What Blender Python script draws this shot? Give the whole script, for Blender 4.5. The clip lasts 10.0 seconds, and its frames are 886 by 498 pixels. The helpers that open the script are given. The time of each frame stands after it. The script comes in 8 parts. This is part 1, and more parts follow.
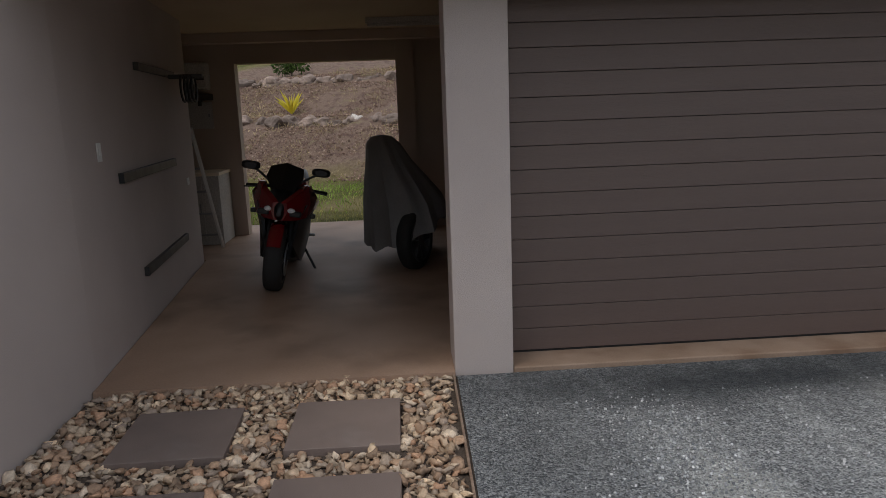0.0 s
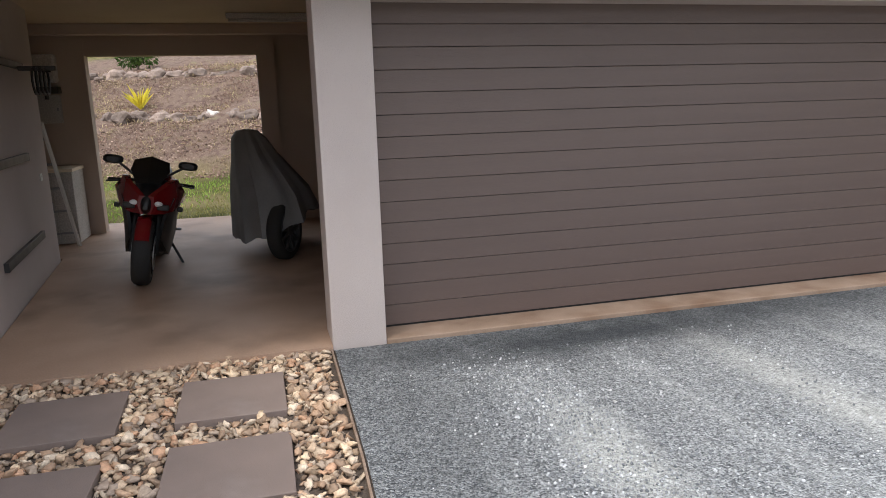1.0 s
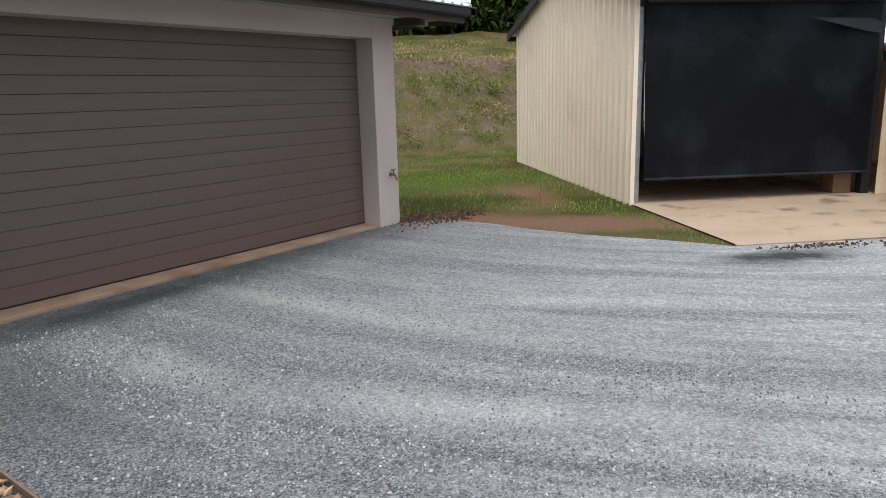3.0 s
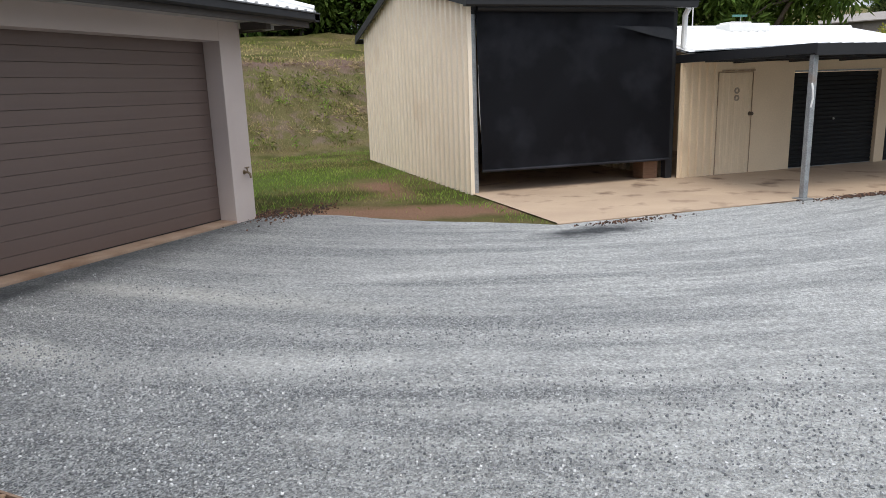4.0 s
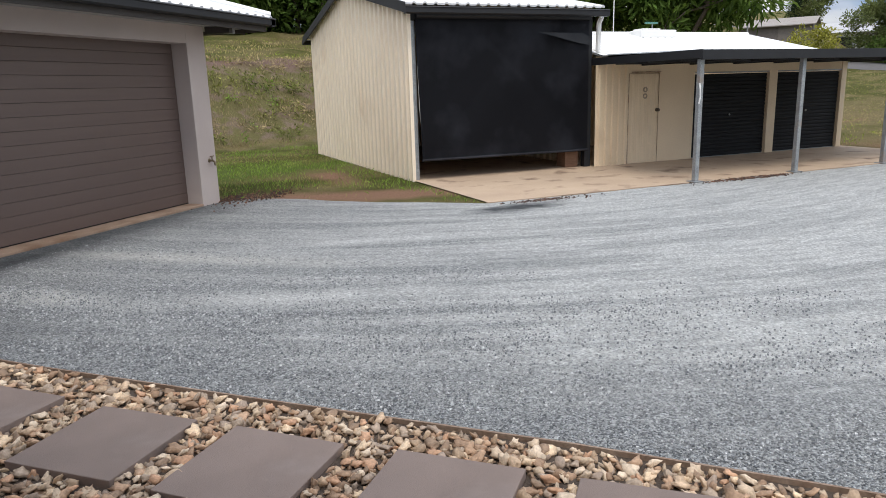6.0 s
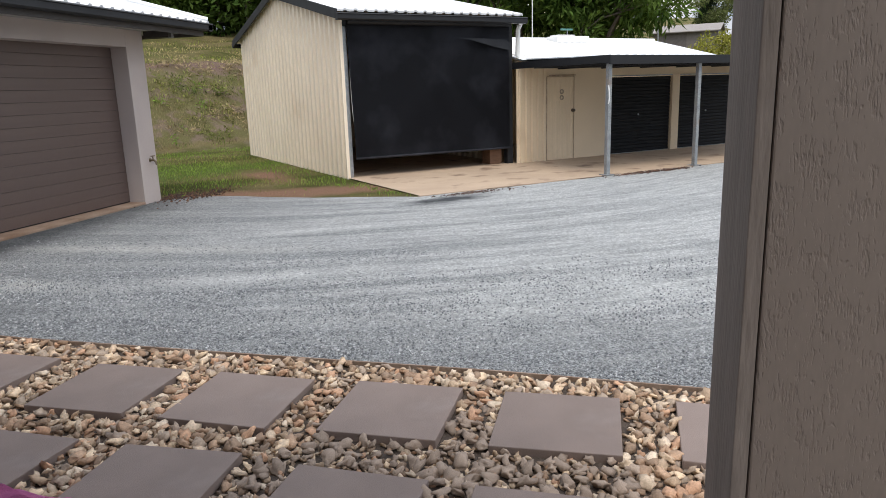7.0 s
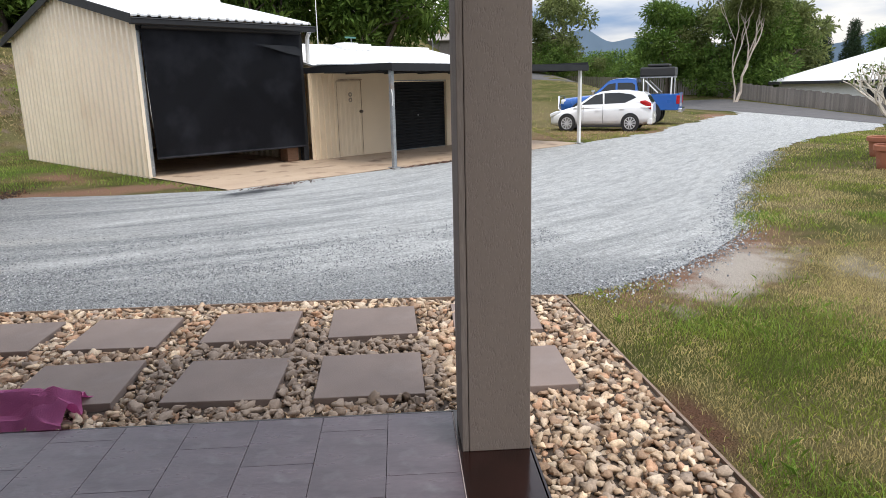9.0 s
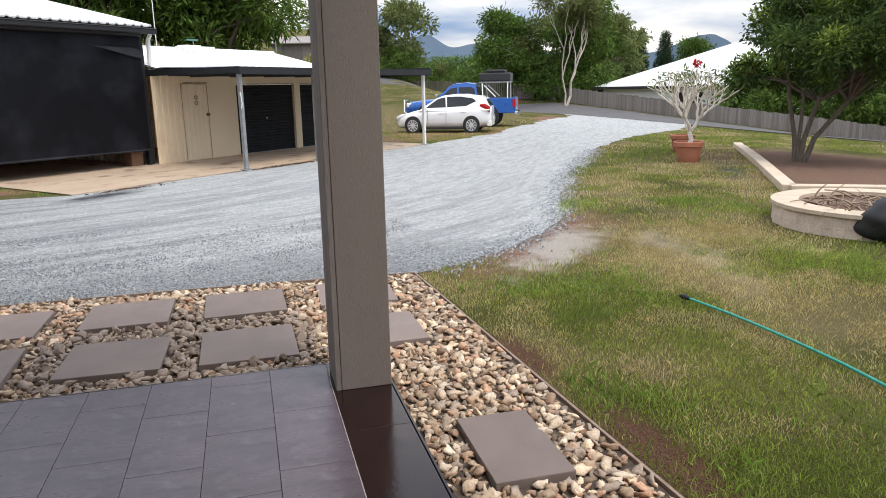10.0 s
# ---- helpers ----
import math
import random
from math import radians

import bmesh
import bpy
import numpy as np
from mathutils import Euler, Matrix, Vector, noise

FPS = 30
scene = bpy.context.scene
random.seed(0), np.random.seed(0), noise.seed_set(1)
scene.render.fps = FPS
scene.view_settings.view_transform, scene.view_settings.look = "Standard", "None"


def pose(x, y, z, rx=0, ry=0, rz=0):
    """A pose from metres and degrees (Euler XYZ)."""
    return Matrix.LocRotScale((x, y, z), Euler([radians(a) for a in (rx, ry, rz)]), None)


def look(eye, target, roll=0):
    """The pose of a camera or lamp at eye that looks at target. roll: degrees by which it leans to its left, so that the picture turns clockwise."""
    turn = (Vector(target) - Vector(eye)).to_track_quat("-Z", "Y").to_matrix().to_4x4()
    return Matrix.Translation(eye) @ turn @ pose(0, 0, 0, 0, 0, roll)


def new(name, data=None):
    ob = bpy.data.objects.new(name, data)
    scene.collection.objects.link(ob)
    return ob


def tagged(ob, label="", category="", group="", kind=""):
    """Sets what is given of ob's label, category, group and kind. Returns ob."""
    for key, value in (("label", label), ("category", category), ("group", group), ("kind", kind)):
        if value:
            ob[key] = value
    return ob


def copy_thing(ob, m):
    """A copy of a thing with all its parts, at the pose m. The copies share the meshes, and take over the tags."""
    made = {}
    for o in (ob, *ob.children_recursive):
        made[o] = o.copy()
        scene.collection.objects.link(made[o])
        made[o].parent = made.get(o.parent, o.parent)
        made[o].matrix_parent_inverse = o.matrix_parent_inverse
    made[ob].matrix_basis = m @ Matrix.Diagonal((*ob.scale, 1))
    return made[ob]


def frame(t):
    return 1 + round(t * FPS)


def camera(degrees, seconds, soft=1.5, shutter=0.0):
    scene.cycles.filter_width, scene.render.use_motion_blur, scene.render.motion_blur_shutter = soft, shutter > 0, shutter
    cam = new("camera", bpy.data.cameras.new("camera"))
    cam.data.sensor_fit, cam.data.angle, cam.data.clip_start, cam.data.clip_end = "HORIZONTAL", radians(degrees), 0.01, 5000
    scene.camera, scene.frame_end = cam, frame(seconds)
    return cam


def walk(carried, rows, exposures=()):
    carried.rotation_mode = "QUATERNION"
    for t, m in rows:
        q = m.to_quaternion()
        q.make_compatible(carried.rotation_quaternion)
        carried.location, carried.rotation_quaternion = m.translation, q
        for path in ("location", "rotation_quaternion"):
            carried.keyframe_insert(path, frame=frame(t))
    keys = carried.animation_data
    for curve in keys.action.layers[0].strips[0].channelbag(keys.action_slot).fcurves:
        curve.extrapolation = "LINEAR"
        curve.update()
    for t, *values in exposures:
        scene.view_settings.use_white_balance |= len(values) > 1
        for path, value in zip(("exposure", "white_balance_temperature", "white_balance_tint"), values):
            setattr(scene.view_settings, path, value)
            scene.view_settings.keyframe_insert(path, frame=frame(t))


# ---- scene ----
# seconds, x, y, z, yaw, pitch, roll
cam = camera(64.60, 10.0, soft=0.85)
PATH = [
    (0, 0.000, 0.000, 1.598, -3.698, -11.200, 2.024),
    (0.5, -0.011, -0.157, 1.584, -7.979, -11.525, 1.705),
    (1, -0.116, -0.391, 1.579, -15.070, -11.782, 1.677),
    (1.5, -0.245, -0.644, 1.558, -25.883, -12.032, 1.634),
    (2, -0.455, -0.943, 1.561, -37.737, -12.115, 1.674),
    (2.5, -0.673, -1.229, 1.565, -46.349, -12.338, 1.528),
    (3, -0.889, -1.506, 1.574, -54.327, -12.478, 1.525),
    (3.2, -0.994, -1.591, 1.573, -57.684, -12.549, 1.719),
    (4.3, -1.544, -2.079, 1.545, -67.216, -12.685, 1.855),
    (4.5, -1.645, -2.157, 1.540, -67.887, -12.659, 1.870),
    (5, -1.928, -2.291, 1.546, -69.093, -12.747, 1.865),
    (6.3, -2.820, -2.526, 1.528, -71.603, -12.900, 1.694),
    (6.5, -2.964, -2.566, 1.527, -72.888, -12.832, 1.825),
    (7, -3.349, -2.614, 1.522, -76.386, -12.856, 1.707),
    (7.5, -3.715, -2.679, 1.516, -80.283, -12.913, 1.655),
    (8, -4.081, -2.702, 1.522, -84.119, -12.906, 1.655),
    (8.5, -4.447, -2.661, 1.519, -87.806, -13.001, 1.503),
    (9, -4.800, -2.609, 1.536, -93.546, -13.085, 1.321),
    (9.5, -5.124, -2.554, 1.542, -100.113, -13.073, 1.194),
    (10, -5.456, -2.472, 1.535, -105.796, -13.037, 1.042),
]
EXPOSURES = [(0.0, -0.16), (0.3, 0.36), (0.6, 0.82), (0.9, 0.95), (1.4, 0.70), (2.5, 0.27), (4.5, 0.32), (7.5, 0.36), (10.0, 0.52)]
walk(cam, [(t, pose(x, y, z, 90 + pitch, roll, yaw)) for t, x, y, z, yaw, pitch, roll in PATH], EXPOSURES)
# ---- world, sun, exposure ----
world = bpy.data.worlds.new("sky")
scene.world = world
world.use_nodes = True
wn = world.node_tree
wn.nodes.clear()
w_out = wn.nodes.new("ShaderNodeOutputWorld")
w_bg = wn.nodes.new("ShaderNodeBackground")
w_sky = wn.nodes.new("ShaderNodeTexSky")
w_sky.sky_type, w_sky.sun_disc = "NISHITA", False
w_sky.sun_elevation, w_sky.sun_rotation = radians(62), radians(238)
w_sky.air_density, w_sky.dust_density, w_sky.ozone_density = 1.2, 4.0, 1.0
# broken cloud cover over the blue
w_tc = wn.nodes.new("ShaderNodeTexCoord")
w_map = wn.nodes.new("ShaderNodeMapping")
w_map.inputs["Scale"].default_value = (1.0, 1.0, 4.5)
w_noise = wn.nodes.new("ShaderNodeTexNoise")
w_noise.inputs["Scale"].default_value, w_noise.inputs["Detail"].default_value = 3.4, 8.0
w_ramp = wn.nodes.new("ShaderNodeValToRGB")
w_ramp.color_ramp.elements[0].position, w_ramp.color_ramp.elements[1].position = 0.38, 0.60
w_ramp.color_ramp.elements[0].color, w_ramp.color_ramp.elements[1].color = (4.4, 6.2, 9.4, 1), (15.3, 14.9, 14.4, 1)
w_mix = wn.nodes.new("ShaderNodeMixRGB")
w_mix.inputs["Fac"].default_value = 0.82
wn.links.new(w_tc.outputs["Generated"], w_map.inputs["Vector"])
wn.links.new(w_map.outputs["Vector"], w_noise.inputs["Vector"])
wn.links.new(w_noise.outputs["Fac"], w_ramp.inputs["Fac"])
wn.links.new(w_sky.outputs["Color"], w_mix.inputs["Color1"])
wn.links.new(w_ramp.outputs["Color"], w_mix.inputs["Color2"])
# an overcast sky is about a third as bright at the horizon as overhead
w_sep = wn.nodes.new("ShaderNodeSeparateXYZ")
wn.links.new(w_tc.outputs["Generated"], w_sep.inputs["Vector"])
w_grad = wn.nodes.new("ShaderNodeMapRange")
w_grad.inputs["From Min"].default_value, w_grad.inputs["From Max"].default_value = 0.0, 0.42
w_grad.inputs["To Min"].default_value, w_grad.inputs["To Max"].default_value = 0.50, 1.05
wn.links.new(w_sep.outputs["Z"], w_grad.inputs["Value"])
w_mul = wn.nodes.new("ShaderNodeMixRGB")
w_mul.blend_type, w_mul.inputs["Fac"].default_value = "MULTIPLY", 1.0
wn.links.new(w_mix.outputs["Color"], w_mul.inputs["Color1"])
wn.links.new(w_grad.outputs["Result"], w_mul.inputs["Color2"])
wn.links.new(w_mul.outputs["Color"], w_bg.inputs["Color"])
w_bg.inputs["Strength"].default_value = 0.10
wn.links.new(w_bg.outputs["Background"], w_out.inputs["Surface"])

sun = new("sun", bpy.data.lights.new("sun", "SUN"))
sun.data.energy, sun.data.angle, sun.data.color = 1.5, radians(24), (1.0, 0.95, 0.88)
SUN_AZ, SUN_EL = radians(238), radians(62)
sun.matrix_basis = look((0, 0, 30), Vector((0, 0, 30)) - Vector((math.sin(SUN_AZ) * math.cos(SUN_EL), math.cos(SUN_AZ) * math.cos(SUN_EL), math.sin(SUN_EL))))


# ---- materials ----
def mat(name, c1, c2=None, scale=4.0, rough=0.7, bump=0.0, bscale=60.0, metal=0.0, fine=0.25, stretch=(1, 1, 1), spec=0.5, isl=0.0, obj=0.0, stain_sheen=None, stscale=0.8, stlo=0.5, sthi=0.72, c3=None):
    """Two-scale mottled surface; isl and obj vary its lightness by island or object; a third colour lies in large soft
    patches, as stain or painted sheen.
    """
    m = bpy.data.materials.new(name)
    m.use_nodes = True
    nt = m.node_tree
    b = nt.nodes["Principled BSDF"]
    L = nt.links.new
    tc = nt.nodes.new("ShaderNodeTexCoord")
    mp = nt.nodes.new("ShaderNodeMapping")
    mp.inputs["Scale"].default_value = stretch
    L(tc.outputs["Object"], mp.inputs["Vector"])
    c2 = c2 or tuple(v * 0.82 for v in c1)
    n1 = nt.nodes.new("ShaderNodeTexNoise")
    n1.inputs["Scale"].default_value, n1.inputs["Detail"].default_value = scale, 5
    L(mp.outputs["Vector"], n1.inputs["Vector"])
    r1 = nt.nodes.new("ShaderNodeValToRGB")
    r1.color_ramp.elements[0].position, r1.color_ramp.elements[1].position = 0.32, 0.68
    r1.color_ramp.elements[0].color, r1.color_ramp.elements[1].color = (*c1, 1), (*c2, 1)
    if c3:
        e = r1.color_ramp.elements.new(0.5)
        e.color = (*c3, 1)
    L(n1.outputs["Fac"], r1.inputs["Fac"])
    col = r1.outputs["Color"]
    n2 = nt.nodes.new("ShaderNodeTexNoise")
    n2.inputs["Scale"].default_value, n2.inputs["Detail"].default_value = bscale, 4
    L(mp.outputs["Vector"], n2.inputs["Vector"])
    if fine:
        hv = nt.nodes.new("ShaderNodeMapRange")
        hv.inputs["From Min"].default_value, hv.inputs["From Max"].default_value = 0.25, 0.75
        hv.inputs["To Min"].default_value, hv.inputs["To Max"].default_value = 1 - fine, 1 + fine
        L(n2.outputs["Fac"], hv.inputs["Value"])
        mx = nt.nodes.new("ShaderNodeMixRGB")
        mx.blend_type, mx.inputs["Fac"].default_value = "MULTIPLY", 1
        L(col, mx.inputs["Color1"])
        L(hv.outputs["Result"], mx.inputs["Color2"])
        col = mx.outputs["Color"]
    if stain_sheen:
        n3 = nt.nodes.new("ShaderNodeTexNoise")
        n3.inputs["Scale"].default_value, n3.inputs["Detail"].default_value = stscale, 6
        L(tc.outputs["Object"], n3.inputs["Vector"])
        s3 = nt.nodes.new("ShaderNodeMapRange")
        s3.inputs["From Min"].default_value, s3.inputs["From Max"].default_value = stlo, sthi
        L(n3.outputs["Fac"], s3.inputs["Value"])
        mx3 = nt.nodes.new("ShaderNodeMixRGB")
        L(s3.outputs["Result"], mx3.inputs["Fac"])
        L(col, mx3.inputs["Color1"])
        mx3.inputs["Color2"].default_value = (*stain_sheen, 1)
        col = mx3.outputs["Color"]
    for amount, node, out in ((isl, "ShaderNodeNewGeometry", "Random Per Island"), (obj, "ShaderNodeObjectInfo", "Random")):
        if amount:
            g = nt.nodes.new(node)
            v = nt.nodes.new("ShaderNodeMapRange")
            v.inputs["To Min"].default_value, v.inputs["To Max"].default_value = 1 - amount, 1 + amount
            L(g.outputs[out], v.inputs["Value"])
            hs = nt.nodes.new("ShaderNodeHueSaturation")
            L(v.outputs["Result"], hs.inputs["Value"])
            L(col, hs.inputs["Color"])
            col = hs.outputs["Color"]
    L(col, b.inputs["Base Color"])
    rv = nt.nodes.new("ShaderNodeMapRange")
    rv.inputs["To Min"].default_value, rv.inputs["To Max"].default_value = max(0.02, rough - 0.12), min(1, rough + 0.12)
    L(n1.outputs["Fac"], rv.inputs["Value"])
    L(rv.outputs["Result"], b.inputs["Roughness"])
    b.inputs["Metallic"].default_value = metal
    b.inputs["Specular IOR Level"].default_value = spec
    if bump:
        bp = nt.nodes.new("ShaderNodeBump")
        bp.inputs["Strength"].default_value, bp.inputs["Distance"].default_value = bump, 0.01
        L(n2.outputs["Fac"], bp.inputs["Height"])
        L(bp.outputs["Normal"], b.inputs["Normal"])
    return m


def island_palette(m, colours, seed_out="Random Per Island", node="ShaderNodeNewGeometry", strength=0.85):
    """Gives each island or object one of several colours."""
    nt = m.node_tree
    b = nt.nodes["Principled BSDF"]
    old = b.inputs["Base Color"].links[0].from_socket
    g = nt.nodes.new(node)
    r = nt.nodes.new("ShaderNodeValToRGB")
    r.color_ramp.interpolation = "CONSTANT"
    els = r.color_ramp.elements
    while len(els) < len(colours):
        els.new(0.5)
    for i, c in enumerate(colours):
        els[i].position, els[i].color = i / len(colours), (*c, 1)
    nt.links.new(g.outputs[seed_out], r.inputs["Fac"])
    mx = nt.nodes.new("ShaderNodeMixRGB")
    mx.blend_type, mx.inputs["Fac"].default_value = "MULTIPLY", strength
    nt.links.new(old, mx.inputs["Color1"])
    nt.links.new(r.outputs["Color"], mx.inputs["Color2"])
    nt.links.new(mx.outputs["Color"], b.inputs["Base Color"])
    return m


M_RENDER = mat("painted_render", (0.55, 0.475, 0.44), (0.505, 0.432, 0.40), 1.5, 0.85, 0.35, 260, fine=0.06)

def flecked_post():
    """Trowelled finish: smooth with sparse upright pits."""
    nt = M_POST.node_tree
    tc = nt.nodes.new("ShaderNodeTexCoord")
    mp = nt.nodes.new("ShaderNodeMapping")
    mp.inputs["Scale"].default_value = (1, 1, 0.22)
    n = nt.nodes.new("ShaderNodeTexNoise")
    n.inputs["Scale"].default_value, n.inputs["Detail"].default_value = 260, 3
    g = nt.nodes.new("ShaderNodeTexNoise")
    g.inputs["Scale"].default_value, g.inputs["Detail"].default_value = 26, 3
    add = nt.nodes.new("ShaderNodeMath")
    add.operation = "ADD"
    r = nt.nodes.new("ShaderNodeMapRange")
    r.inputs["From Min"].default_value, r.inputs["From Max"].default_value = 1.05, 1.22
    bp = nt.nodes.new("ShaderNodeBump")
    bp.invert = True
    bp.inputs["Strength"].default_value, bp.inputs["Distance"].default_value = 0.5, 0.0025
    L = nt.links.new
    L(tc.outputs["Object"], mp.inputs["Vector"])
    L(mp.outputs["Vector"], n.inputs["Vector"])
    L(tc.outputs["Object"], g.inputs["Vector"])
    L(n.outputs["Fac"], add.inputs[0])
    L(g.outputs["Fac"], add.inputs[1])
    L(add.outputs[0], r.inputs["Value"])
    L(r.outputs["Result"], bp.inputs["Height"])
    L(bp.outputs["Normal"], nt.nodes["Principled BSDF"].inputs["Normal"])


M_RENDER_IN = mat("painted_block", (0.56, 0.46, 0.385), (0.51, 0.41, 0.345), 1.2, 0.85, 0.3, 200, fine=0.07)
M_POST = mat("textured_paint_post", (0.205, 0.166, 0.142), (0.18, 0.146, 0.125), 2.0, 0.7, 0.0, 130, fine=0.06, stretch=(1, 1, 0.3))
flecked_post()
M_POSTTRIM = mat("weathered_trim_board", (0.215, 0.18, 0.158), (0.165, 0.136, 0.118), 6, 0.75, 0.35, 90, fine=0.14, stretch=(1, 1, 0.15))
M_DOOR = mat("brown_door_steel", (0.140, 0.098, 0.083), (0.122, 0.085, 0.072), 2.5, 0.42, 0.25, 120, fine=0.07, stretch=(0.15, 1, 3))
M_DARK = mat("black_shadow_gap", (0.012, 0.011, 0.01), rough=0.9)
M_SLAB = mat("tan_concrete", (0.50, 0.38, 0.27), (0.42, 0.31, 0.22), 1.2, 0.75, 0.2, 150, fine=0.1, stain_sheen=(0.17, 0.105, 0.07), stscale=2.1, stlo=0.56, sthi=0.72)
M_SLAB_IN = mat("garage_concrete", (0.46, 0.315, 0.225), (0.33, 0.215, 0.15), 0.9, 0.6, 0.2, 90, fine=0.14, stain_sheen=(0.16, 0.105, 0.075), stscale=1.1, stlo=0.50, sthi=0.75, spec=0.3)
M_CREAM = mat("cream_steel", (0.88, 0.765, 0.605), (0.83, 0.715, 0.56), 1.4, 0.5, 0.05, 40, fine=0.05, stain_sheen=(0.60, 0.42, 0.27), stscale=0.6, stlo=0.64, sthi=0.95)
# yellower copy of cream_steel, darkened to carry the awning's shade in its colour
M_CREAM_LOW = mat("tan_cream_shaded", (0.74, 0.60, 0.42), (0.68, 0.55, 0.385), 1.4, 0.55, 0.05, 40, fine=0.06, stain_sheen=(0.52, 0.38, 0.25), stscale=0.9, stlo=0.58, sthi=0.9)
M_ROOF = mat("white_roof_steel", (0.82, 0.83, 0.84), (0.76, 0.77, 0.78), 1.5, 0.4, 0, 40, fine=0.04)
M_SILL = mat("stained_sill", (0.36, 0.255, 0.185), (0.28, 0.19, 0.13), 3.5, 0.8, 0.25, 120, fine=0.12, stain_sheen=(0.20, 0.115, 0.07), stscale=2.4, stlo=0.5, sthi=0.75)
M_GUTTER = mat("charcoal_steel", (0.009, 0.0095, 0.012), (0.007, 0.0075, 0.0095), 3, 0.6, 0, 50, fine=0.1)
# the blue-grey patches paint the cloth's sheen; they are no dirt
M_SCREEN = mat("black_shade_cloth", (0.005, 0.0055, 0.009), (0.008, 0.0085, 0.013), 0.9, 0.62, 0.2, 400, fine=0.2, spec=0.3, stain_sheen=(0.042, 0.046, 0.060), stscale=1.1, stlo=0.50, sthi=0.85)
M_ROLLER = mat("black_roller_steel", (0.009, 0.010, 0.012), (0.012, 0.013, 0.015), 2, 0.68, 0, 60, fine=0.1, spec=0.25)
M_GALV = mat("galvanised_steel", (0.36, 0.38, 0.39), (0.27, 0.285, 0.30), 9, 0.5, 0.05, 60, metal=0.55, stain_sheen=(0.33, 0.25, 0.19), stscale=3, stlo=0.6, sthi=0.8)
M_WHITE = mat("white_plastic", (0.78, 0.78, 0.76), (0.74, 0.74, 0.72), 3, 0.4, 0, 50, fine=0.03)
M_TIMBER_DK = mat("dark_soffit_timber", (0.05, 0.042, 0.037), (0.04, 0.034, 0.03), 4, 0.6, 0.2, 80, stretch=(0.2, 3, 3))
M_SOFFIT = mat("soffit_board", (0.40, 0.385, 0.365), (0.36, 0.345, 0.33), 2, 0.7, 0, 50, fine=0.04)
# white set to bounce light onto the stone bed; this ceiling is unseen
M_BOUNCE_CEIL = mat("bounce_white_ceiling", (0.76, 0.74, 0.71), (0.72, 0.70, 0.67), 2, 0.7, 0, 50, fine=0.04)
M_CEIL = mat("cream_ceiling", (0.62, 0.50, 0.36), (0.58, 0.46, 0.33), 1.5, 0.8, 0, 50, fine=0.04)
M_PAVER = mat("brown_concrete_paver", (0.222, 0.168, 0.144), (0.188, 0.142, 0.122), 3, 0.66, 0.25, 220, fine=0.10, obj=0.14, stain_sheen=(0.27, 0.225, 0.205), stscale=2.2, stlo=0.58, sthi=0.85)
M_TILE = mat("grey_slate_look_tile", (0.096, 0.070, 0.085), (0.066, 0.050, 0.061), 5, 0.30, 0.14, 26, fine=0.16, obj=0.12, stain_sheen=(0.155, 0.138, 0.152), stscale=9, stlo=0.55, sthi=0.85, stretch=(2.2, 0.8, 1))
M_BORDER = mat("plum_border_tile", (0.022, 0.009, 0.0075), (0.012, 0.005, 0.004), 6, 0.16, 0.05, 40, fine=0.12, obj=0.08, spec=0.35)
M_GROUT = mat("grout", (0.045, 0.037, 0.042), rough=0.9, bscale=200)
M_PEBBLE = island_palette(mat("river_pebble", (1.28, 1.20, 1.10), (0.90, 0.84, 0.76), 22, 0.7, 0.3, 90, fine=0.22, isl=0.28, obj=0.14, spec=0.3),
                          [(0.45, 0.345, 0.255), (0.36, 0.255, 0.185), (0.54, 0.445, 0.35), (0.27, 0.20, 0.15), (0.41, 0.29, 0.21), (0.57, 0.49, 0.405), (0.32, 0.265, 0.22), (0.42, 0.33, 0.25), (0.38, 0.245, 0.17), (0.25, 0.205, 0.175), (0.50, 0.405, 0.305)], strength=1.0)
# bedding soil, its colour darkened to paint the shadow in the stone gaps
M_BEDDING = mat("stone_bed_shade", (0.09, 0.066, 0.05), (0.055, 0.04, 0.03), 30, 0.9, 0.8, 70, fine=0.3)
M_EDGING = mat("weathered_steel_edging", (0.20, 0.13, 0.09), (0.28, 0.21, 0.16), 8, 0.7, 0.1, 60)
M_ASPHALT = mat("old_asphalt", (0.115, 0.108, 0.108), (0.095, 0.09, 0.09), 1.2, 0.9, 0.3, 120, fine=0.18)
M_FENCE = mat("weathered_paling", (0.24, 0.21, 0.185), (0.17, 0.15, 0.135), 5, 0.9, 0.2, 50, obj=0.22, isl=0.22, stretch=(4, 4, 0.5))
M_TERRACOTTA = mat("terracotta", (0.45, 0.17, 0.095), (0.38, 0.14, 0.08), 6, 0.8, 0.1, 90, fine=0.1, stain_sheen=(0.5, 0.32, 0.24), stscale=5, stlo=0.6, sthi=0.85)
M_SOIL = mat("brown_soil", (0.15, 0.085, 0.055), (0.10, 0.058, 0.04), 6, 0.95, 0.6, 60, fine=0.3)
M_BLOCK = mat("sandstone_block", (0.68, 0.54, 0.44), (0.55, 0.43, 0.345), 8, 0.9, 0.9, 50, fine=0.15, obj=0.10)
M_CAP = mat("pale_edging_concrete", (0.60, 0.49, 0.37), (0.54, 0.43, 0.32), 5, 0.85, 0.2, 70, fine=0.08, obj=0.05)
M_ROCK = mat("field_rock", (0.21, 0.155, 0.125), (0.11, 0.083, 0.068), 3, 0.9, 0.7, 14, fine=0.25, isl=0.3, obj=0.35)
M_TREEBARK = mat("grey_brown_bark", (0.16, 0.13, 0.10), (0.10, 0.08, 0.065), 9, 0.95, 0.6, 30, stretch=(3, 3, 0.6))
M_PALEBARK = mat("pale_gum_bark", (0.56, 0.49, 0.42), (0.42, 0.35, 0.29), 4, 0.8, 0.2, 30, stretch=(2, 2, 0.5))


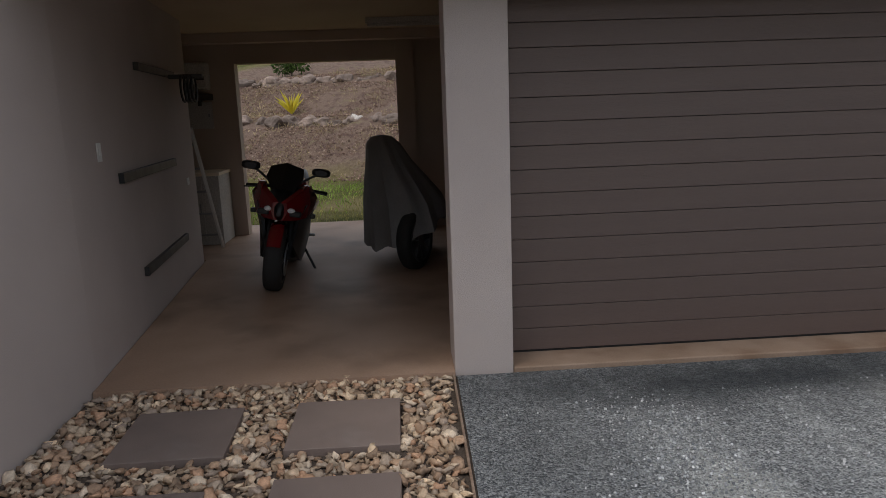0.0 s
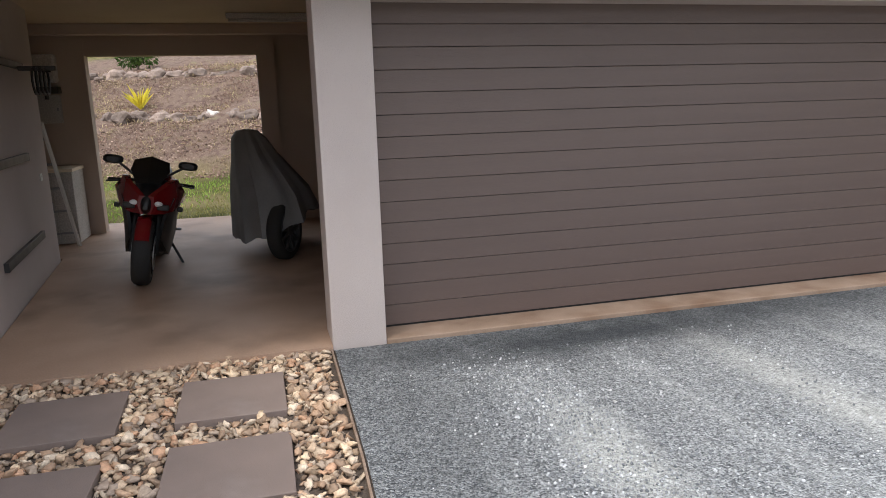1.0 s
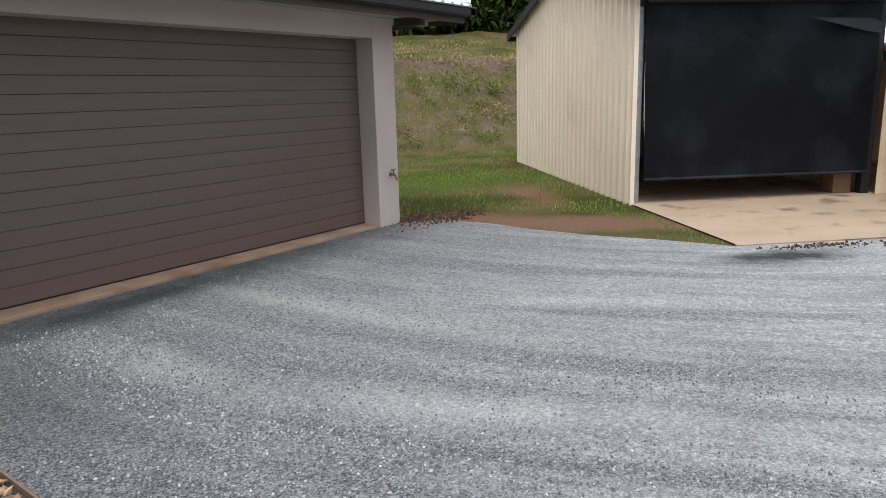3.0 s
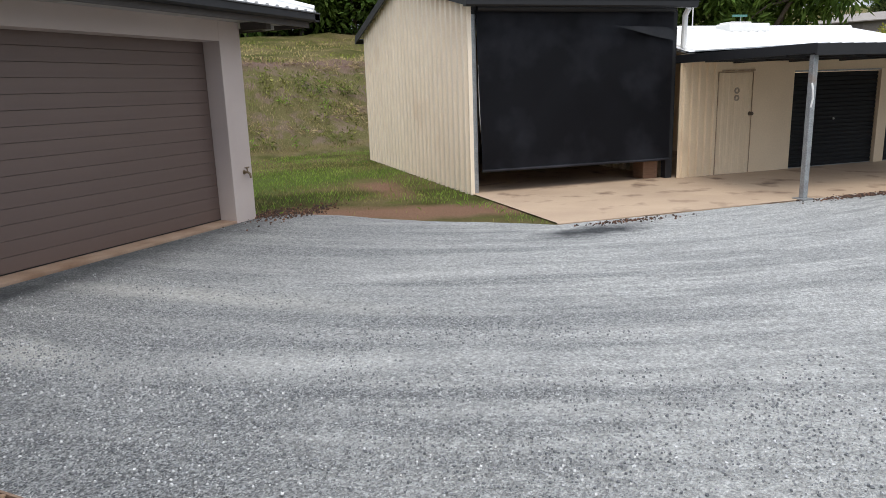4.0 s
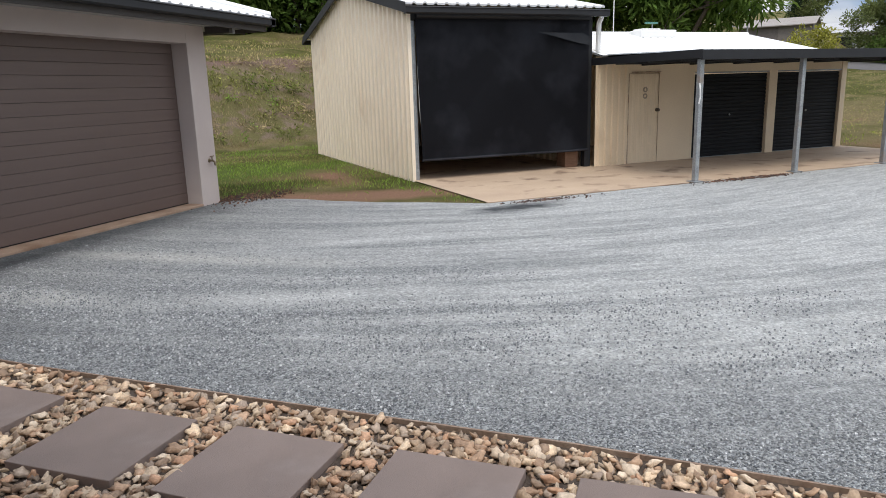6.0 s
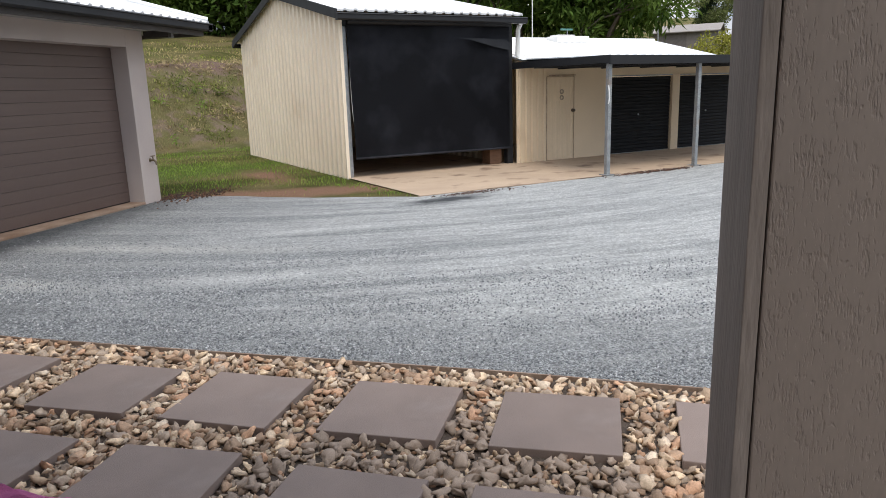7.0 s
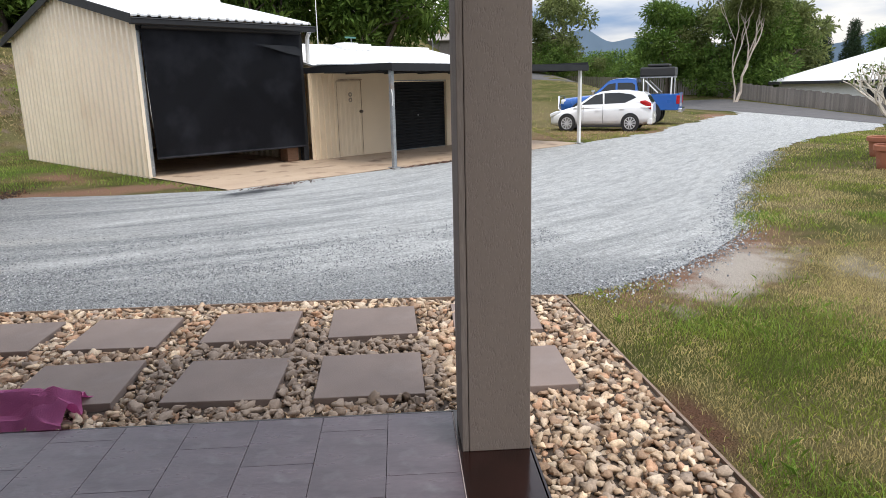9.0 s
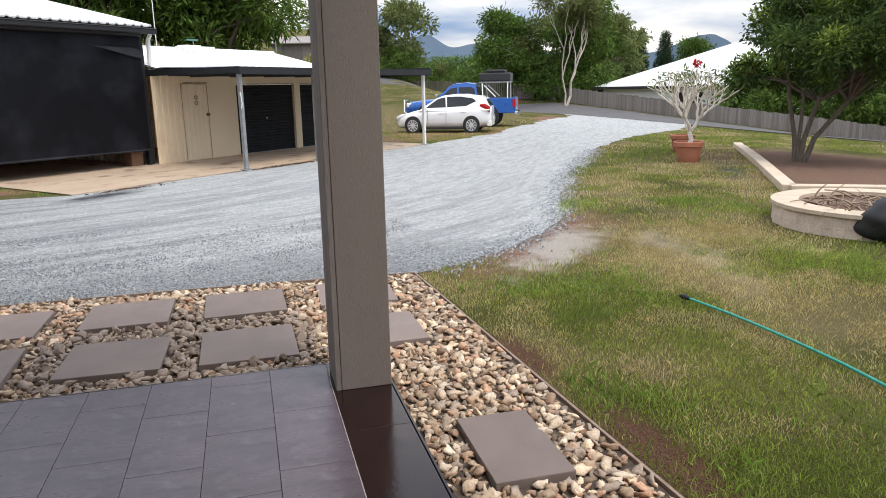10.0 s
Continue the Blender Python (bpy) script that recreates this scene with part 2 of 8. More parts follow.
def leaf_mat(name, c1, c2, isl=0.45, trans=0.35):
    m = mat(name, c1, c2, 0.9, 0.65, 0, 8, fine=0.2, isl=isl, spec=0.18)
    b = m.node_tree.nodes["Principled BSDF"]
    # thin leaves let some light through
    nt = m.node_tree
    tr = nt.nodes.new("ShaderNodeBsdfTranslucent")
    nt.links.new(b.inputs["Base Color"].links[0].from_socket, tr.inputs["Color"])
    mx = nt.nodes.new("ShaderNodeMixShader")
    mx.inputs["Fac"].default_value = trans
    nt.links.new(b.outputs["BSDF"], mx.inputs[1])
    nt.links.new(tr.outputs["BSDF"], mx.inputs[2])
    nt.links.new(mx.outputs["Shader"], nt.nodes["Material Output"].inputs["Surface"])
    return m


M_LEAF_DK = leaf_mat("dark_leaf", (0.034, 0.066, 0.018), (0.085, 0.135, 0.030))
M_LEAF_MID = leaf_mat("mid_leaf", (0.072, 0.138, 0.026), (0.145, 0.215, 0.045))
# brighter leaf colour that paints sky-lit clump tops
M_LEAF_TOPLIT = leaf_mat("toplit_leaf", (0.15, 0.22, 0.035), (0.27, 0.34, 0.07))
M_LEAF_OLIVE = leaf_mat("olive_leaf", (0.13, 0.165, 0.055), (0.19, 0.215, 0.075))
M_LEAF_PINE = leaf_mat("pine_needle", (0.035, 0.06, 0.028), (0.05, 0.08, 0.036))
M_BLADE = leaf_mat("grass_blade", (0.47, 0.38, 0.155), (0.66, 0.55, 0.29), 0.42)
M_BLADE_GREEN = leaf_mat("green_grass_blade", (0.170, 0.245, 0.038), (0.36, 0.39, 0.080), 0.5)
M_BLADE_LUSH = leaf_mat("lush_grass_blade", (0.18, 0.30, 0.045), (0.30, 0.40, 0.085), 0.4)
M_BLADE_OLIVE = leaf_mat("olive_dry_blade", (0.24, 0.225, 0.07), (0.42, 0.38, 0.15), 0.4)
M_BLADE_WEED = leaf_mat("weedy_blade", (0.13, 0.165, 0.04), (0.29, 0.28, 0.09), 0.6)
M_BLADE_DULL = leaf_mat("dull_dry_blade", (0.26, 0.195, 0.11), (0.45, 0.36, 0.20), 0.45)


def ground_mat():
    """Lawn with dry straw patches, bare red soil and mulch where they lie on the plan."""
    m = bpy.data.materials.new("lawn_ground")
    m.use_nodes = True
    nt = m.node_tree
    L = nt.links.new
    b = nt.nodes["Principled BSDF"]
    tc = nt.nodes.new("ShaderNodeTexCoord")
    P = tc.outputs["Object"]

    def noise_tex(s, d=6):
        n = nt.nodes.new("ShaderNodeTexNoise")
        n.inputs["Scale"].default_value, n.inputs["Detail"].default_value = s, d
        L(P, n.inputs["Vector"])
        return n.outputs["Fac"]

    def ramp(src, lo, hi):
        r = nt.nodes.new("ShaderNodeMapRange")
        r.inputs["From Min"].default_value, r.inputs["From Max"].default_value = lo, hi
        L(src, r.inputs["Value"])
        return r.outputs["Result"]

    def mix(f, a, c):
        x = nt.nodes.new("ShaderNodeMixRGB")
        L(f, x.inputs["Fac"])
        for s, k in ((a, "Color1"), (c, "Color2")):
            if isinstance(s, tuple):
                x.inputs[k].default_value = (*s, 1)
            else:
                L(s, x.inputs[k])
        return x.outputs["Color"]

    def math_node(op, a, c):
        x = nt.nodes.new("ShaderNodeMath")
        x.operation = op
        for i, s in enumerate((a, c)):
            if isinstance(s, (int, float)):
                x.inputs[i].default_value = s
            else:
                L(s, x.inputs[i])
        return x.outputs[0]

    def blob(cx, cy, rx, ry, deg, soft=0.5, warp=0.7, wn_s=1.3):
        """1 inside an ellipse on the plan whose rim is broken up."""
        mp = nt.nodes.new("ShaderNodeMapping")
        mp.vector_type = "TEXTURE"
        mp.inputs["Location"].default_value, mp.inputs["Rotation"].default_value = (cx, cy, 0), (0, 0, radians(deg))
        mp.inputs["Scale"].default_value = (rx, ry, 1000.0)
        L(P, mp.inputs["Vector"])
        ln = nt.nodes.new("ShaderNodeVectorMath")
        ln.operation = "LENGTH"
        L(mp.outputs["Vector"], ln.inputs[0])
        w = math_node("MULTIPLY", math_node("SUBTRACT", noise_tex(wn_s, 8), 0.5), warp * 2)
        return ramp(math_node("ADD", ln.outputs["Value"], w), 1.0 + soft * 0.3, 1.0 - soft)

    f1, f2, f3, f4 = noise_tex(0.55), noise_tex(2.2), noise_tex(28, 4), noise_tex(90, 3)
    green = mix(f3, (0.085, 0.10, 0.026), (0.22, 0.22, 0.06))
    straw = mix(f3, (0.22, 0.17, 0.075), (0.46, 0.38, 0.19))
    col = mix(ramp(f1, 0.42, 0.62), green, straw)
    col = mix(ramp(f2, 0.56, 0.70), col, (0.24, 0.25, 0.075))
    soil = mix(f3, (0.38, 0.20, 0.125), (0.62, 0.39, 0.27))
    mulch = mix(f3, (0.24, 0.155, 0.12), (0.50, 0.365, 0.28))
    mulch = mix(ramp(f2, 0.56, 0.70), mulch, (0.40, 0.33, 0.20))
    mulch = mix(ramp(noise_tex(4.5), 0.50, 0.62), mulch, mix(f3, (0.17, 0.105, 0.085), (0.34, 0.23, 0.185)))
    dust = mix(f3, (0.78, 0.65, 0.54), (1.0, 0.92, 0.82))
    weeds = mix(f3, (0.13, 0.13, 0.045), (0.42, 0.37, 0.17))
    weeds = mix(ramp(f2, 0.50, 0.60), weeds, mix(f3, (0.25, 0.18, 0.13), (0.50, 0.39, 0.28)))
    for f, c in [
        (blob(1.5, 24.0, 16, 8.0, -23, 0.15, 0.12), mulch),
        (blob(1.2, 26.2, 2.6, 1.6, -10, 0.6, 0.6), mix(f3, (0.20, 0.22, 0.06), (0.42, 0.42, 0.16))),
        (blob(21.0, 8.6, 11.5, 2.9, -23, 0.3, 0.25), weeds),
        (blob(21.3, 11.6, 13, 1.0, -23, 0.6, 0.6), mix(f3, (0.24, 0.14, 0.12), (0.46, 0.33, 0.27))),
        (blob(14.8, 9.2, 5.0, 0.22, -23, 0.8, 0.8), straw),
        (blob(6.55, 2.7, 1.7, 0.62, -68, 0.5, 0.5), soil),
        (blob(9.2, 4.2, 0.42, 1.9, -42, 0.6, 0.6), soil),
        (blob(7.3, 1.2, 0.55, 1.4, 35, 0.5, 0.5), soil),
        (blob(1.6, -5.5, 1.6, 0.5, -48, 0.6, 0.5), soil),
        (blob(0.95, -5.2, 1.8, 0.75, -45, 0.5, 0.6, 3.0), soil),
        (blob(0.62, -5.40, 1.15, 0.34, -43, 0.5, 1.0, 3.5), dust),
        (blob(-0.1, -6.25, 1.1, 0.35, -10, 0.6, 0.9, 3.5), dust),
        (blob(-0.2, -6.0, 1.3, 0.6, 0, 0.8, 0.8), straw),
        (blob(4.2, -8.0, 2.4, 0.5, -33, 0.7, 0.6), straw),
        (blob(19.2, -9.6, 4.8, 2.6, -58, 0.6, 0.4), straw),
        (blob(17.0, -9.3, 4.8, 1.7, -58, 0.5, 0.4), mix(f3, (0.36, 0.21, 0.125), (0.50, 0.34, 0.21))),
        (blob(27.5, -17.3, 3.4, 0.9, -30, 0.5, 0.4), soil),
        (blob(6.0, -11.5, 2.0, 2.2, 0, 0.8, 0.5), straw),
        (blob(27.0, -6.5, 9.0, 4.5, -35, 0.6, 0.7), straw),
        (blob(24.0, -4.5, 4.0, 1.2, -50, 0.6, 0.8), soil),
        (blob(-3.0, -4.08, 0.6, 0.17, 3, 0.6, 0.6), mix(f3, (0.17, 0.085, 0.05), (0.30, 0.165, 0.105))),
        (blob(-1.9, -3.95, 0.45, 0.14, 3, 0.6, 0.6), mix(f3, (0.17, 0.085, 0.05), (0.30, 0.165, 0.105))),
        (blob(4.3, -12.4, 3.0, 1.9, -33, 0.4, 0.3), mix(f3, (0.34, 0.19, 0.13), (0.56, 0.37, 0.27))),
        (blob(5.6, -11.15, 2.0, 0.32, -33, 0.6, 0.5), mix(f3, (0.13, 0.125, 0.12), (0.24, 0.225, 0.20))),
        (blob(9.3, 6.0, 3.2, 1.5, -20, 0.6, 0.6), mix(f3, (0.13, 0.19, 0.04), (0.26, 0.33, 0.08))),
        (blob(6.7, -13.6, 2.6, 2.2, 20, 0.4, 0.3), mix(f3, (0.30, 0.17, 0.12), (0.50, 0.32, 0.235))),
    ]:
        col = mix(f, col, c)
    hv = ramp(f4, 0.2, 0.8)
    v = nt.nodes.new("ShaderNodeMixRGB")
    v.blend_type, v.inputs["Fac"].default_value = "MULTIPLY", 0.72
    L(col, v.inputs["Color1"])
    L(hv, v.inputs["Color2"])
    L(v.outputs["Color"], b.inputs["Base Color"])
    b.inputs["Roughness"].default_value = 0.95
    b.inputs["Specular IOR Level"].default_value = 0.1
    bp = nt.nodes.new("ShaderNodeBump")
    bp.inputs["Strength"].default_value, bp.inputs["Distance"].default_value = 1.0, 0.05
    L(math_node("ADD", f3, f4), bp.inputs["Height"])
    L(bp.outputs["Normal"], b.inputs["Normal"])
    return m


def gravel_mat():
    """Blue-grey crushed rock with paler dusty wheel tracks that swing out from the garage."""
    m = bpy.data.materials.new("crushed_rock")
    m.use_nodes = True
    nt = m.node_tree
    L = nt.links.new
    b = nt.nodes["Principled BSDF"]
    tc = nt.nodes.new("ShaderNodeTexCoord")
    P = tc.outputs["Object"]

    def math_node(op, a, c=0.0):
        x = nt.nodes.new("ShaderNodeMath")
        x.operation = op
        for i, s in enumerate((a, c)):
            if isinstance(s, (int, float)):
                x.inputs[i].default_value = s
            else:
                L(s, x.inputs[i])
        return x.outputs[0]

    def ramp(src, lo, hi, a=0.0, c=1.0):
        r = nt.nodes.new("ShaderNodeMapRange")
        for k, v in (("From Min", lo), ("From Max", hi), ("To Min", a), ("To Max", c)):
            r.inputs[k].default_value = v
        L(src, r.inputs["Value"])
        return r.outputs["Result"]

    def mix(f, a, c, blend="MIX"):
        x = nt.nodes.new("ShaderNodeMixRGB")
        x.blend_type = blend
        for s, k in ((f, "Fac"), (a, "Color1"), (c, "Color2")):
            if isinstance(s, tuple):
                x.inputs[k].default_value = (*s, 1)
            elif isinstance(s, (int, float)):
                x.inputs[k].default_value = s
            else:
                L(s, x.inputs[k])
        return x.outputs["Color"]

    sep = nt.nodes.new("ShaderNodeSeparateXYZ")
    L(P, sep.inputs["Vector"])
    def blob(cx, cy, rx, ry, deg, soft=0.5, warp=0.5, scale=1.6):
        """1 inside an ellipse on the plan whose rim is broken up."""
        mp = nt.nodes.new("ShaderNodeMapping")
        mp.vector_type = "TEXTURE"
        mp.inputs["Location"].default_value, mp.inputs["Rotation"].default_value = (cx, cy, 0), (0, 0, radians(deg))
        mp.inputs["Scale"].default_value = (rx, ry, 1000.0)
        L(P, mp.inputs["Vector"])
        ln = nt.nodes.new("ShaderNodeVectorMath")
        ln.operation = "LENGTH"
        L(mp.outputs["Vector"], ln.inputs[0])
        wv = nt.nodes.new("ShaderNodeTexNoise")
        wv.inputs["Scale"].default_value, wv.inputs["Detail"].default_value = scale, 7
        L(P, wv.inputs["Vector"])
        w = math_node("MULTIPLY", math_node("SUBTRACT", wv.outputs["Fac"], 0.5), warp * 2)
        return ramp(math_node("ADD", ln.outputs["Value"], w), 1.0 + soft * 0.3, 1.0 - soft)

    dx, dy = math_node("SUBTRACT", sep.outputs["X"], 13.0), math_node("SUBTRACT", sep.outputs["Y"], 3.5)
    out = math_node("ADD", math_node("MULTIPLY", dx, -0.574), math_node("MULTIPLY", dy, -0.819))
    ang = math_node("ADD", math_node("MULTIPLY", dx, 0.819), math_node("MULTIPLY", dy, -0.574))
    back = math_node("MINIMUM", ang, 0.0)
    rad = math_node("SQRT", math_node("ADD", math_node("MULTIPLY", out, out), math_node("MULTIPLY", back, back)))
    cmb = nt.nodes.new("ShaderNodeCombineXYZ")
    L(math_node("MULTIPLY", rad, 1.9), cmb.inputs["X"])
    L(math_node("MULTIPLY", ang, 0.16), cmb.inputs["Y"])
    tr = nt.nodes.new("ShaderNodeTexNoise")
    tr.inputs["Scale"].default_value, tr.inputs["Detail"].default_value = 1.5, 5
    L(cmb.outputs["Vector"], tr.inputs["Vector"])
    n0 = nt.nodes.new("ShaderNodeTexNoise")
    n0.inputs["Scale"].default_value, n0.inputs["Detail"].default_value = 0.7, 6
    L(P, n0.inputs["Vector"])
    n1 = nt.nodes.new("ShaderNodeTexNoise")
    n1.inputs["Scale"].default_value, n1.inputs["Detail"].default_value = 55, 5
    L(P, n1.inputs["Vector"])
    vo = nt.nodes.new("ShaderNodeTexVoronoi")
    vo.inputs["Scale"].default_value = 115
    L(P, vo.inputs["Vector"])
    sepc = nt.nodes.new("ShaderNodeSeparateColor")
    L(vo.outputs["Color"], sepc.inputs["Color"])
    chip = mix(ramp(sepc.outputs["Red"], 0.0, 1.0), (0.105, 0.112, 0.120), (0.54, 0.555, 0.56))
    dustc = mix(ramp(sepc.outputs["Green"], 0.0, 1.0), mix(n1.outputs["Fac"], (0.50, 0.51, 0.505), (0.66, 0.67, 0.655)), (0.75, 0.755, 0.74))
    fac = math_node("MULTIPLY", ramp(tr.outputs["Fac"], 0.42, 0.57), ramp(n0.outputs["Fac"], 0.30, 0.60, 0.35, 0.95))
    # paler further out: the dust also paints the brightening of a grazing view
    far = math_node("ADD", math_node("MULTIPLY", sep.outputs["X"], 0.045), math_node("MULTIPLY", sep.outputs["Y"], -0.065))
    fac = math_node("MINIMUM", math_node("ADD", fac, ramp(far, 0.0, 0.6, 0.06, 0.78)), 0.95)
    # broken finer streaks along the same sweep
    cm2 = nt.nodes.new("ShaderNodeCombineXYZ")
    L(math_node("MULTIPLY", rad, 7.0), cm2.inputs["X"])
    L(math_node("MULTIPLY", ang, 1.1), cm2.inputs["Y"])
    t2 = nt.nodes.new("ShaderNodeTexNoise")
    t2.inputs["Scale"].default_value, t2.inputs["Detail"].default_value = 1.6, 7
    L(cm2.outputs["Vector"], t2.inputs["Vector"])
    fac = math_node("MULTIPLY", fac, ramp(t2.outputs["Fac"], 0.36, 0.58, 0.58, 1.0))
    # by the house the rock lies loose and dark, with little dust
    fac = math_node("MULTIPLY", fac, ramp(math_node("SUBTRACT", math_node("MULTIPLY", sep.outputs["X"], 0.35), sep.outputs["Y"]), -3.5, 3.0, 0.18, 1.0))
    # beside the stone bed it is never driven on
    fac = math_node("MULTIPLY", fac, ramp(math_node("ADD", sep.outputs["X"], math_node("MULTIPLY", n0.outputs["Fac"], 0.9)), 0.75, 1.75, 0.15, 1.0))
    for dust in (blob(2.74, 2.0, 0.17, 1.75, 5, 0.9, 0.35, 2.5), blob(1.35, 2.15, 0.22, 0.85, 0, 0.9, 0.6, 2.5), blob(1.9, 0.2, 0.3, 1.6, 25, 0.9, 0.7), blob(3.9, 0.6, 0.25, 1.8, 30, 0.9, 0.7), blob(6.2, -1.2, 0.3, 2.4, 50, 0.9, 0.7)):
        fac = math_node("MAXIMUM", fac, math_node("MULTIPLY", dust, 0.95))
    col = mix(fac, chip, dustc)
    col = mix(math_node("MULTIPLY", blob(2.74, 2.0, 0.22, 1.8, 5, 0.9, 0.3, 2.5), 0.75), col, (0.55, 0.55, 0.52))
    col = mix(math_node("MULTIPLY", blob(1.35, 2.15, 0.20, 0.8, 0, 0.9, 0.6, 2.5), 0.6), col, (0.52, 0.52, 0.49))
    # darker patches: by the bed, two along the garage front, one beside the apron
    for dark_at, deep in ((blob(0.65, 2.7, 0.45, 1.5, 0, 0.7, 0.5), 0.35), (blob(2.0, 3.72, 1.5, 0.26, 3, 0.7, 0.6, 2.5), 0.85), (blob(3.3, 3.95, 3.5, 0.70, 1, 0.9, 0.5, 2.5), 0.74), (blob(6.15, -0.35, 0.80, 0.24, -47, 0.6, 0.7, 3.0), 0.95)):
        col = mix(math_node("MULTIPLY", dark_at, deep), col, (0.07, 0.077, 0.084))
    # coarser lumps and hollows that still read from far off
    n4 = nt.nodes.new("ShaderNodeTexNoise")
    n4.inputs["Scale"].default_value, n4.inputs["Detail"].default_value = 30, 6
    n4.inputs["Roughness"].default_value = 0.75
    L(P, n4.inputs["Vector"])
    col = mix(0.8, col, ramp(n4.outputs["Fac"], 0.36, 0.62, 0.68, 1.24), "MULTIPLY")
    col = mix(0.65, col, ramp(n1.outputs["Fac"], 0.25, 0.75, 0.5, 1.45), "MULTIPLY")
    L(col, b.inputs["Base Color"])
    b.inputs["Roughness"].default_value = 0.92
    b.inputs["Specular IOR Level"].default_value = 0.2
    bp = nt.nodes.new("ShaderNodeBump")
    bp.inputs["Strength"].default_value, bp.inputs["Distance"].default_value = 1.0, 0.02
    L(math_node("ADD", math_node("MULTIPLY", vo.outputs["Distance"], -1.0), math_node("ADD", n1.outputs["Fac"], n4.outputs["Fac"])), bp.inputs["Height"])
    L(bp.outputs["Normal"], b.inputs["Normal"])
    return m


M_GROUND = ground_mat()
M_GRAVEL = gravel_mat()


# ---- building blocks ----
def part(name, bm, material, parent=None, label="", smooth=False):
    me = bpy.data.meshes.new(name)
    bm.to_mesh(me)
    bm.free()
    me.materials.append(material)
    if smooth:
        me.polygons.foreach_set("use_smooth", [True] * len(me.polygons))
        me.set_sharp_from_angle(angle=radians(40))
    ob = new(name, me)
    if parent is not None:
        ob.parent = parent
    if label:
        ob["label"] = label
    return ob


def thing(name, label, category, m=None, group="", kind=""):
    ob = new(name)
    ob.empty_display_size = 0.1
    if m is not None:
        ob.matrix_basis = m
    return tagged(ob, label, category, group, kind)


def box(bm, x0, x1, y0, y1, z0, z1, bevel=0.0, m=None):
    tmp = bmesh.new()
    bmesh.ops.create_cube(tmp, size=1.0)
    bmesh.ops.scale(tmp, vec=(x1 - x0, y1 - y0, z1 - z0), verts=tmp.verts)
    bmesh.ops.translate(tmp, vec=((x0 + x1) / 2, (y0 + y1) / 2, (z0 + z1) / 2), verts=tmp.verts)
    if bevel:
        bmesh.ops.bevel(tmp, geom=tmp.edges[:], offset=bevel, segments=2, affect="EDGES", profile=0.5)
    merge(bm, tmp, m)
    return bm


def merge(bm, tmp, m=None):
    if m is not None:
        bmesh.ops.transform(tmp, matrix=m, verts=tmp.verts)
    me = bpy.data.meshes.new("tmp")
    tmp.to_mesh(me)
    tmp.free()
    bm.from_mesh(me)
    bpy.data.meshes.remove(me)


def nb(*args, **kw):
    return box(bmesh.new(), *args, **kw)


def tube(bm, pts, radii, n=10, cap=True):
    """A round bar along points, with one radius each."""
    pts = [Vector(p) for p in pts]
    if isinstance(radii, (int, float)):
        radii = [radii] * len(pts)
    rings, side = [], None
    for i, p in enumerate(pts):
        d = (pts[min(i + 1, len(pts) - 1)] - pts[max(i - 1, 0)]).normalized()
        if side is None:
            side = d.orthogonal().normalized()
        side = (side - d * side.dot(d)).normalized()
        up = d.cross(side)
        rings.append([bm.verts.new(p + (side * math.cos(a) + up * math.sin(a)) * radii[i]) for a in [2 * math.pi * k / n for k in range(n)]])
    for a, c in zip(rings, rings[1:]):
        for k in range(n):
            bm.faces.new((a[k], a[(k + 1) % n], c[(k + 1) % n], c[k]))
    if cap:
        bm.faces.new(rings[0][::-1])
        bm.faces.new(rings[-1])
    return bm


def lathe(bm, profile, n=24, m=None):
    """Turns (radius, height) pairs round z."""
    tmp = bmesh.new()
    rings = [[tmp.verts.new((r * math.cos(2 * math.pi * k / n), r * math.sin(2 * math.pi * k / n), z)) for k in range(n)] for r, z in profile]
    for a, c in zip(rings, rings[1:]):
        for k in range(n):
            tmp.faces.new((a[k], a[(k + 1) % n], c[(k + 1) % n], c[k]))
    bmesh.ops.remove_doubles(tmp, verts=tmp.verts, dist=1e-5)
    bmesh.ops.recalc_face_normals(tmp, faces=tmp.faces)
    merge(bm, tmp, m)
    return bm


def loft(bm, rings, cap=True, closed=True):
    """Skins rings of equally many points."""
    vs = [[bm.verts.new(p) for p in r] for r in rings]
    n = len(vs[0])
    for a, c in zip(vs, vs[1:]):
        for k in range(n if closed else n - 1):
            bm.faces.new((a[k], a[(k + 1) % n], c[(k + 1) % n], c[k]))
    if cap and closed:
        bm.faces.new(vs[0][::-1])
        bm.faces.new(vs[-1])
    bmesh.ops.recalc_face_normals(bm, faces=bm.faces)
    return bm


def prism(bm, outline, axis, a, c):
    """Extrudes a flat outline along an axis from a to c; outline gives the two other coordinates in x, y, z order."""
    def at(p, t):
        q = list(p)
        q.insert("xyz".index(axis), t)
        return q
    v0, v1 = [bm.verts.new(at(p, a)) for p in outline], [bm.verts.new(at(p, c)) for p in outline]
    n = len(outline)
    bm.faces.new(v0)
    bm.faces.new(v1[::-1])
    for k in range(n):
        bm.faces.new((v0[k], v0[(k + 1) % n], v1[(k + 1) % n], v1[k]))
    bmesh.ops.recalc_face_normals(bm, faces=bm.faces)
    return bm


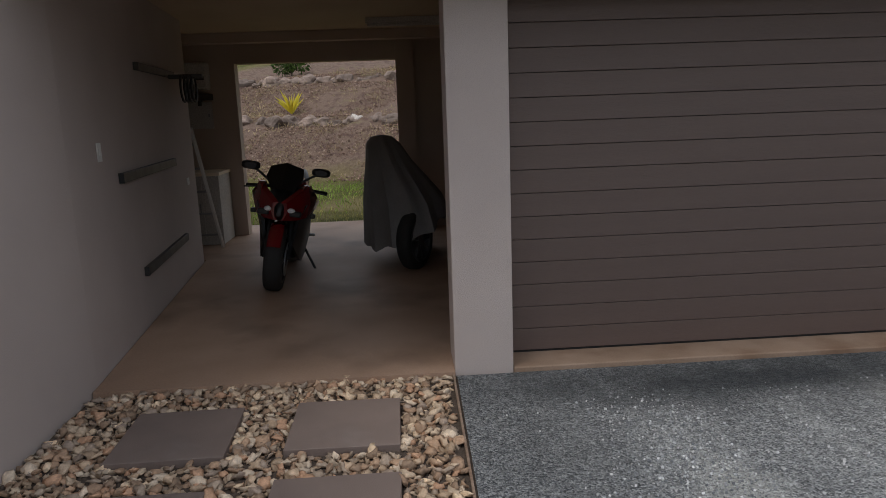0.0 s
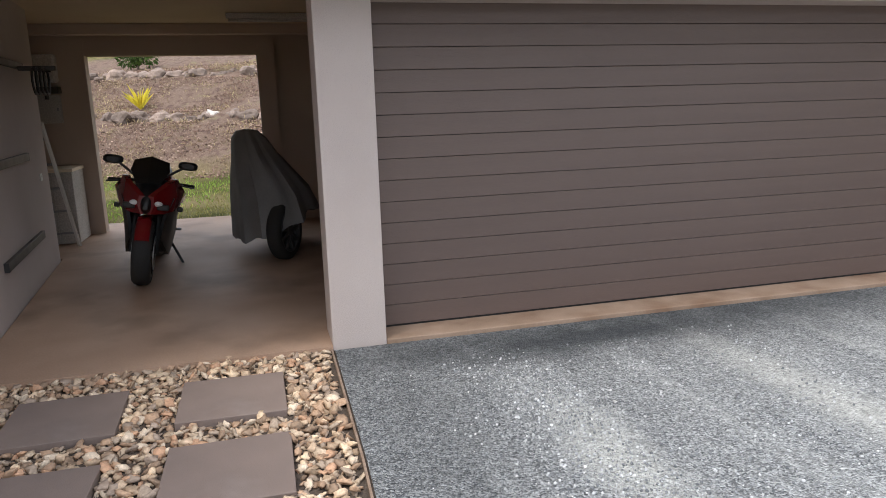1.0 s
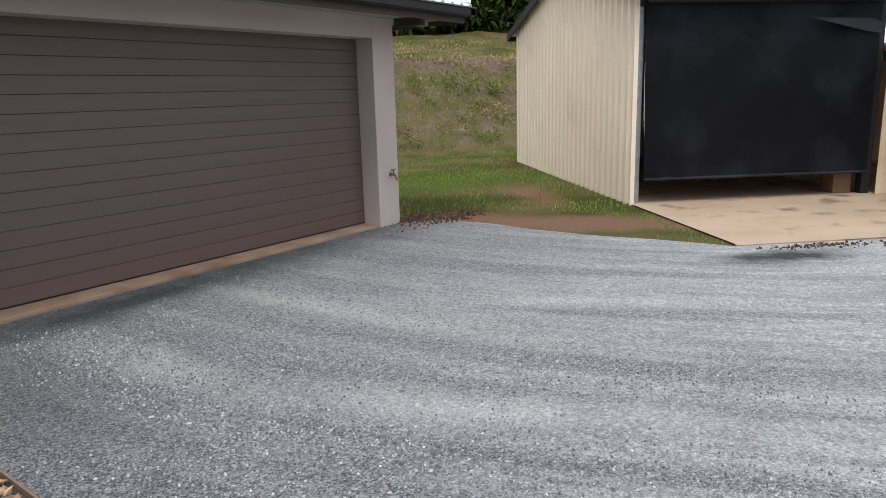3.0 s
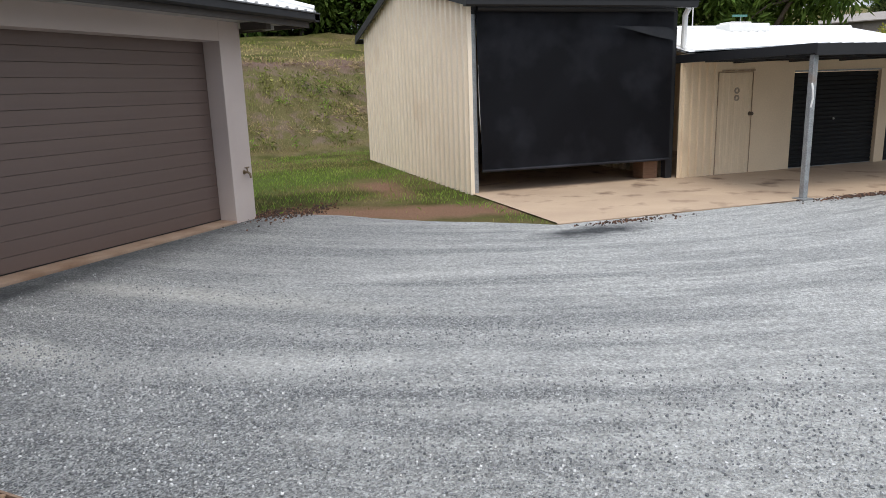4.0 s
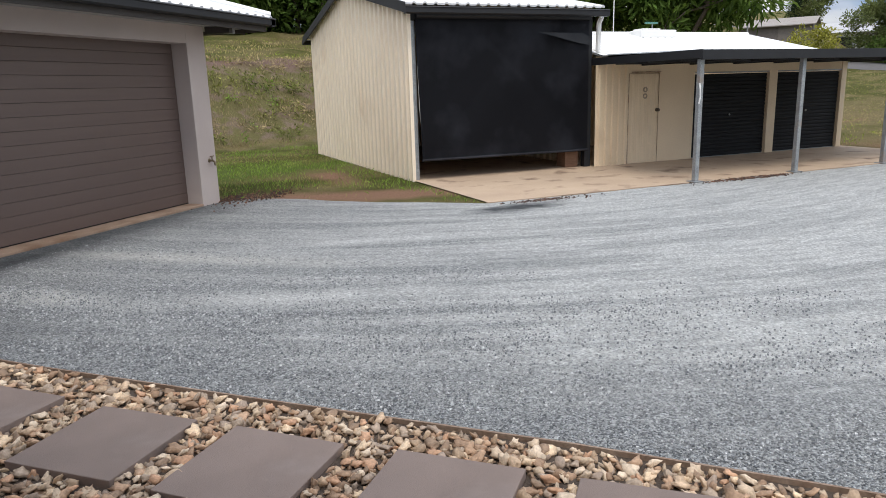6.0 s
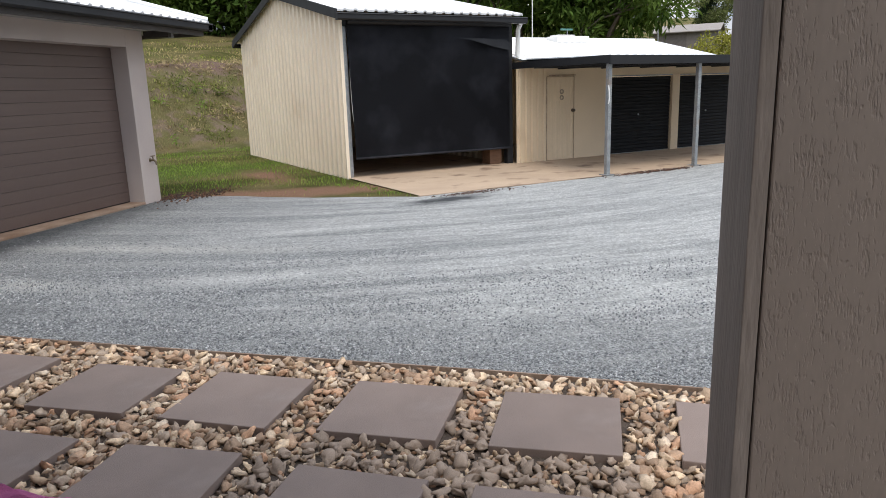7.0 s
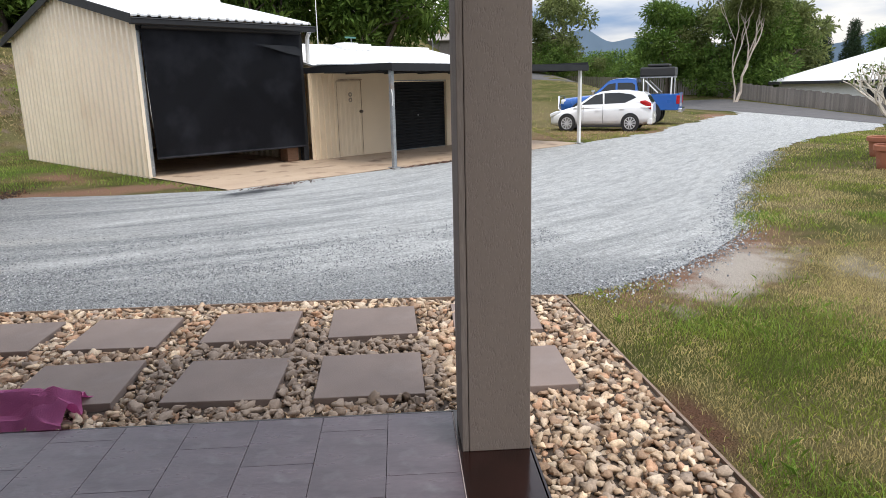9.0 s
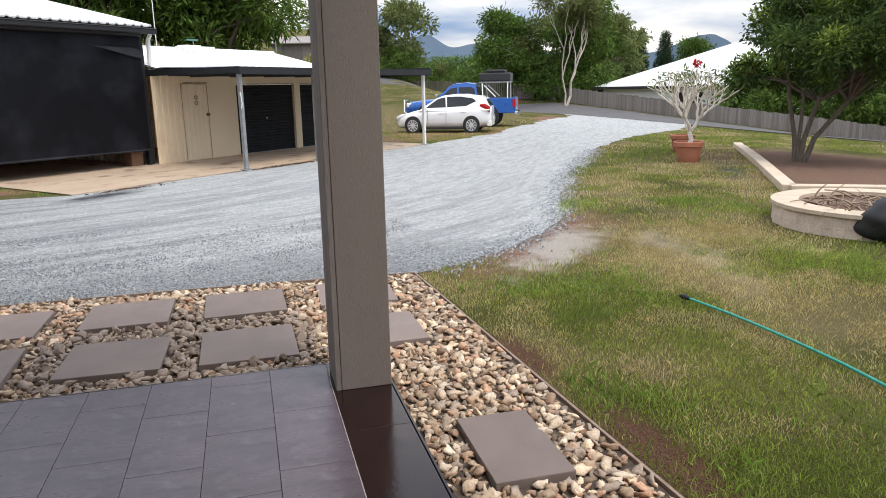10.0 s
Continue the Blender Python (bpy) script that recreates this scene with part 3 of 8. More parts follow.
def ribbed(bm, width, tops, bottoms, pitch=0.24, depth=0.055, thick=0.004):
    """A ribbed steel sheet over x from 0 to width in the plane y = 0, its ribs upright and standing out to -y; tops(x) and bottoms(x) give its ends."""
    xs = []
    x = 0.0
    while x < width - 1e-6:
        for f, o in ((0.0, 0.0), (0.45, 0.0), (0.55, 1.0), (0.90, 1.0)):
            if x + f * pitch < width:
                xs.append((x + f * pitch, -o * depth))
        x += pitch
    xs.append((width, 0.0))
    front = [(bm.verts.new((a, o, bottoms(a))), bm.verts.new((a, o, tops(a)))) for a, o in xs]
    back = [(bm.verts.new((a, o + thick, bottoms(a))), bm.verts.new((a, o + thick, tops(a)))) for a, o in xs]
    for k in range(len(xs) - 1):
        bm.faces.new((front[k][0], front[k + 1][0], front[k + 1][1], front[k][1]))
        bm.faces.new((back[k][1], back[k + 1][1], back[k + 1][0], back[k][0]))
        bm.faces.new((front[k][1], front[k + 1][1], back[k + 1][1], back[k][1]))
        bm.faces.new((back[k][0], back[k + 1][0], front[k + 1][0], front[k][0]))
    bmesh.ops.recalc_face_normals(bm, faces=bm.faces)
    return bm


def lerp(a, c, t):
    return a + (c - a) * t


def smooth(a, c, x):
    t = min(1.0, max(0.0, (x - a) / (c - a)))
    return t * t * (3 - 2 * t)


# ---- ground ----
def bank_run(x, y):
    """Metres up the bank from its foot, which runs behind the house and the sheds."""
    return (x + 1) * 0.40 + (y - 16) * 0.917


def height(x, y):
    e = bank_run(x, y)
    z = 0.0
    if e > 0:
        left = smooth(8, 2, x)
        steep = 2.6 * smooth(-0.6, 4.9, e) + min(13.5, max(0.0, e - 4.5)) * 0.135 + max(0.0, e - 18) * 0.02
        terraced = 1.25 * smooth(-0.4, 4.0, e) + 0.28 * smooth(4.0, 4.3, e) + 1.1 * smooth(4.5, 8.0, e) + 0.28 * smooth(8.0, 8.3, e) + max(0.0, e - 8.5) * 0.16
        z += lerp(steep, terraced, left)
        z = min(z, 9 + 0.02 * e)
    # the road side falls away, the far side of the drive climbs
    fall = smooth(-11.5, -21, y)
    road = lerp(-0.36, -0.22, smooth(11, 34, x))
    fence = max(-0.95, 0.21 - 0.040 * (45 - min(x, 52)))
    lower = lerp(road, fence, smooth(-21, -26.5, y)) + (0.0 if y > -27 else (y + 27) * 0.035)
    climb = 2.0 * smooth(25, 54, x) * smooth(-21, -15, y) + max(0.0, x - 50) * 0.07 * smooth(-24, -14, y)
    z += fall * lower + climb
    return max(z, -9.0) if x * x + y * y < 1e5 else 0.0


def axis_lines(lo, hi, near_lo, near_hi, step):
    out = list(np.arange(near_lo, near_hi + 1e-6, step))
    s, p = step, near_hi
    while p < hi:
        s *= 1.25
        p += s
        out.append(p)
    s, p = step, near_lo
    while p > lo:
        s *= 1.25
        p -= s
        out.insert(0, p)
    return out


def build_ground():
    xs, ys = axis_lines(-2500, 2500, -12, 56, 0.7), axis_lines(-2500, 2500, -34, 40, 0.7)
    verts = [(x, y, height(x, y) + (0.0 if bank_run(x, y) < 0.3 else 0.22 * noise.noise((x * 0.5, y * 0.5, 3.0)) + 0.10 * noise.noise((x * 1.4, y * 1.4, 8.0)))) for y in ys for x in xs]
    w = len(xs)
    faces = [(j * w + i, j * w + i + 1, (j + 1) * w + i + 1, (j + 1) * w + i) for j in range(len(ys) - 1) for i in range(w - 1)]
    me = bpy.data.meshes.new("ground")
    me.from_pydata(verts, [], faces)
    me.materials.append(M_GROUND)
    me.polygons.foreach_set("use_smooth", [True] * len(me.polygons))
    tagged(new("ground", me), "patchy green and straw lawn rising into a weedy bank", "ground", kind="structure")


build_ground()

SHED = Matrix.Translation((8.51, 2.09, 0)) @ Matrix.Rotation(radians(-47), 4, "Z")


def plan(s, d, z=0.0):
    """A point of the sheds' own plan in the world."""
    return SHED @ Vector((s, d, z))


def sheet(name, outline, z, material, label, category, rough_edge=None, step=0.25, cut=1.2):
    """A thin sheet over the ground inside an outline; rough_edge(i) says how far side i wanders."""
    pts = []
    n = len(outline)
    for i in range(n):
        a, c = Vector(outline[i]), Vector(outline[(i + 1) % n])
        k = max(1, int((c - a).length / step))
        amp = rough_edge[i] if rough_edge else 0.0
        nrm = Vector((-(c - a).y, (c - a).x)).normalized()
        for j in range(k):
            p = a.lerp(c, j / k)
            f = amp * min(1, j / 3, (k - j) / 3)
            o = noise.noise((p.x * 0.9, p.y * 0.9, 1.7)) + 0.6 * noise.noise((p.x * 3.1, p.y * 3.1, 5.2))
            pts.append(p + nrm * o * f)
    bm = bmesh.new()
    vs = [bm.verts.new((p.x, p.y, 0)) for p in pts]
    es = [bm.edges.new((vs[i], vs[(i + 1) % len(vs)])) for i in range(len(vs))]
    bmesh.ops.triangle_fill(bm, use_beauty=True, edges=es)
    for ax in (0, 1):
        lo, hi = min(p[ax] for p in pts), max(p[ax] for p in pts)
        k = lo + cut
        while k < hi:
            nrm = (1, 0, 0) if ax == 0 else (0, 1, 0)
            bmesh.ops.bisect_plane(bm, geom=bm.verts[:] + bm.edges[:] + bm.faces[:], plane_co=(k, k, 0), plane_no=nrm)
            k += cut
    for v in bm.verts:
        v.co.z = height(v.co.x, v.co.y) + z
    bmesh.ops.recalc_face_normals(bm, faces=bm.faces)
    if sum(f.normal.z for f in bm.faces) < 0:
        bmesh.ops.reverse_faces(bm, faces=bm.faces[:])
    return tagged(part(name, bm, material), label, category, kind="structure")


c0, c1 = plan(-0.05, -2.92), plan(10.25, -2.92)
EDGE_LINE = [(0.275, 4.02), (0.25, 2.5), (0.19, 1.0), (0.172, -0.5), (0.165, -2.0), (0.12, -3.0), (0.07, -3.755)]
DRIVE = [(0.29, 4.02), (5.83, 4.02), (6.15, 3.9), (6.28, 3.0), (6.2, 2.0), (6.30, 0.9), (c0.x, c0.y), (c1.x, c1.y), (14.6, -8.6), (16.6, -10.6), (20.5, -12.9), (23.6, -14.9), (27.6, -17.6), (31.5, -20.6), (36.5, -21.4),
         (22.0, -21.6), (18.6, -18.8), (15.8, -15.8), (13.2, -13.5), (9.9, -10.6), (5.7, -7.85), (3.5, -6.7), (1.7, -5.8), (0.8, -4.95), (0.30, -4.28)] + [(x + 0.012, y) for x, y in EDGE_LINE[:0:-1]]
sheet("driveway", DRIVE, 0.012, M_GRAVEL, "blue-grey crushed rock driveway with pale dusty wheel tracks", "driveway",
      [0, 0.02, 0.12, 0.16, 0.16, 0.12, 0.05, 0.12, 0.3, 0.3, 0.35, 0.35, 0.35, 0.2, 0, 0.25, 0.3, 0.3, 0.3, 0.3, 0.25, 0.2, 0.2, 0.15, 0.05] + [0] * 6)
ROAD = [(-40, -26.0), (-40, -21.4), (0, -21.4), (12, -21.3), (22, -21.4), (34, -21.2), (40, -19.6), (45, -16.5), (50, -12.4), (56, -8), (66, -3), (66, -9), (58, -13), (53, -17.5), (48, -23.5), (44, -25.7), (36, -26.0)]
sheet("road", ROAD, 0.02, M_ASPHALT, "grey asphalt road climbing past the fence", "road", cut=2.0)


# ---- house and garage ----
def slab_part(name, *args, material=None, label="", category="", bevel=0.0, kind="structure"):
    return tagged(part(name, nb(*args, bevel=bevel), material), label, category, kind=kind)


WALL_Y, DOOR_Y = 4.04, 4.29
slab_part("column", 0.28, 0.64, WALL_Y, 4.40, -0.05, 2.46, material=M_RENDER, label="pale rendered square column between the garage bays", category="column", bevel=0.006)
slab_part("pilaster", 5.465, 5.84, WALL_Y, 4.42, -0.05, 2.46, material=M_RENDER, label="pale rendered end pier of the garage", category="column", bevel=0.006)
slab_part("wall_lintel", 0.641, 5.464, WALL_Y + 0.002, 4.42, 2.225, 2.46, material=M_RENDER, label="pale rendered lintel over the garage door", category="wall")
slab_part("wall_lintel_bay", -1.86, 0.279, WALL_Y + 0.002, 4.42, 2.42, 2.46, material=M_RENDER, label="rendered beam over the open bay", category="wall")
slab_part("wall_east", 5.60, 5.80, 4.421, 9.60, 0.0, 2.46, material=M_RENDER, label="pale rendered side wall of the garage", category="wall")
# wall beside the open bay, a touch out of square
bm = bmesh.new()
prism(bm, [(-1.87, 2.3), (-1.87, 4.1), (-2.235, 7.85), (-2.42, 7.85), (-2.10, 4.1), (-2.10, 2.3)], "z", -0.05, 2.62)
tagged(part("wall_west", bm, M_RENDER), "grey rendered wall along the open garage bay", "wall", kind="structure")
# the two terrace walls stand out of view and are assumed
slab_part("wall_front", -12.0, -1.875, 2.3, 2.5, -0.05, 3.3, material=M_RENDER, label="pale rendered house wall behind the terrace", category="wall")
slab_part("wall_terrace_end", -12.2, -12.0, -3.2, 2.5, -0.05, 3.3, material=M_RENDER, label="pale rendered wall closing the terrace", category="wall")
# back wall with the open doorway to the yard
bm = bmesh.new()
box(bm, -3.60, -2.06, 9.44, 9.64, 0, 2.62)
box(bm, 0.01, 0.24, 9.40, 9.64, 0, 2.62)
box(bm, 0.241, 5.60, 9.52, 9.64, 0, 2.62)
box(bm, -2.059, 0.009, 9.44, 9.64, 2.275, 2.62)
tagged(part("wall_back", bm, M_RENDER_IN), "brown painted block wall with an open doorway", "wall", kind="structure")
slab_part("wall_alcove", -3.8, -3.6, 7.85, 9.64, 0, 2.62, material=M_RENDER_IN, label="painted wall of the alcove", category="wall")
slab_part("wall_alcove_front", -3.6, -2.43, 7.65, 7.85, 0, 2.62, material=M_RENDER_IN, label="painted wall at the front of the alcove", category="wall")
slab_part("beam", -3.6, 5.6, 9.05, 9.25, 2.50, 2.618, material=M_RENDER_IN, label="painted beam under the garage ceiling", category="beam")
slab_part("ceiling", -3.8, 5.6, 4.42, 9.64, 2.62, 2.70, material=M_CEIL, label="cream garage ceiling", category="ceiling")
bm = bmesh.new()
prism(bm, [(-1.86, 4.00), (0.279, 4.00), (0.279, 4.42), (5.58, 4.42), (5.58, 10.3), (-3.58, 10.3), (-3.58, 7.86), (-2.21, 7.86), (-1.865, 4.1)], "z", -0.20, 0.045)
tagged(part("floor", bm, M_SLAB_IN), "smooth brown concrete garage floor", "floor", kind="structure")
slab_part("threshold", 0.642, 5.463, 4.03, 4.38, -0.05, 0.042, material=M_SILL, label="tan concrete sill under the garage door", category="threshold", bevel=0.008)

# sectional door
gd = thing("garage_door", "brown ribbed sectional garage door, closed", "garage door")
# near-black sheet behind the slats paints the shadow in their gaps
part("backing", nb(0.63, 5.475, DOOR_Y + 0.012, DOOR_Y + 0.05, 0.06, 2.30), M_DARK, gd)
part("bottom_seal", nb(0.645, 5.46, DOOR_Y, DOOR_Y + 0.03, 0.043, 0.054), M_DARK, gd, "black rubber seal")
slat_bm = nb(0.645, 5.46, 0, 0.028, 0.0, 0.1424, bevel=0.003)
first = part("slat", slat_bm, M_DOOR, gd)
first.location = (0, DOOR_Y, 0.055)
for k in range(1, 16):
    o = first.copy()
    scene.collection.objects.link(o)
    o.location = (0, DOOR_Y + (0.001 if k % 4 else 0.0), 0.055 + k * 0.1456)

# hip roof over the garage: fascia, gutter, soffit, white steel
EX, EY = 6.58, 3.42
bm = bmesh.new()
box(bm, -2.6, EX - 0.08, EY + 0.08, 4.04, 2.46, 2.475)
box(bm, 5.84, EX - 0.08, 4.041, 10.3, 2.46, 2.475)
tagged(part("soffit", bm, M_SOFFIT), "pale boarded soffit under the eave", "soffit", kind="structure")
bm = bmesh.new()
box(bm, 5.845, 5.93, 3.62, 4.02, 2.36, 2.455, bevel=0.004)
tagged(part("bargeboard", bm, M_TIMBER_DK), "dark timber packer under the eave corner", "trim", kind="structure")
bm = bmesh.new()
box(bm, -2.6, EX - 0.05, EY + 0.05, EY + 0.075, 2.405, 2.60)
box(bm, EX - 0.075, EX - 0.05, EY + 0.076, 10.3, 2.405, 2.60)
tagged(part("fascia", bm, M_TIMBER_DK), "dark fascia board of the garage roof", "trim", kind="structure")
gut = [(0.0, 0.0), (0.0, 0.10), (-0.02, 0.115), (-0.10, 0.115), (-0.115, 0.10), (-0.10, 0.09), (-0.10, 0.02), (-0.08, 0.0)]
bm = bmesh.new()
prism(bm, [(EY + 0.05 + a, 2.475 + c) for a, c in gut], "x", -2.6, EX + 0.06)
prism(bm, [(EX - 0.05 - a, 2.475 + c) for a, c in gut], "y", EY - 0.05, 10.3)
tagged(part("gutter", bm, M_GUTTER), "charcoal steel gutter round the garage roof", "gutter", kind="structure")


def roof_plane(name, corners, material, label, parent=None, pitch=0.19):
    """Ribbed sheet over a sloping quad: eave start, eave end, ridge end, ridge start."""
    a, c, d, e = (Vector(p) for p in corners)
    bm = bmesh.new()
    n = max(2, int((c - a).length / pitch))
    nrm = (c - a).cross(e - a).normalized()
    if nrm.z < 0:
        nrm = -nrm
    prev = None
    for i in range(n + 1):
        for f, o in ((0.0, 0.0), (0.6, 0.0), (0.7, 0.022), (0.9, 0.022)):
            t = min(1.0, (i + f) / n)
            p, q = a.lerp(c, t) + nrm * o, e.lerp(d, t) + nrm * o
            cur = (bm.verts.new(p), bm.verts.new(q), bm.verts.new(p - nrm * 0.03), bm.verts.new(q - nrm * 0.03))
            if prev:
                bm.faces.new((prev[0], cur[0], cur[1], prev[1]))
                bm.faces.new((prev[3], cur[3], cur[2], prev[2]))
                bm.faces.new((prev[2], cur[2], cur[0], prev[0]))
            prev = cur
            if t >= 1:
                break
    ob = part(name, bm, material, parent)
    if parent is None:
        tagged(ob, label, "roof", kind="structure")
    return ob


roof_plane("roof_front", [(-2.6, EY - 0.02, 2.60), (EX + 0.02, EY - 0.02, 2.60), (3.4, 6.6, 3.62), (-2.6, 6.6, 3.62)], M_ROOF, "white ribbed steel garage roof")
roof_plane("roof_side", [(EX + 0.02, EY - 0.02, 2.60), (EX + 0.02, 10.3, 2.60), (3.4, 7.2, 3.62), (3.4, 6.6, 3.62)], M_ROOF, "white ribbed steel hip of the garage roof")
roof_plane("roof_rear", [(EX, 10.3, 2.60), (-3.8, 10.3, 2.60), (-3.8, 7.0, 3.62), (3.4, 7.0, 3.62)], M_ROOF, "white ribbed steel rear roof of the garage")
bm = bmesh.new()
tube(bm, [(EX, EY, 2.635), (3.4, 6.6, 3.66)], 0.05, 8)
tagged(part("ridge_cap", bm, M_ROOF), "white ridge capping on the roof hip", "trim", kind="structure")
# terrace roof behind and above the walk, unseen, assumed from the veranda post
slab_part("terrace_ceiling", -12.2, -1.845, -3.09, 2.3, 3.3, 3.4, material=M_BOUNCE_CEIL, label="unseen terrace ceiling, pale to bounce light", category="ceiling")

# ---- terrace ----
slab_part("terrace_base", -12.2, -1.815, -3.10, 2.3, -0.15, 0.055, material=M_GROUT, label="concrete terrace base with grout lines", category="floor")
tv = {}


def tile_piece(key, w, l, material, parent, x, y, name):
    if key not in tv:
        tv[key] = part(name, nb(-w / 2, w / 2, -l / 2, l / 2, -0.006, 0.0, bevel=0.0015), material, parent)
        o = tv[key]
    else:
        o = tv[key].copy()
        scene.collection.objects.link(o)
    o.location = (x, y, 0.068)
    return o


terrace = thing("terrace_tiles", "dark grey slate-look terrace tiles with a plum border", "tiles", kind="structure")
# running bond, long side across the terrace
TW, TL, GAP = 0.2925, 0.5285, 0.0015
# where the first end joint of each row falls, from the lawn side inwards
FIRST = [0.525, 0.140, 0.401, 0.235, 0.535, 0.115, 0.33, 0.46, 0.21]
y, row = -2.800, 0
while y + TW < 2.2:
    x, w = -1.815, FIRST[row % len(FIRST)]
    while x > -6.9:
        w = round(w - GAP, 3)
        tile_piece(("t", w), w, TW, M_TILE, terrace, x - w / 2, y + TW / 2, "tile")
        x -= w + GAP
        w = TL
    y += TW + GAP
    row += 1
x = -1.815
while x > -7.0:
    tile_piece(("b", 0.81), 0.81, 0.292, M_BORDER, terrace, x - 0.405, -2.803 - 0.148, "border_tile")
    x -= 0.812
part("joint_line", nb(-6.95, -1.82, -2.8045, -2.8012, 0.06, 0.0682), mat("pale_joint", (0.42, 0.36, 0.33), (0.34, 0.28, 0.26), 20), terrace, "pale thin joint beside the border")
bm = nb(-12.2, -1.80, -3.112, -3.103, -0.02, 0.068)
box(bm, -1.814, -1.803, -3.10, 2.3, -0.02, 0.068)
tagged(part("terrace_edge", bm, M_BORDER), "plum tile edge of the terrace", "trim", kind="structure")

post = thing("veranda_post", "brown textured square veranda post with a paler trim strip", "post")
part("shaft", nb(-2.19, -1.885, -3.098, -2.846, 0.068, 3.3, bevel=0.004), M_POST, post)
part("side_trim", nb(-2.187, -1.893, -2.8445, -2.819, 0.068, 3.3, bevel=0.002), M_POSTTRIM, post, "paler weathered trim board")

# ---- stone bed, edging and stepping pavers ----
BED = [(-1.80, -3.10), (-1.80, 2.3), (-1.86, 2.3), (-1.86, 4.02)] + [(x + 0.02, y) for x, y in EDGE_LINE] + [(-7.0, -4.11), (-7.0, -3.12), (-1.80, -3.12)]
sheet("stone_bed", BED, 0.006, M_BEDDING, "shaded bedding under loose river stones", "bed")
bm = prism(bmesh.new(), EDGE_LINE + [(x - 0.012, y) for x, y in EDGE_LINE[::-1]], "z", -0.05, 0.030)
tagged(part("edging", bm, M_EDGING), "thin rusty steel edging beside the driveway", "edging", kind="structure")
bm = bmesh.new()
prism(bm, [(0.071, -3.757), (0.060, -3.772), (-7.0, -4.132), (-7.0, -4.117)], "z", -0.05, 0.024)
tagged(part("edging", bm, M_EDGING), "thin pale steel edging beside the lawn", "edging", kind="structure")
PAVERS = [(-0.335, 3.39), (-0.335, 2.56), (-0.36, 1.75), (-0.40, 0.80), (-0.425, -0.045), (-0.42, -0.81), (-0.412, -1.615), (-0.395, -2.39), (-0.39, -3.19),
          (-1.17, 3.36), (-1.17, 2.52), (-1.18, 1.70), (-1.20, 0.80), (-1.215, -0.02), (-1.23, -0.845), (-1.255, -1.655), (-1.265, -2.405), (-1.265, -3.19)]
pv = thing("paver", "square brown concrete stepping paver among river stones", "paver", group="stepping pavers")
part("slab", nb(-0.278, 0.278, -0.278, 0.278, -0.045, 0.0, bevel=0.004), M_PAVER, pv)
for i, (x, y) in enumerate(PAVERS):
    m = pose(x, y, 0.046 + 0.004 * math.sin(i * 2.3), 0.5 * math.sin(i * 1.7), 0.5 * math.cos(i * 2.9), 1.6 * math.sin(i * 3.7))
    if i:
        copy_thing(pv, m)
    else:
        pv.matrix_basis = m
cut = thing("paver", "narrow cut brown paver beside the terrace", "paver", pose(-2.895, -3.475, 0.046, 0, 0, -1), group="stepping pavers")
part("slab", nb(-0.282, 0.282, -0.168, 0.168, -0.045, 0.0, bevel=0.004), M_PAVER, cut)

# ---- sheds ----
slab = sheet("shed_slab", [tuple(plan(s, d).xy) for s, d in ((-0.02, -2.90), (10.2, -2.90), (10.4, 3.0), (3.6, 6.6), (-0.02, 6.6))], 0.02, M_SLAB, "stained tan concrete apron of the sheds", "concrete apron", [0.02, 0, 0, 0, 0])
bm = bmesh.new()
prism(bm, [(-0.03, -2.905), (10.2, -2.905), (10.2, -2.86), (-0.03, -2.86)], "z", -0.03, 0.019)
e = part("slab_edge", bm, M_SLAB)
e.matrix_basis = SHED
tagged(e, "edge of the concrete apron", "edge", kind="structure")

tall = thing("tall_shed", "tall cream ribbed steel shed with a white gable roof", "shed", SHED)


def gable(d):
    return 3.60 - abs(d - 3.3) * 0.205


def side_wall(s, name, outward):
    bm = bmesh.new()
    ribbed(bm, 6.72, lambda a: gable(a - 0.12) - 0.03, lambda a: -0.05)
    m = Matrix.Translation((s, -0.12, 0)) @ Matrix.Rotation(radians(90), 4, "Z")
    if outward > 0:
        m = m @ Matrix.Scale(-1, 4, (0, 1, 0))
    bmesh.ops.transform(bm, matrix=m, verts=bm.verts)
    bmesh.ops.recalc_face_normals(bm, faces=bm.faces)
    return part(name, bm, M_CREAM, tall)


side_wall(0.0, "side_wall", 1)
side_wall(3.55, "side_wall", -1)
bm = bmesh.new()
ribbed(bm, 3.55, lambda a: gable(6.6) - 0.03, lambda a: -0.05)
bmesh.ops.translate(bm, vec=(0, 6.6, 0), verts=bm.verts)
part("back_wall", bm, M_CREAM, tall)
part("corner_flashing", nb(-0.045, 0.015, -0.15, -0.115, -0.02, 2.80), M_CREAM, tall)
part("corner_flashing", nb(-0.04, 0.02, 6.58, 6.64, -0.02, 2.86), M_CREAM, tall)
part("front_post", nb(0.02, 0.09, -0.12, 0.0, 0, 2.72), M_GALV, tall, "galvanised steel opening post")
part("front_post", nb(3.40, 3.53, -0.16, -0.04, 0, 2.68), M_GUTTER, tall, "charcoal steel opening post")
part("header", nb(0.02, 3.53, -0.14, -0.02, 2.62, 2.80), M_GUTTER, tall)
for nm, dd in (("roof_sheet", -1), ("roof_sheet", 1)):
    ed, ez = (-0.34, gable(-0.34) + 0.02) if dd < 0 else (6.94, gable(6.94) + 0.02)
    pts = [(-0.14, ed, ez), (3.66, ed, ez), (3.66, 3.3, 3.63), (-0.14, 3.3, 3.63)]
    if dd > 0:
        pts = [pts[1], pts[0], pts[3], pts[2]]
    roof_plane(nm, pts, M_ROOF, "", tall)
part("ridge_cap", tube(bmesh.new(), [(-0.15, 3.3, 3.64), (3.67, 3.3, 3.64)], 0.06, 8), M_ROOF, tall)
bm = bmesh.new()
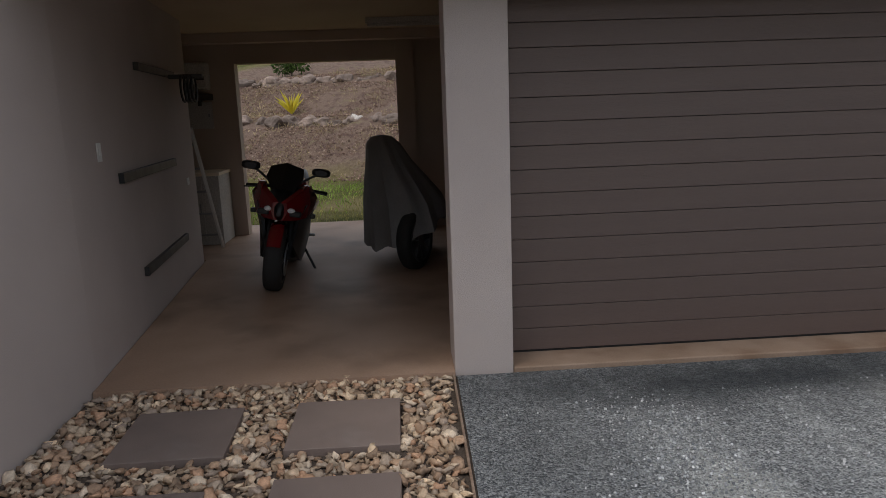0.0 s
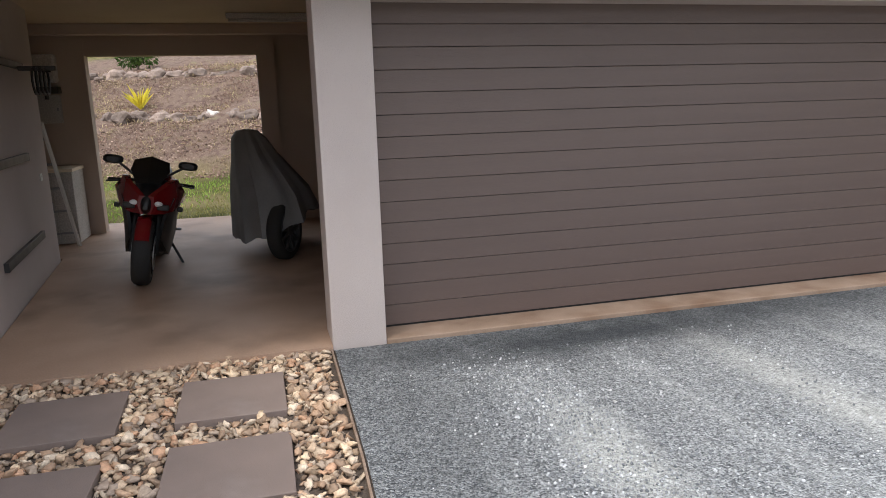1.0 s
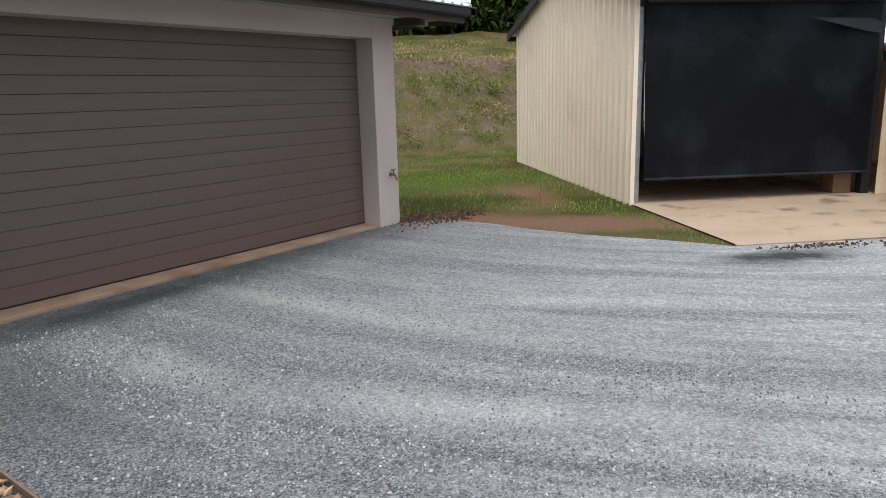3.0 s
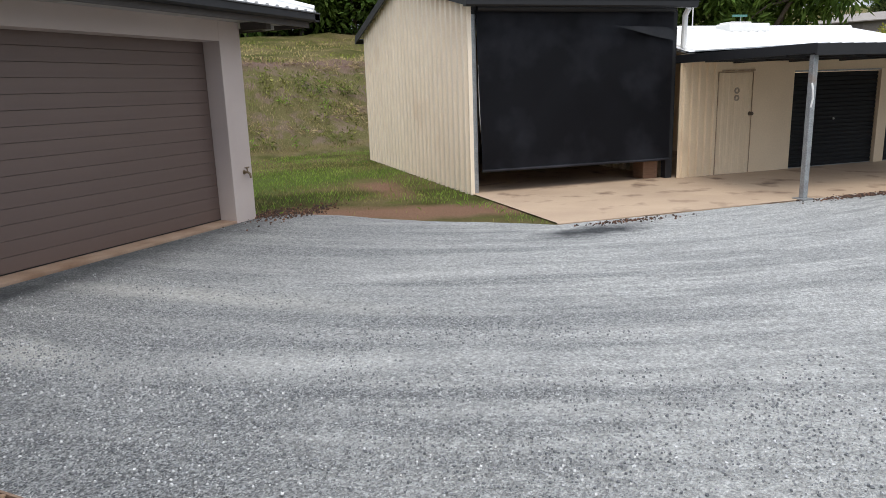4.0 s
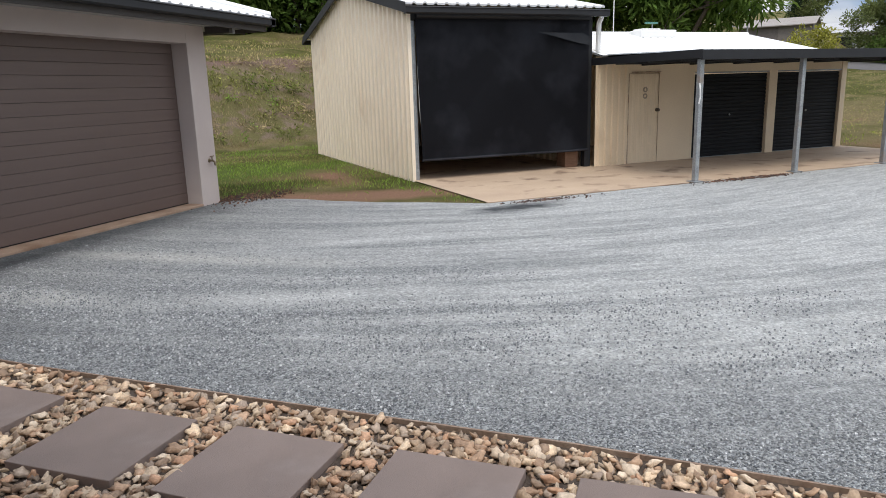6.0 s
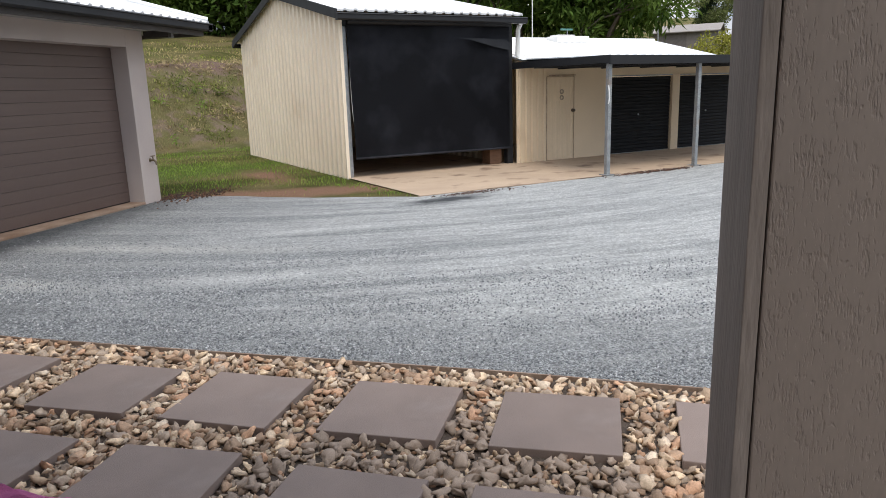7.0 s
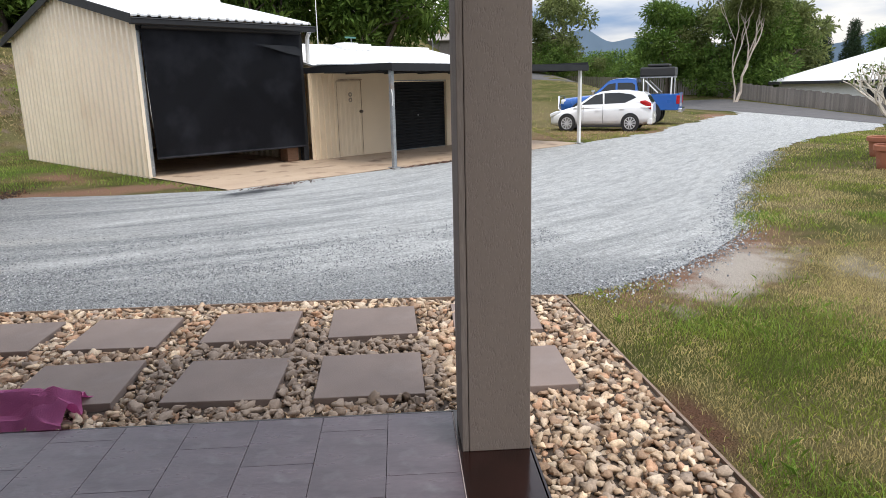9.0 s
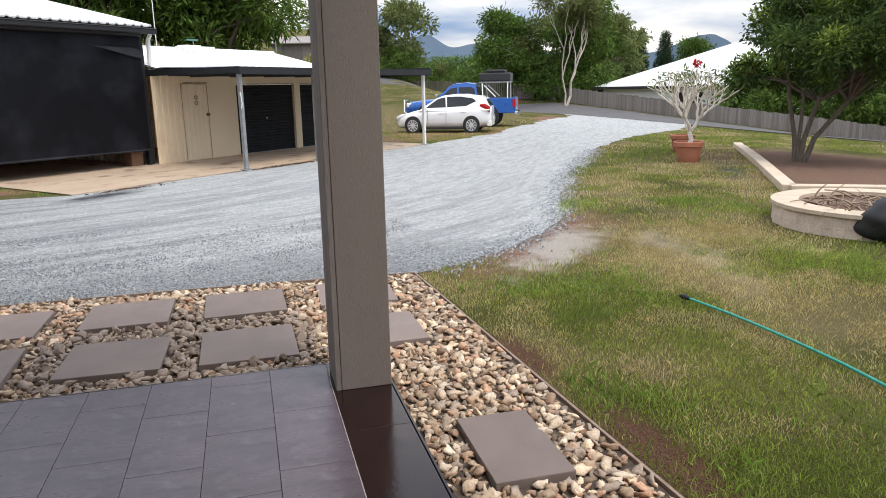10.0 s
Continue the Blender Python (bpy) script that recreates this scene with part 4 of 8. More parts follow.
for sgn in (-1, 1):
    ed = -0.36 if sgn < 0 else 6.96
    prism(bm, [(ed, gable(ed) - 0.13), (ed, gable(ed) + 0.03), (3.3, 3.65), (3.3, 3.49)], "x", -0.17, -0.14)
part("barge_flashing", bm, M_GUTTER, tall, "charcoal barge flashing")
bm = bmesh.new()
prism(bm, [(-0.34 + a, 2.70 + c) for a, c in gut], "x", -0.17, 3.70)
part("gutter", bm, M_GUTTER, tall, "charcoal steel gutter")
part("gutter", prism(bmesh.new(), [(6.94 - a, 2.70 + c) for a, c in gut], "x", -0.17, 3.70), M_GUTTER, tall, "charcoal steel gutter")
bm = bmesh.new()
tube(bm, [(3.63, -0.30, 2.70), (3.63, -0.22, 2.60), (3.63, -0.20, 2.12), (3.70, -0.22, 2.05), (3.85, -0.22, 2.03)], 0.045, 10)
part("downpipe", bm, M_WHITE, tall, "white plastic downpipe")

# roll-down shade screen, hanging a little crooked
scr = thing("shade_screen", "black roll-down mesh screen closing the tall shed", "screen", SHED)
bm = bmesh.new()
NX, NZ = 72, 40
grid = []
for j in range(NZ + 1):
    v = j / NZ
    z = lerp(2.66, 0.36, v)
    r = []
    for i in range(NX + 1):
        u = i / NX
        s = lerp(lerp(0.08, 0.12, v), lerp(3.455, 3.415, v), u)
        d = -0.17 - 0.05 * v + 0.045 * noise.noise((u * 3.0, v * 2.2, 4.0)) * v + 0.03 * math.exp(-((u - 0.35 - 0.25 * v) ** 2) / 0.004) * v + 0.02 * math.exp(-abs(u + v * 0.55 - 0.62) / 0.035) * v + 0.018 * math.exp(-abs(u - v * 0.7 - 0.30) / 0.03) * (1 - v) + 0.022 * math.exp(-abs(u - 0.75 - 0.3 * (0.3 - v)) / 0.05) * (1 - v)
        r.append(bm.verts.new((s, d, z + 0.015 * math.sin(u * 7) * v)))
    grid.append(r)
for j in range(NZ):
    for i in range(NX):
        bm.faces.new((grid[j][i], grid[j + 1][i], grid[j + 1][i + 1], grid[j][i + 1]))
bmesh.ops.solidify(bm, geom=bm.faces[:], thickness=0.004)
part("cloth", bm, M_SCREEN, scr, smooth=True)
part("bottom_bar", tube(bmesh.new(), [(0.11, -0.225, 0.36), (3.42, -0.225, 0.345)], 0.022, 8), M_SCREEN, scr)
# separate paler grey piece over the screen's top right corner
M_PALE_CLOTH = mat("paler_shade_cloth", (0.024, 0.026, 0.031), (0.016, 0.018, 0.022), 3, 0.7, 0.2, 400, fine=0.2, spec=0.3)
bm = prism(bmesh.new(), [(2.35, 2.44), (3.28, 2.42), (3.39, 2.36), (3.41, 2.22), (3.15, 2.26)], "y", -0.262, -0.258)
part("corner_patch", bm, M_PALE_CLOTH, scr, "paler grey corner of the mesh")
part("roller", tube(bmesh.new(), [(0.1, -0.17, 2.70), (3.46, -0.17, 2.70)], 0.05, 10), M_GUTTER, scr)
part("tie_cord", tube(bmesh.new(), [(0.10, -0.18, 1.9), (0.105, -0.19, 1.2), (0.16, -0.2, 0.45)], 0.006, 5), M_WHITE, scr, "thin white cord")

low = thing("low_shed", "low cream shed with two roller doors and a white roof", "shed", SHED)
FW = -0.25
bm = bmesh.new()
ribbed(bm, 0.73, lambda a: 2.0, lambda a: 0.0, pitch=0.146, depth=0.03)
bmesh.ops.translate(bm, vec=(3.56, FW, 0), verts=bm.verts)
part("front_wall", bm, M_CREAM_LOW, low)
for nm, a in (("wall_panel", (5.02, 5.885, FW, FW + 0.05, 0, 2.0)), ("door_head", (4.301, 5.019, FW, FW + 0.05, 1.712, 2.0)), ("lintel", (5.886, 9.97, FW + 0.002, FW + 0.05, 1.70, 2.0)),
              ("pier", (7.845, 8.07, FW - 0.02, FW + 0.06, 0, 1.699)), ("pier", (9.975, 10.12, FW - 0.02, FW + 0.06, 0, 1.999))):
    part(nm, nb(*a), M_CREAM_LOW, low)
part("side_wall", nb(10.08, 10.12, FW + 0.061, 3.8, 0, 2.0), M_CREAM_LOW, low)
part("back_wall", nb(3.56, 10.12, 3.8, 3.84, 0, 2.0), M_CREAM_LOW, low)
door = part("door", nb(4.315, 5.005, FW + 0.002, FW + 0.04, 0.015, 1.69), M_CREAM_LOW, low, "cream steel access door, closed")
bm = bmesh.new()
ribbed(bm, 0.66, lambda a: 1.675, lambda a: 0.03, pitch=0.132, depth=0.008)
bmesh.ops.translate(bm, vec=(4.33, FW - 0.001, 0), verts=bm.verts)
part("door_skin", bm, M_CREAM_LOW, door)
M_RUSTY = mat("rusty_frame", (0.30, 0.20, 0.13), (0.55, 0.44, 0.32), 9)
bm = bmesh.new()
for a in ((4.300, 4.312, 0.0, 1.70), (5.008, 5.014, 0.0, 1.70), (4.3125, 5.0075, 1.694, 1.702), (4.3125, 5.0075, 0.004, 0.013)):
    box(bm, a[0], a[1], FW - 0.010, FW + 0.001, a[2], a[3])
part("door_frame", bm, M_RUSTY, door)
part("head_strip", nb(4.36, 5.04, FW - 0.022, FW - 0.0105, 1.715, 1.735), M_RUSTY, door, "thin rusty drip strip over the door")
bm = lathe(bmesh.new(), [(0.0, 0.0), (0.035, 0.0), (0.028, 0.012), (0.018, 0.02), (0.034, 0.04), (0.03, 0.065), (0.0, 0.07)], 12, Matrix.Translation((4.965, FW - 0.012, 1.015)) @ Matrix.Rotation(radians(90), 4, "X"))
part("door_knob", bm, mat("dark_bronze", (0.10, 0.075, 0.055), rough=0.5, metal=0.4), door, "dark metal knob")
M_BADGE = mat("weathered_badge", (0.30, 0.24, 0.18), (0.42, 0.35, 0.27), 20)
for zb in (1.40, 1.28):
    bm = lathe(bmesh.new(), [(0.025, 0.0), (0.052, 0.0), (0.052, 0.010), (0.040, 0.014), (0.025, 0.010), (0.025, 0.0)], 16, Matrix.Translation((4.68, FW - 0.012, zb)) @ Matrix.Rotation(radians(90), 4, "X"))
    part("badge", bm, M_BADGE, door, "round weathered ring plate")
for s0, s1 in ((5.89, 7.84), (8.075, 9.97)):
    bm = bmesh.new()
    z = 0.03
    prof = []
    while z < 1.66:
        prof += [(FW + 0.06, z), (FW + 0.045, z + 0.016), (FW + 0.045, z + 0.05), (FW + 0.06, z + 0.066)]
        z += 0.0745
    prof += [(FW + 0.075, prof[-1][1]), (FW + 0.075, 0.03)]
    prism(bm, prof, "x", s0, s1)
    rd = part("roller_door", bm, M_ROLLER, low, "black ribbed roller door, closed")
    part("bottom_rail", nb(s0, s1, FW + 0.035, FW + 0.08, 0.0, 0.03), M_GALV, rd)
    part("door_lock", lathe(bmesh.new(), [(0, 0), (0.02, 0), (0.02, 0.02), (0, 0.02)], 10, Matrix.Translation(((s0 + s1) / 2, FW + 0.045, 0.85)) @ Matrix.Rotation(radians(90), 4, "X")), M_GALV, rd)
    part("head_trim", nb(s0, s1, FW - 0.01, FW + 0.001, 1.672, 1.698), M_GALV, low)
roof_plane("roof_sheet", [(3.58, -0.42, 2.03), (9.45, -0.42, 2.03), (9.45, 1.95, 2.575), (3.58, 1.95, 2.575)], M_ROOF, "", low)
roof_plane("roof_sheet", [(9.45, 4.2, 2.03), (3.58, 4.2, 2.03), (3.58, 1.95, 2.575), (9.45, 1.95, 2.575)], M_ROOF, "", low)
part("gable_end", prism(bmesh.new(), [(-0.2, 2.0), (1.95, 2.56), (3.8, 2.0)], "x", 9.36, 9.40), M_CREAM_LOW, low)
part("ridge_cap", tube(bmesh.new(), [(3.58, 1.95, 2.585), (9.47, 1.95, 2.585)], 0.05, 8), M_ROOF, low)
rb = part("roof_hatch", nb(5.96, 6.92, 1.5, 1.9, 2.48, 2.645, bevel=0.02), M_WHITE, low, "white plastic roof ventilator box")
part("hatch_cap", nb(6.02, 6.5, 1.53, 1.87, 2.646, 2.672, bevel=0.01), M_WHITE, rb)

awn = thing("awning", "flat steel awning with charcoal fascia on galvanised posts", "awning", SHED)
roof_plane("roof_sheet", [(3.5, -3.0, 1.965), (10.18, -3.0, 1.93), (10.18, -0.26, 2.03), (3.58, -0.26, 2.03)], M_GALV, "", awn)
bm = bmesh.new()
box(bm, 3.45, 10.2, -3.03, -2.995, 1.835, 1.975)
box(bm, 3.452, 3.487, -2.994, -0.26, 1.86, 1.985)
box(bm, 10.19, 10.225, -2.994, -0.26, 1.83, 2.04)
part("fascia", bm, M_GUTTER, awn, "charcoal steel fascia")
# unseen charcoal framing, added to darken the awning's underside and the wall below
for dd in (-2.55, -1.75, -0.95):
    part("unseen_purlin", nb(3.49, 10.18, dd - 0.03, dd + 0.03, 1.845, 1.925), M_GUTTER, awn)
for s in (4.6, 5.75, 6.85, 7.95, 9.1):
    part("unseen_rafter", nb(s - 0.03, s + 0.03, -2.94, -0.27, 1.84, 1.93), M_GUTTER, awn)
for s in (3.56, 5.67, 7.82, 10.03):
    p = part("post", nb(s - 0.038, s + 0.038, -2.92, -2.844, 0.0, 1.85, bevel=0.008), M_WHITE if s > 10 else M_GALV, awn)
    part("base_plate", nb(s - 0.09, s + 0.09, -2.97, -2.79, 0.02, 0.032), M_GALV, p)
bm = bmesh.new()
tube(bm, [(3.50, -2.94, 1.5), (3.49, -2.97, 1.42), (3.51, -2.96, 1.3), (3.50, -2.945, 1.2)], 0.012, 6)
part("hook", bm, M_WHITE, awn, "white rope hook tied to the post")

crate = thing("timber_block", "brown weathered timber block at the shed opening", "timber", SHED)
part("block", nb(3.05, 3.33, -0.05, 0.25, 0.02, 0.33, bevel=0.01), mat("red_timber", (0.22, 0.12, 0.07), (0.16, 0.085, 0.05), 6, stretch=(1, 1, 6)), crate)

# ---- fence beside the road ----
fence = thing("paling_fence", "long weathered grey timber paling fence", "fence", kind="structure")


def fence_top(x):
    return 0.14 + (x - 23.7) * 0.0548


x = 12.0
while x < 62:
    y = -26.5 + (0 if x < 50 else (x - 50) * 0.75)
    zb = height(x, y)
    w = 0.145
    hgt = max(0.55, fence_top(x) - zb)
    h2 = round(hgt * 25) / 25
    key = ("pal", h2)
    if key not in tv:
        tv[key] = part("paling", nb(-w / 2, w / 2, -0.012, 0.012, -0.4, h2), M_FENCE, fence)
        o = tv[key]
    else:
        o = tv[key].copy()
        scene.collection.objects.link(o)
    o.location = (x, y, zb + 0.02 * math.sin(x * 7.1))
    o.rotation_euler = (0, 0.012 * math.sin(x * 3.3), 0.64 if x > 50 else 0)
    x += 0.168


# ---- garden, trees, neighbours ----
def ico(seed, subdiv=1, sx=1.0, sy=1.0, sz=1.0, rough=0.18, freq=1.3):
    """Vertices and faces of a lumpy stone of about unit radius."""
    bm = bmesh.new()
    bmesh.ops.create_icosphere(bm, subdivisions=subdiv, radius=1.0)
    vs = []
    for v in bm.verts:
        k = 1 + rough * noise.noise((v.co.x * freq + seed * 7.3, v.co.y * freq, v.co.z * freq + seed)) * 2
        vs.append((v.co.x * k * sx, v.co.y * k * sy, v.co.z * k * sz))
    fs = [tuple(v.index for v in f.verts) for f in bm.faces]
    bm.free()
    return np.array(vs), np.array(fs)


def raw(name, verts, faces, material, parent=None, smooth_on=False):
    me = bpy.data.meshes.new(name)
    me.from_pydata(verts.tolist() if hasattr(verts, "tolist") else verts, [], faces.tolist() if hasattr(faces, "tolist") else faces)
    me.materials.append(material)
    if smooth_on:
        me.polygons.foreach_set("use_smooth", [True] * len(me.polygons))
    ob = new(name, me)
    if parent is not None:
        ob.parent = parent
    return ob


def leaves(rng, clumps, n, size, up=0.35, slim=0.42, hollow=0.55):
    """Verts and faces of n folded leaves gathered round clump centres (x, y, z, radius)."""
    clumps = np.array(clumps, float)
    w = clumps[:, 3] ** 2
    idx = rng.choice(len(clumps), n, p=w / w.sum())
    d = rng.normal(size=(n, 3))
    d /= np.linalg.norm(d, axis=1)[:, None]
    r = hollow + (1 - hollow) * rng.random(n) ** 0.6
    r *= 1 + 0.22 * rng.normal(size=n)
    c = clumps[idx, :3] + d * (clumps[idx, 3] * r)[:, None] * np.array([1, 1, 0.78])
    ax = d + rng.normal(size=(n, 3)) * 0.7
    ax[:, 2] -= 0.15
    ax /= np.linalg.norm(ax, axis=1)[:, None]
    nn = rng.normal(size=(n, 3)) + np.array([0, 0, up * 3])
    sd = np.cross(ax, nn)
    sd /= np.linalg.norm(sd, axis=1)[:, None]
    nm = np.cross(sd, ax)
    L = (size * (0.6 + 0.8 * rng.random(n)))[:, None]
    v = np.empty((n, 4, 3))
    v[:, 0] = c
    v[:, 1] = c + ax * L * 0.5 + sd * L * slim * 0.5 + nm * L * 0.08
    v[:, 2] = c + ax * L
    v[:, 3] = c + ax * L * 0.5 - sd * L * slim * 0.5 + nm * L * 0.08
    f = np.arange(n * 4).reshape(n, 4)
    return v.reshape(-1, 3), f


def make_tree(name, label, seed, h, trunk_r, spread, n_clumps, clump_r, n_leaves, leaf, leaf_m, bark_m, base=0.3, forks=3, lean=0.0, m=None, squash=1.0, slim=0.42, hollow=0.5, crown_mid=0.64):
    rng = np.random.default_rng(seed)
    root = thing(name, label, "tree", m)
    fork = Vector((lean * base * h, 0, base * h))
    bm = bmesh.new()
    tube(bm, [(0, 0, -0.3), (0.0, 0, 0.0), tuple(fork * 0.5), tuple(fork)], [trunk_r * 1.5, trunk_r * 1.25, trunk_r, trunk_r * 0.85], 9)
    clumps = []
    for i in range(n_clumps):
        a = i * 2.399 + rng.random() * 0.7
        v = (i + 0.5) / n_clumps
        rad = spread * (0.25 + 0.75 * math.sqrt(v)) * (0.75 + 0.35 * rng.random())
        z = h * (crown_mid + (rng.random() - 0.5) * 0.62 * squash * (1.15 - 0.6 * v))
        if rng.random() < 0.25:
            z = h * (0.86 + 0.1 * rng.random())
            rad *= 0.5
        clumps.append((fork.x + rad * math.cos(a), rad * math.sin(a), z, clump_r * (0.7 + 0.6 * rng.random())))
    for k in range(forks):
        a = k * 2 * math.pi / forks + 0.4
        mid = fork + Vector((math.cos(a) * spread * 0.28, math.sin(a) * spread * 0.28, h * 0.22))
        tube(bm, [tuple(fork), tuple(fork.lerp(mid, 0.5) + Vector((0.03 * h * math.sin(k * 2.1), 0.02 * h, 0))), tuple(mid)], [trunk_r * 0.7, trunk_r * 0.55, trunk_r * 0.42], 7)
        near = sorted(clumps, key=lambda c: (Vector(c[:3]) - mid).length)[:max(3, n_clumps // forks)]
        for c in near:
            e = Vector(c[:3])
            tube(bm, [tuple(mid), tuple(mid.lerp(e, 0.5) + Vector((0, 0, 0.03 * h))), tuple(e)], [trunk_r * 0.34, trunk_r * 0.2, trunk_r * 0.07], 5)
    part("trunk", bm, bark_m, root, smooth=True)
    v, f = leaves(rng, clumps, n_leaves, leaf, slim=slim, hollow=hollow)
    raw("crown", v, f, leaf_m, root)
    return root


def grove(first, spots, rng):
    """Copies of a tree at (x, y, scale)."""
    for i, (x, y, s) in enumerate(spots):
        m = Matrix.Translation((x, y, height(x, y) - 0.1)) @ Matrix.Rotation(rng.random() * 6.28, 4, "Z") @ Matrix.Diagonal((s * (0.9 + 0.2 * rng.random()), s * (0.9 + 0.2 * rng.random()), s, 1))
        if i:
            copy_thing(first, m)
        else:
            first.matrix_basis = m


grng = np.random.default_rng(5)
dark = make_tree("tree", "tall dark green leafy tree on the hill", 11, 9.5, 0.20, 2.9, 24, 1.25, 8500, 0.42, M_LEAF_DK, M_TREEBARK)
grove(dark, [(37, 29.5, 1.0), (41.3, 27.2, 1.05), (38.3, 22.6, 0.95), (42.5, 21.5, 1.1), (46, 33, 1.1), (31, 34, 1.0), (26, 38, 1.05), (34.7, 11.0, 1.1), (34, 6.4, 1.15), (32.7, 2.1, 1.1), (38, 15.5, 1.1), (40, 9, 1.2), (37, 3, 1.2), (36, 18.5, 1.0)], grng)
mid = make_tree("tree", "spreading mid green tree with glossy leaves", 23, 8.5, 0.18, 3.0, 26, 1.15, 9000, 0.42, M_LEAF_MID, M_TREEBARK, slim=0.3)
grove(mid, [(35.2, 25.4, 0.9), (40, 18.3, 0.8), (30.5, 3.7, 1.05), (31.4, -2.2, 1.12), (33.2, -0.8, 1.1), (52.5, -24.4, 0.92), (46.3, -28.6, 0.98), (50.5, -33.0, 0.85), (60, -30, 0.6), (58, -37, 0.9), (72, -57, 0.9), (28, 36, 0.8)], grng)
olive = make_tree("tree", "olive green tree with loose airy crown", 37, 7.0, 0.15, 2.6, 22, 1.05, 6500, 0.34, M_LEAF_OLIVE, M_TREEBARK, hollow=0.35)
grove(olive, [(58.0, -16.8, 1.0), (50.5, -27.5, 0.95), (58, -14.2, 0.6), (68.5, -11.0, 0.7), (47.2, -31.3, 0.95), (71, -20.5, 0.62), (78, -26, 0.55)], grng)
bush = make_tree("bush", "dense round green shrub", 41, 3.2, 0.08, 1.7, 18, 0.8, 4200, 0.26, M_LEAF_MID, M_TREEBARK, base=0.12, crown_mid=0.5, squash=1.3)
tagged(bush, category="shrub")
grove(bush, [(46.0, -27.8, 1.0), (49.2, -27.2, 1.15), (44.6, -28.4, 1.0), (30, -31.5, 1.0), (26.5, -31, 1.1), (23, -31, 1.0), (20, -31, 1.1), (17, -31.5, 1.1), (53, -26.5, 1.1), (56, -26.0, 1.1), (77.0, -23.2, 1.2), (80.0, -25.4, 1.3), (83.0, -27.6, 1.3), (74, -21.8, 1.0), (70.8, -26.7, 1.2), (66, -26.5, 1.2), (62, -27, 1.2), (55.6, -15.7, 0.8), (61.5, -16.2, 0.9), (33, 26, 1.7), (35, 23.5, 1.9), (37, 21, 1.8), (39, 19, 1.9), (34, 29, 1.9), (31.5, 31, 1.8), (29, 34, 1.9), (41, 16.5, 2.0), (36.5, 13.5, 1.8), (43, 24, 2.2), (39.5, 27, 2.2), (35.5, 32, 2.2), (32.5, 6.5, 1.6), (33, 10, 1.6)], grng)


def make_pine(m):
    rng = np.random.default_rng(77)
    root = thing("pine_tree", "dark narrow pine tree beyond the fence", "tree", m)
    part("trunk", tube(bmesh.new(), [(0, 0, -0.3), (0, 0, 4), (0, 0, 8.8)], [0.2, 0.13, 0.03], 7), M_TREEBARK, root)
    cl = []
    for i in range(34):
        z = 1.2 + 7.6 * i / 34
        r = 1.7 * (1 - z / 9.6) + 0.15
        for k in range(3):
            a = i * 2.4 + k * 2.09
            cl.append((r * 0.75 * math.cos(a), r * 0.75 * math.sin(a), z, 0.2 + r * 0.32))
    v, f = leaves(rng, cl, 13000, 0.30, slim=0.24, hollow=0.2)
    raw("crown", v, f, M_LEAF_PINE, root)
    return root


pine = make_pine(None)
grove(pine, [(68.4, -44.0, 0.98), (64.6, -44.6, 0.84), (71, -47.0, 0.92), (65.5, -48.2, 0.86), (69.5, -45.9, 0.90), (69.0, -10.6, 0.62)], grng)

# pale forked gum standing at the fence
gum = thing("gum_tree", "pale-trunked gum tree with a thin crown at the fence", "tree", Matrix.Translation((41.8, -25.0, height(41.8, -25.0))))
bm = bmesh.new()
rg = np.random.default_rng(3)
tips = []


def fork_branch(p, d, length, r, depth):
    q = p + d * length
    mid_p = p.lerp(q, 0.5) + Vector((rg.normal() * 0.06, rg.normal() * 0.06, 0)) * length
    tube(bm, [tuple(p), tuple(mid_p), tuple(q)], [r, r * 0.85, r * 0.7], 7 if depth < 3 else 5)
    if depth == 5:
        tips.append((q.x, q.y, q.z, 0.85))
        return
    for k in range(2):
        e = Vector((rg.normal() * 0.24, rg.normal() * 0.24, 0.22))
        fork_branch(q, (d + e).normalized(), length * (0.72 + 0.16 * rg.random()), r * 0.66, depth + 1)


fork_branch(Vector((0, 0, -0.3)), Vector((0.06, -0.22, 1)).normalized(), 2.0, 0.11, 0)
fork_branch(Vector((0, 0.05, -0.3)), Vector((0.0, 0.10, 1)).normalized(), 2.3, 0.07, 1)
part("trunk", bm, M_PALEBARK, gum, "pale smooth bark", smooth=True)
v, f = leaves(rg, tips, 9500, 0.26, slim=0.3, hollow=0.2)
raw("crown", v, f, M_LEAF_OLIVE, gum)

# broad low tree in the garden bed
gt = thing("garden_tree", "broad dense dark green tree with three leaning trunks", "tree", Matrix.Translation((5.9, -12.85, height(5.9, -12.85))))
rg = np.random.default_rng(19)
bm = bmesh.new()
cl = []
for dx, dy, r in ((0.16, 0.14, 0.040), (-0.16, -0.22, 0.044), (-0.50, -0.58, 0.044), (0.02, -0.04, 0.034)):
    tube(bm, [(0.0 + dx * 0.1, dy * 0.1, -0.2), (dx * 0.35, dy * 0.35, 0.45), (dx, dy, 1.15), (dx * 1.6, dy * 1.6, 2.0)], [r * 1.4, r * 1.1, r * 0.9, r * 0.6], 9)
for i in range(74):
    a = i * 2.399
    v = (i + 0.5) / 74
    rad = 1.95 * math.sqrt(v) * (0.85 + 0.3 * rg.random())
    z = 1.35 + 2.35 * rg.random() * (1.05 - 0.45 * v) + (0.1 if v < 0.6 else -0.1)
    c = (-0.20 + rad * math.cos(a), -0.92 + rad * math.sin(a), z, 0.24 + 0.22 * rg.random())
    cl.append(c)
    if i % 2 == 0:
        s = Vector((-0.16, -0.22, 1.15)) if i % 4 else Vector((-0.5, -0.58, 1.15))
        tube(bm, [tuple(s), tuple(s.lerp(Vector(c[:3]), 0.55) + Vector((0, 0, 0.12))), c[:3]], [0.024, 0.017, 0.008], 5)
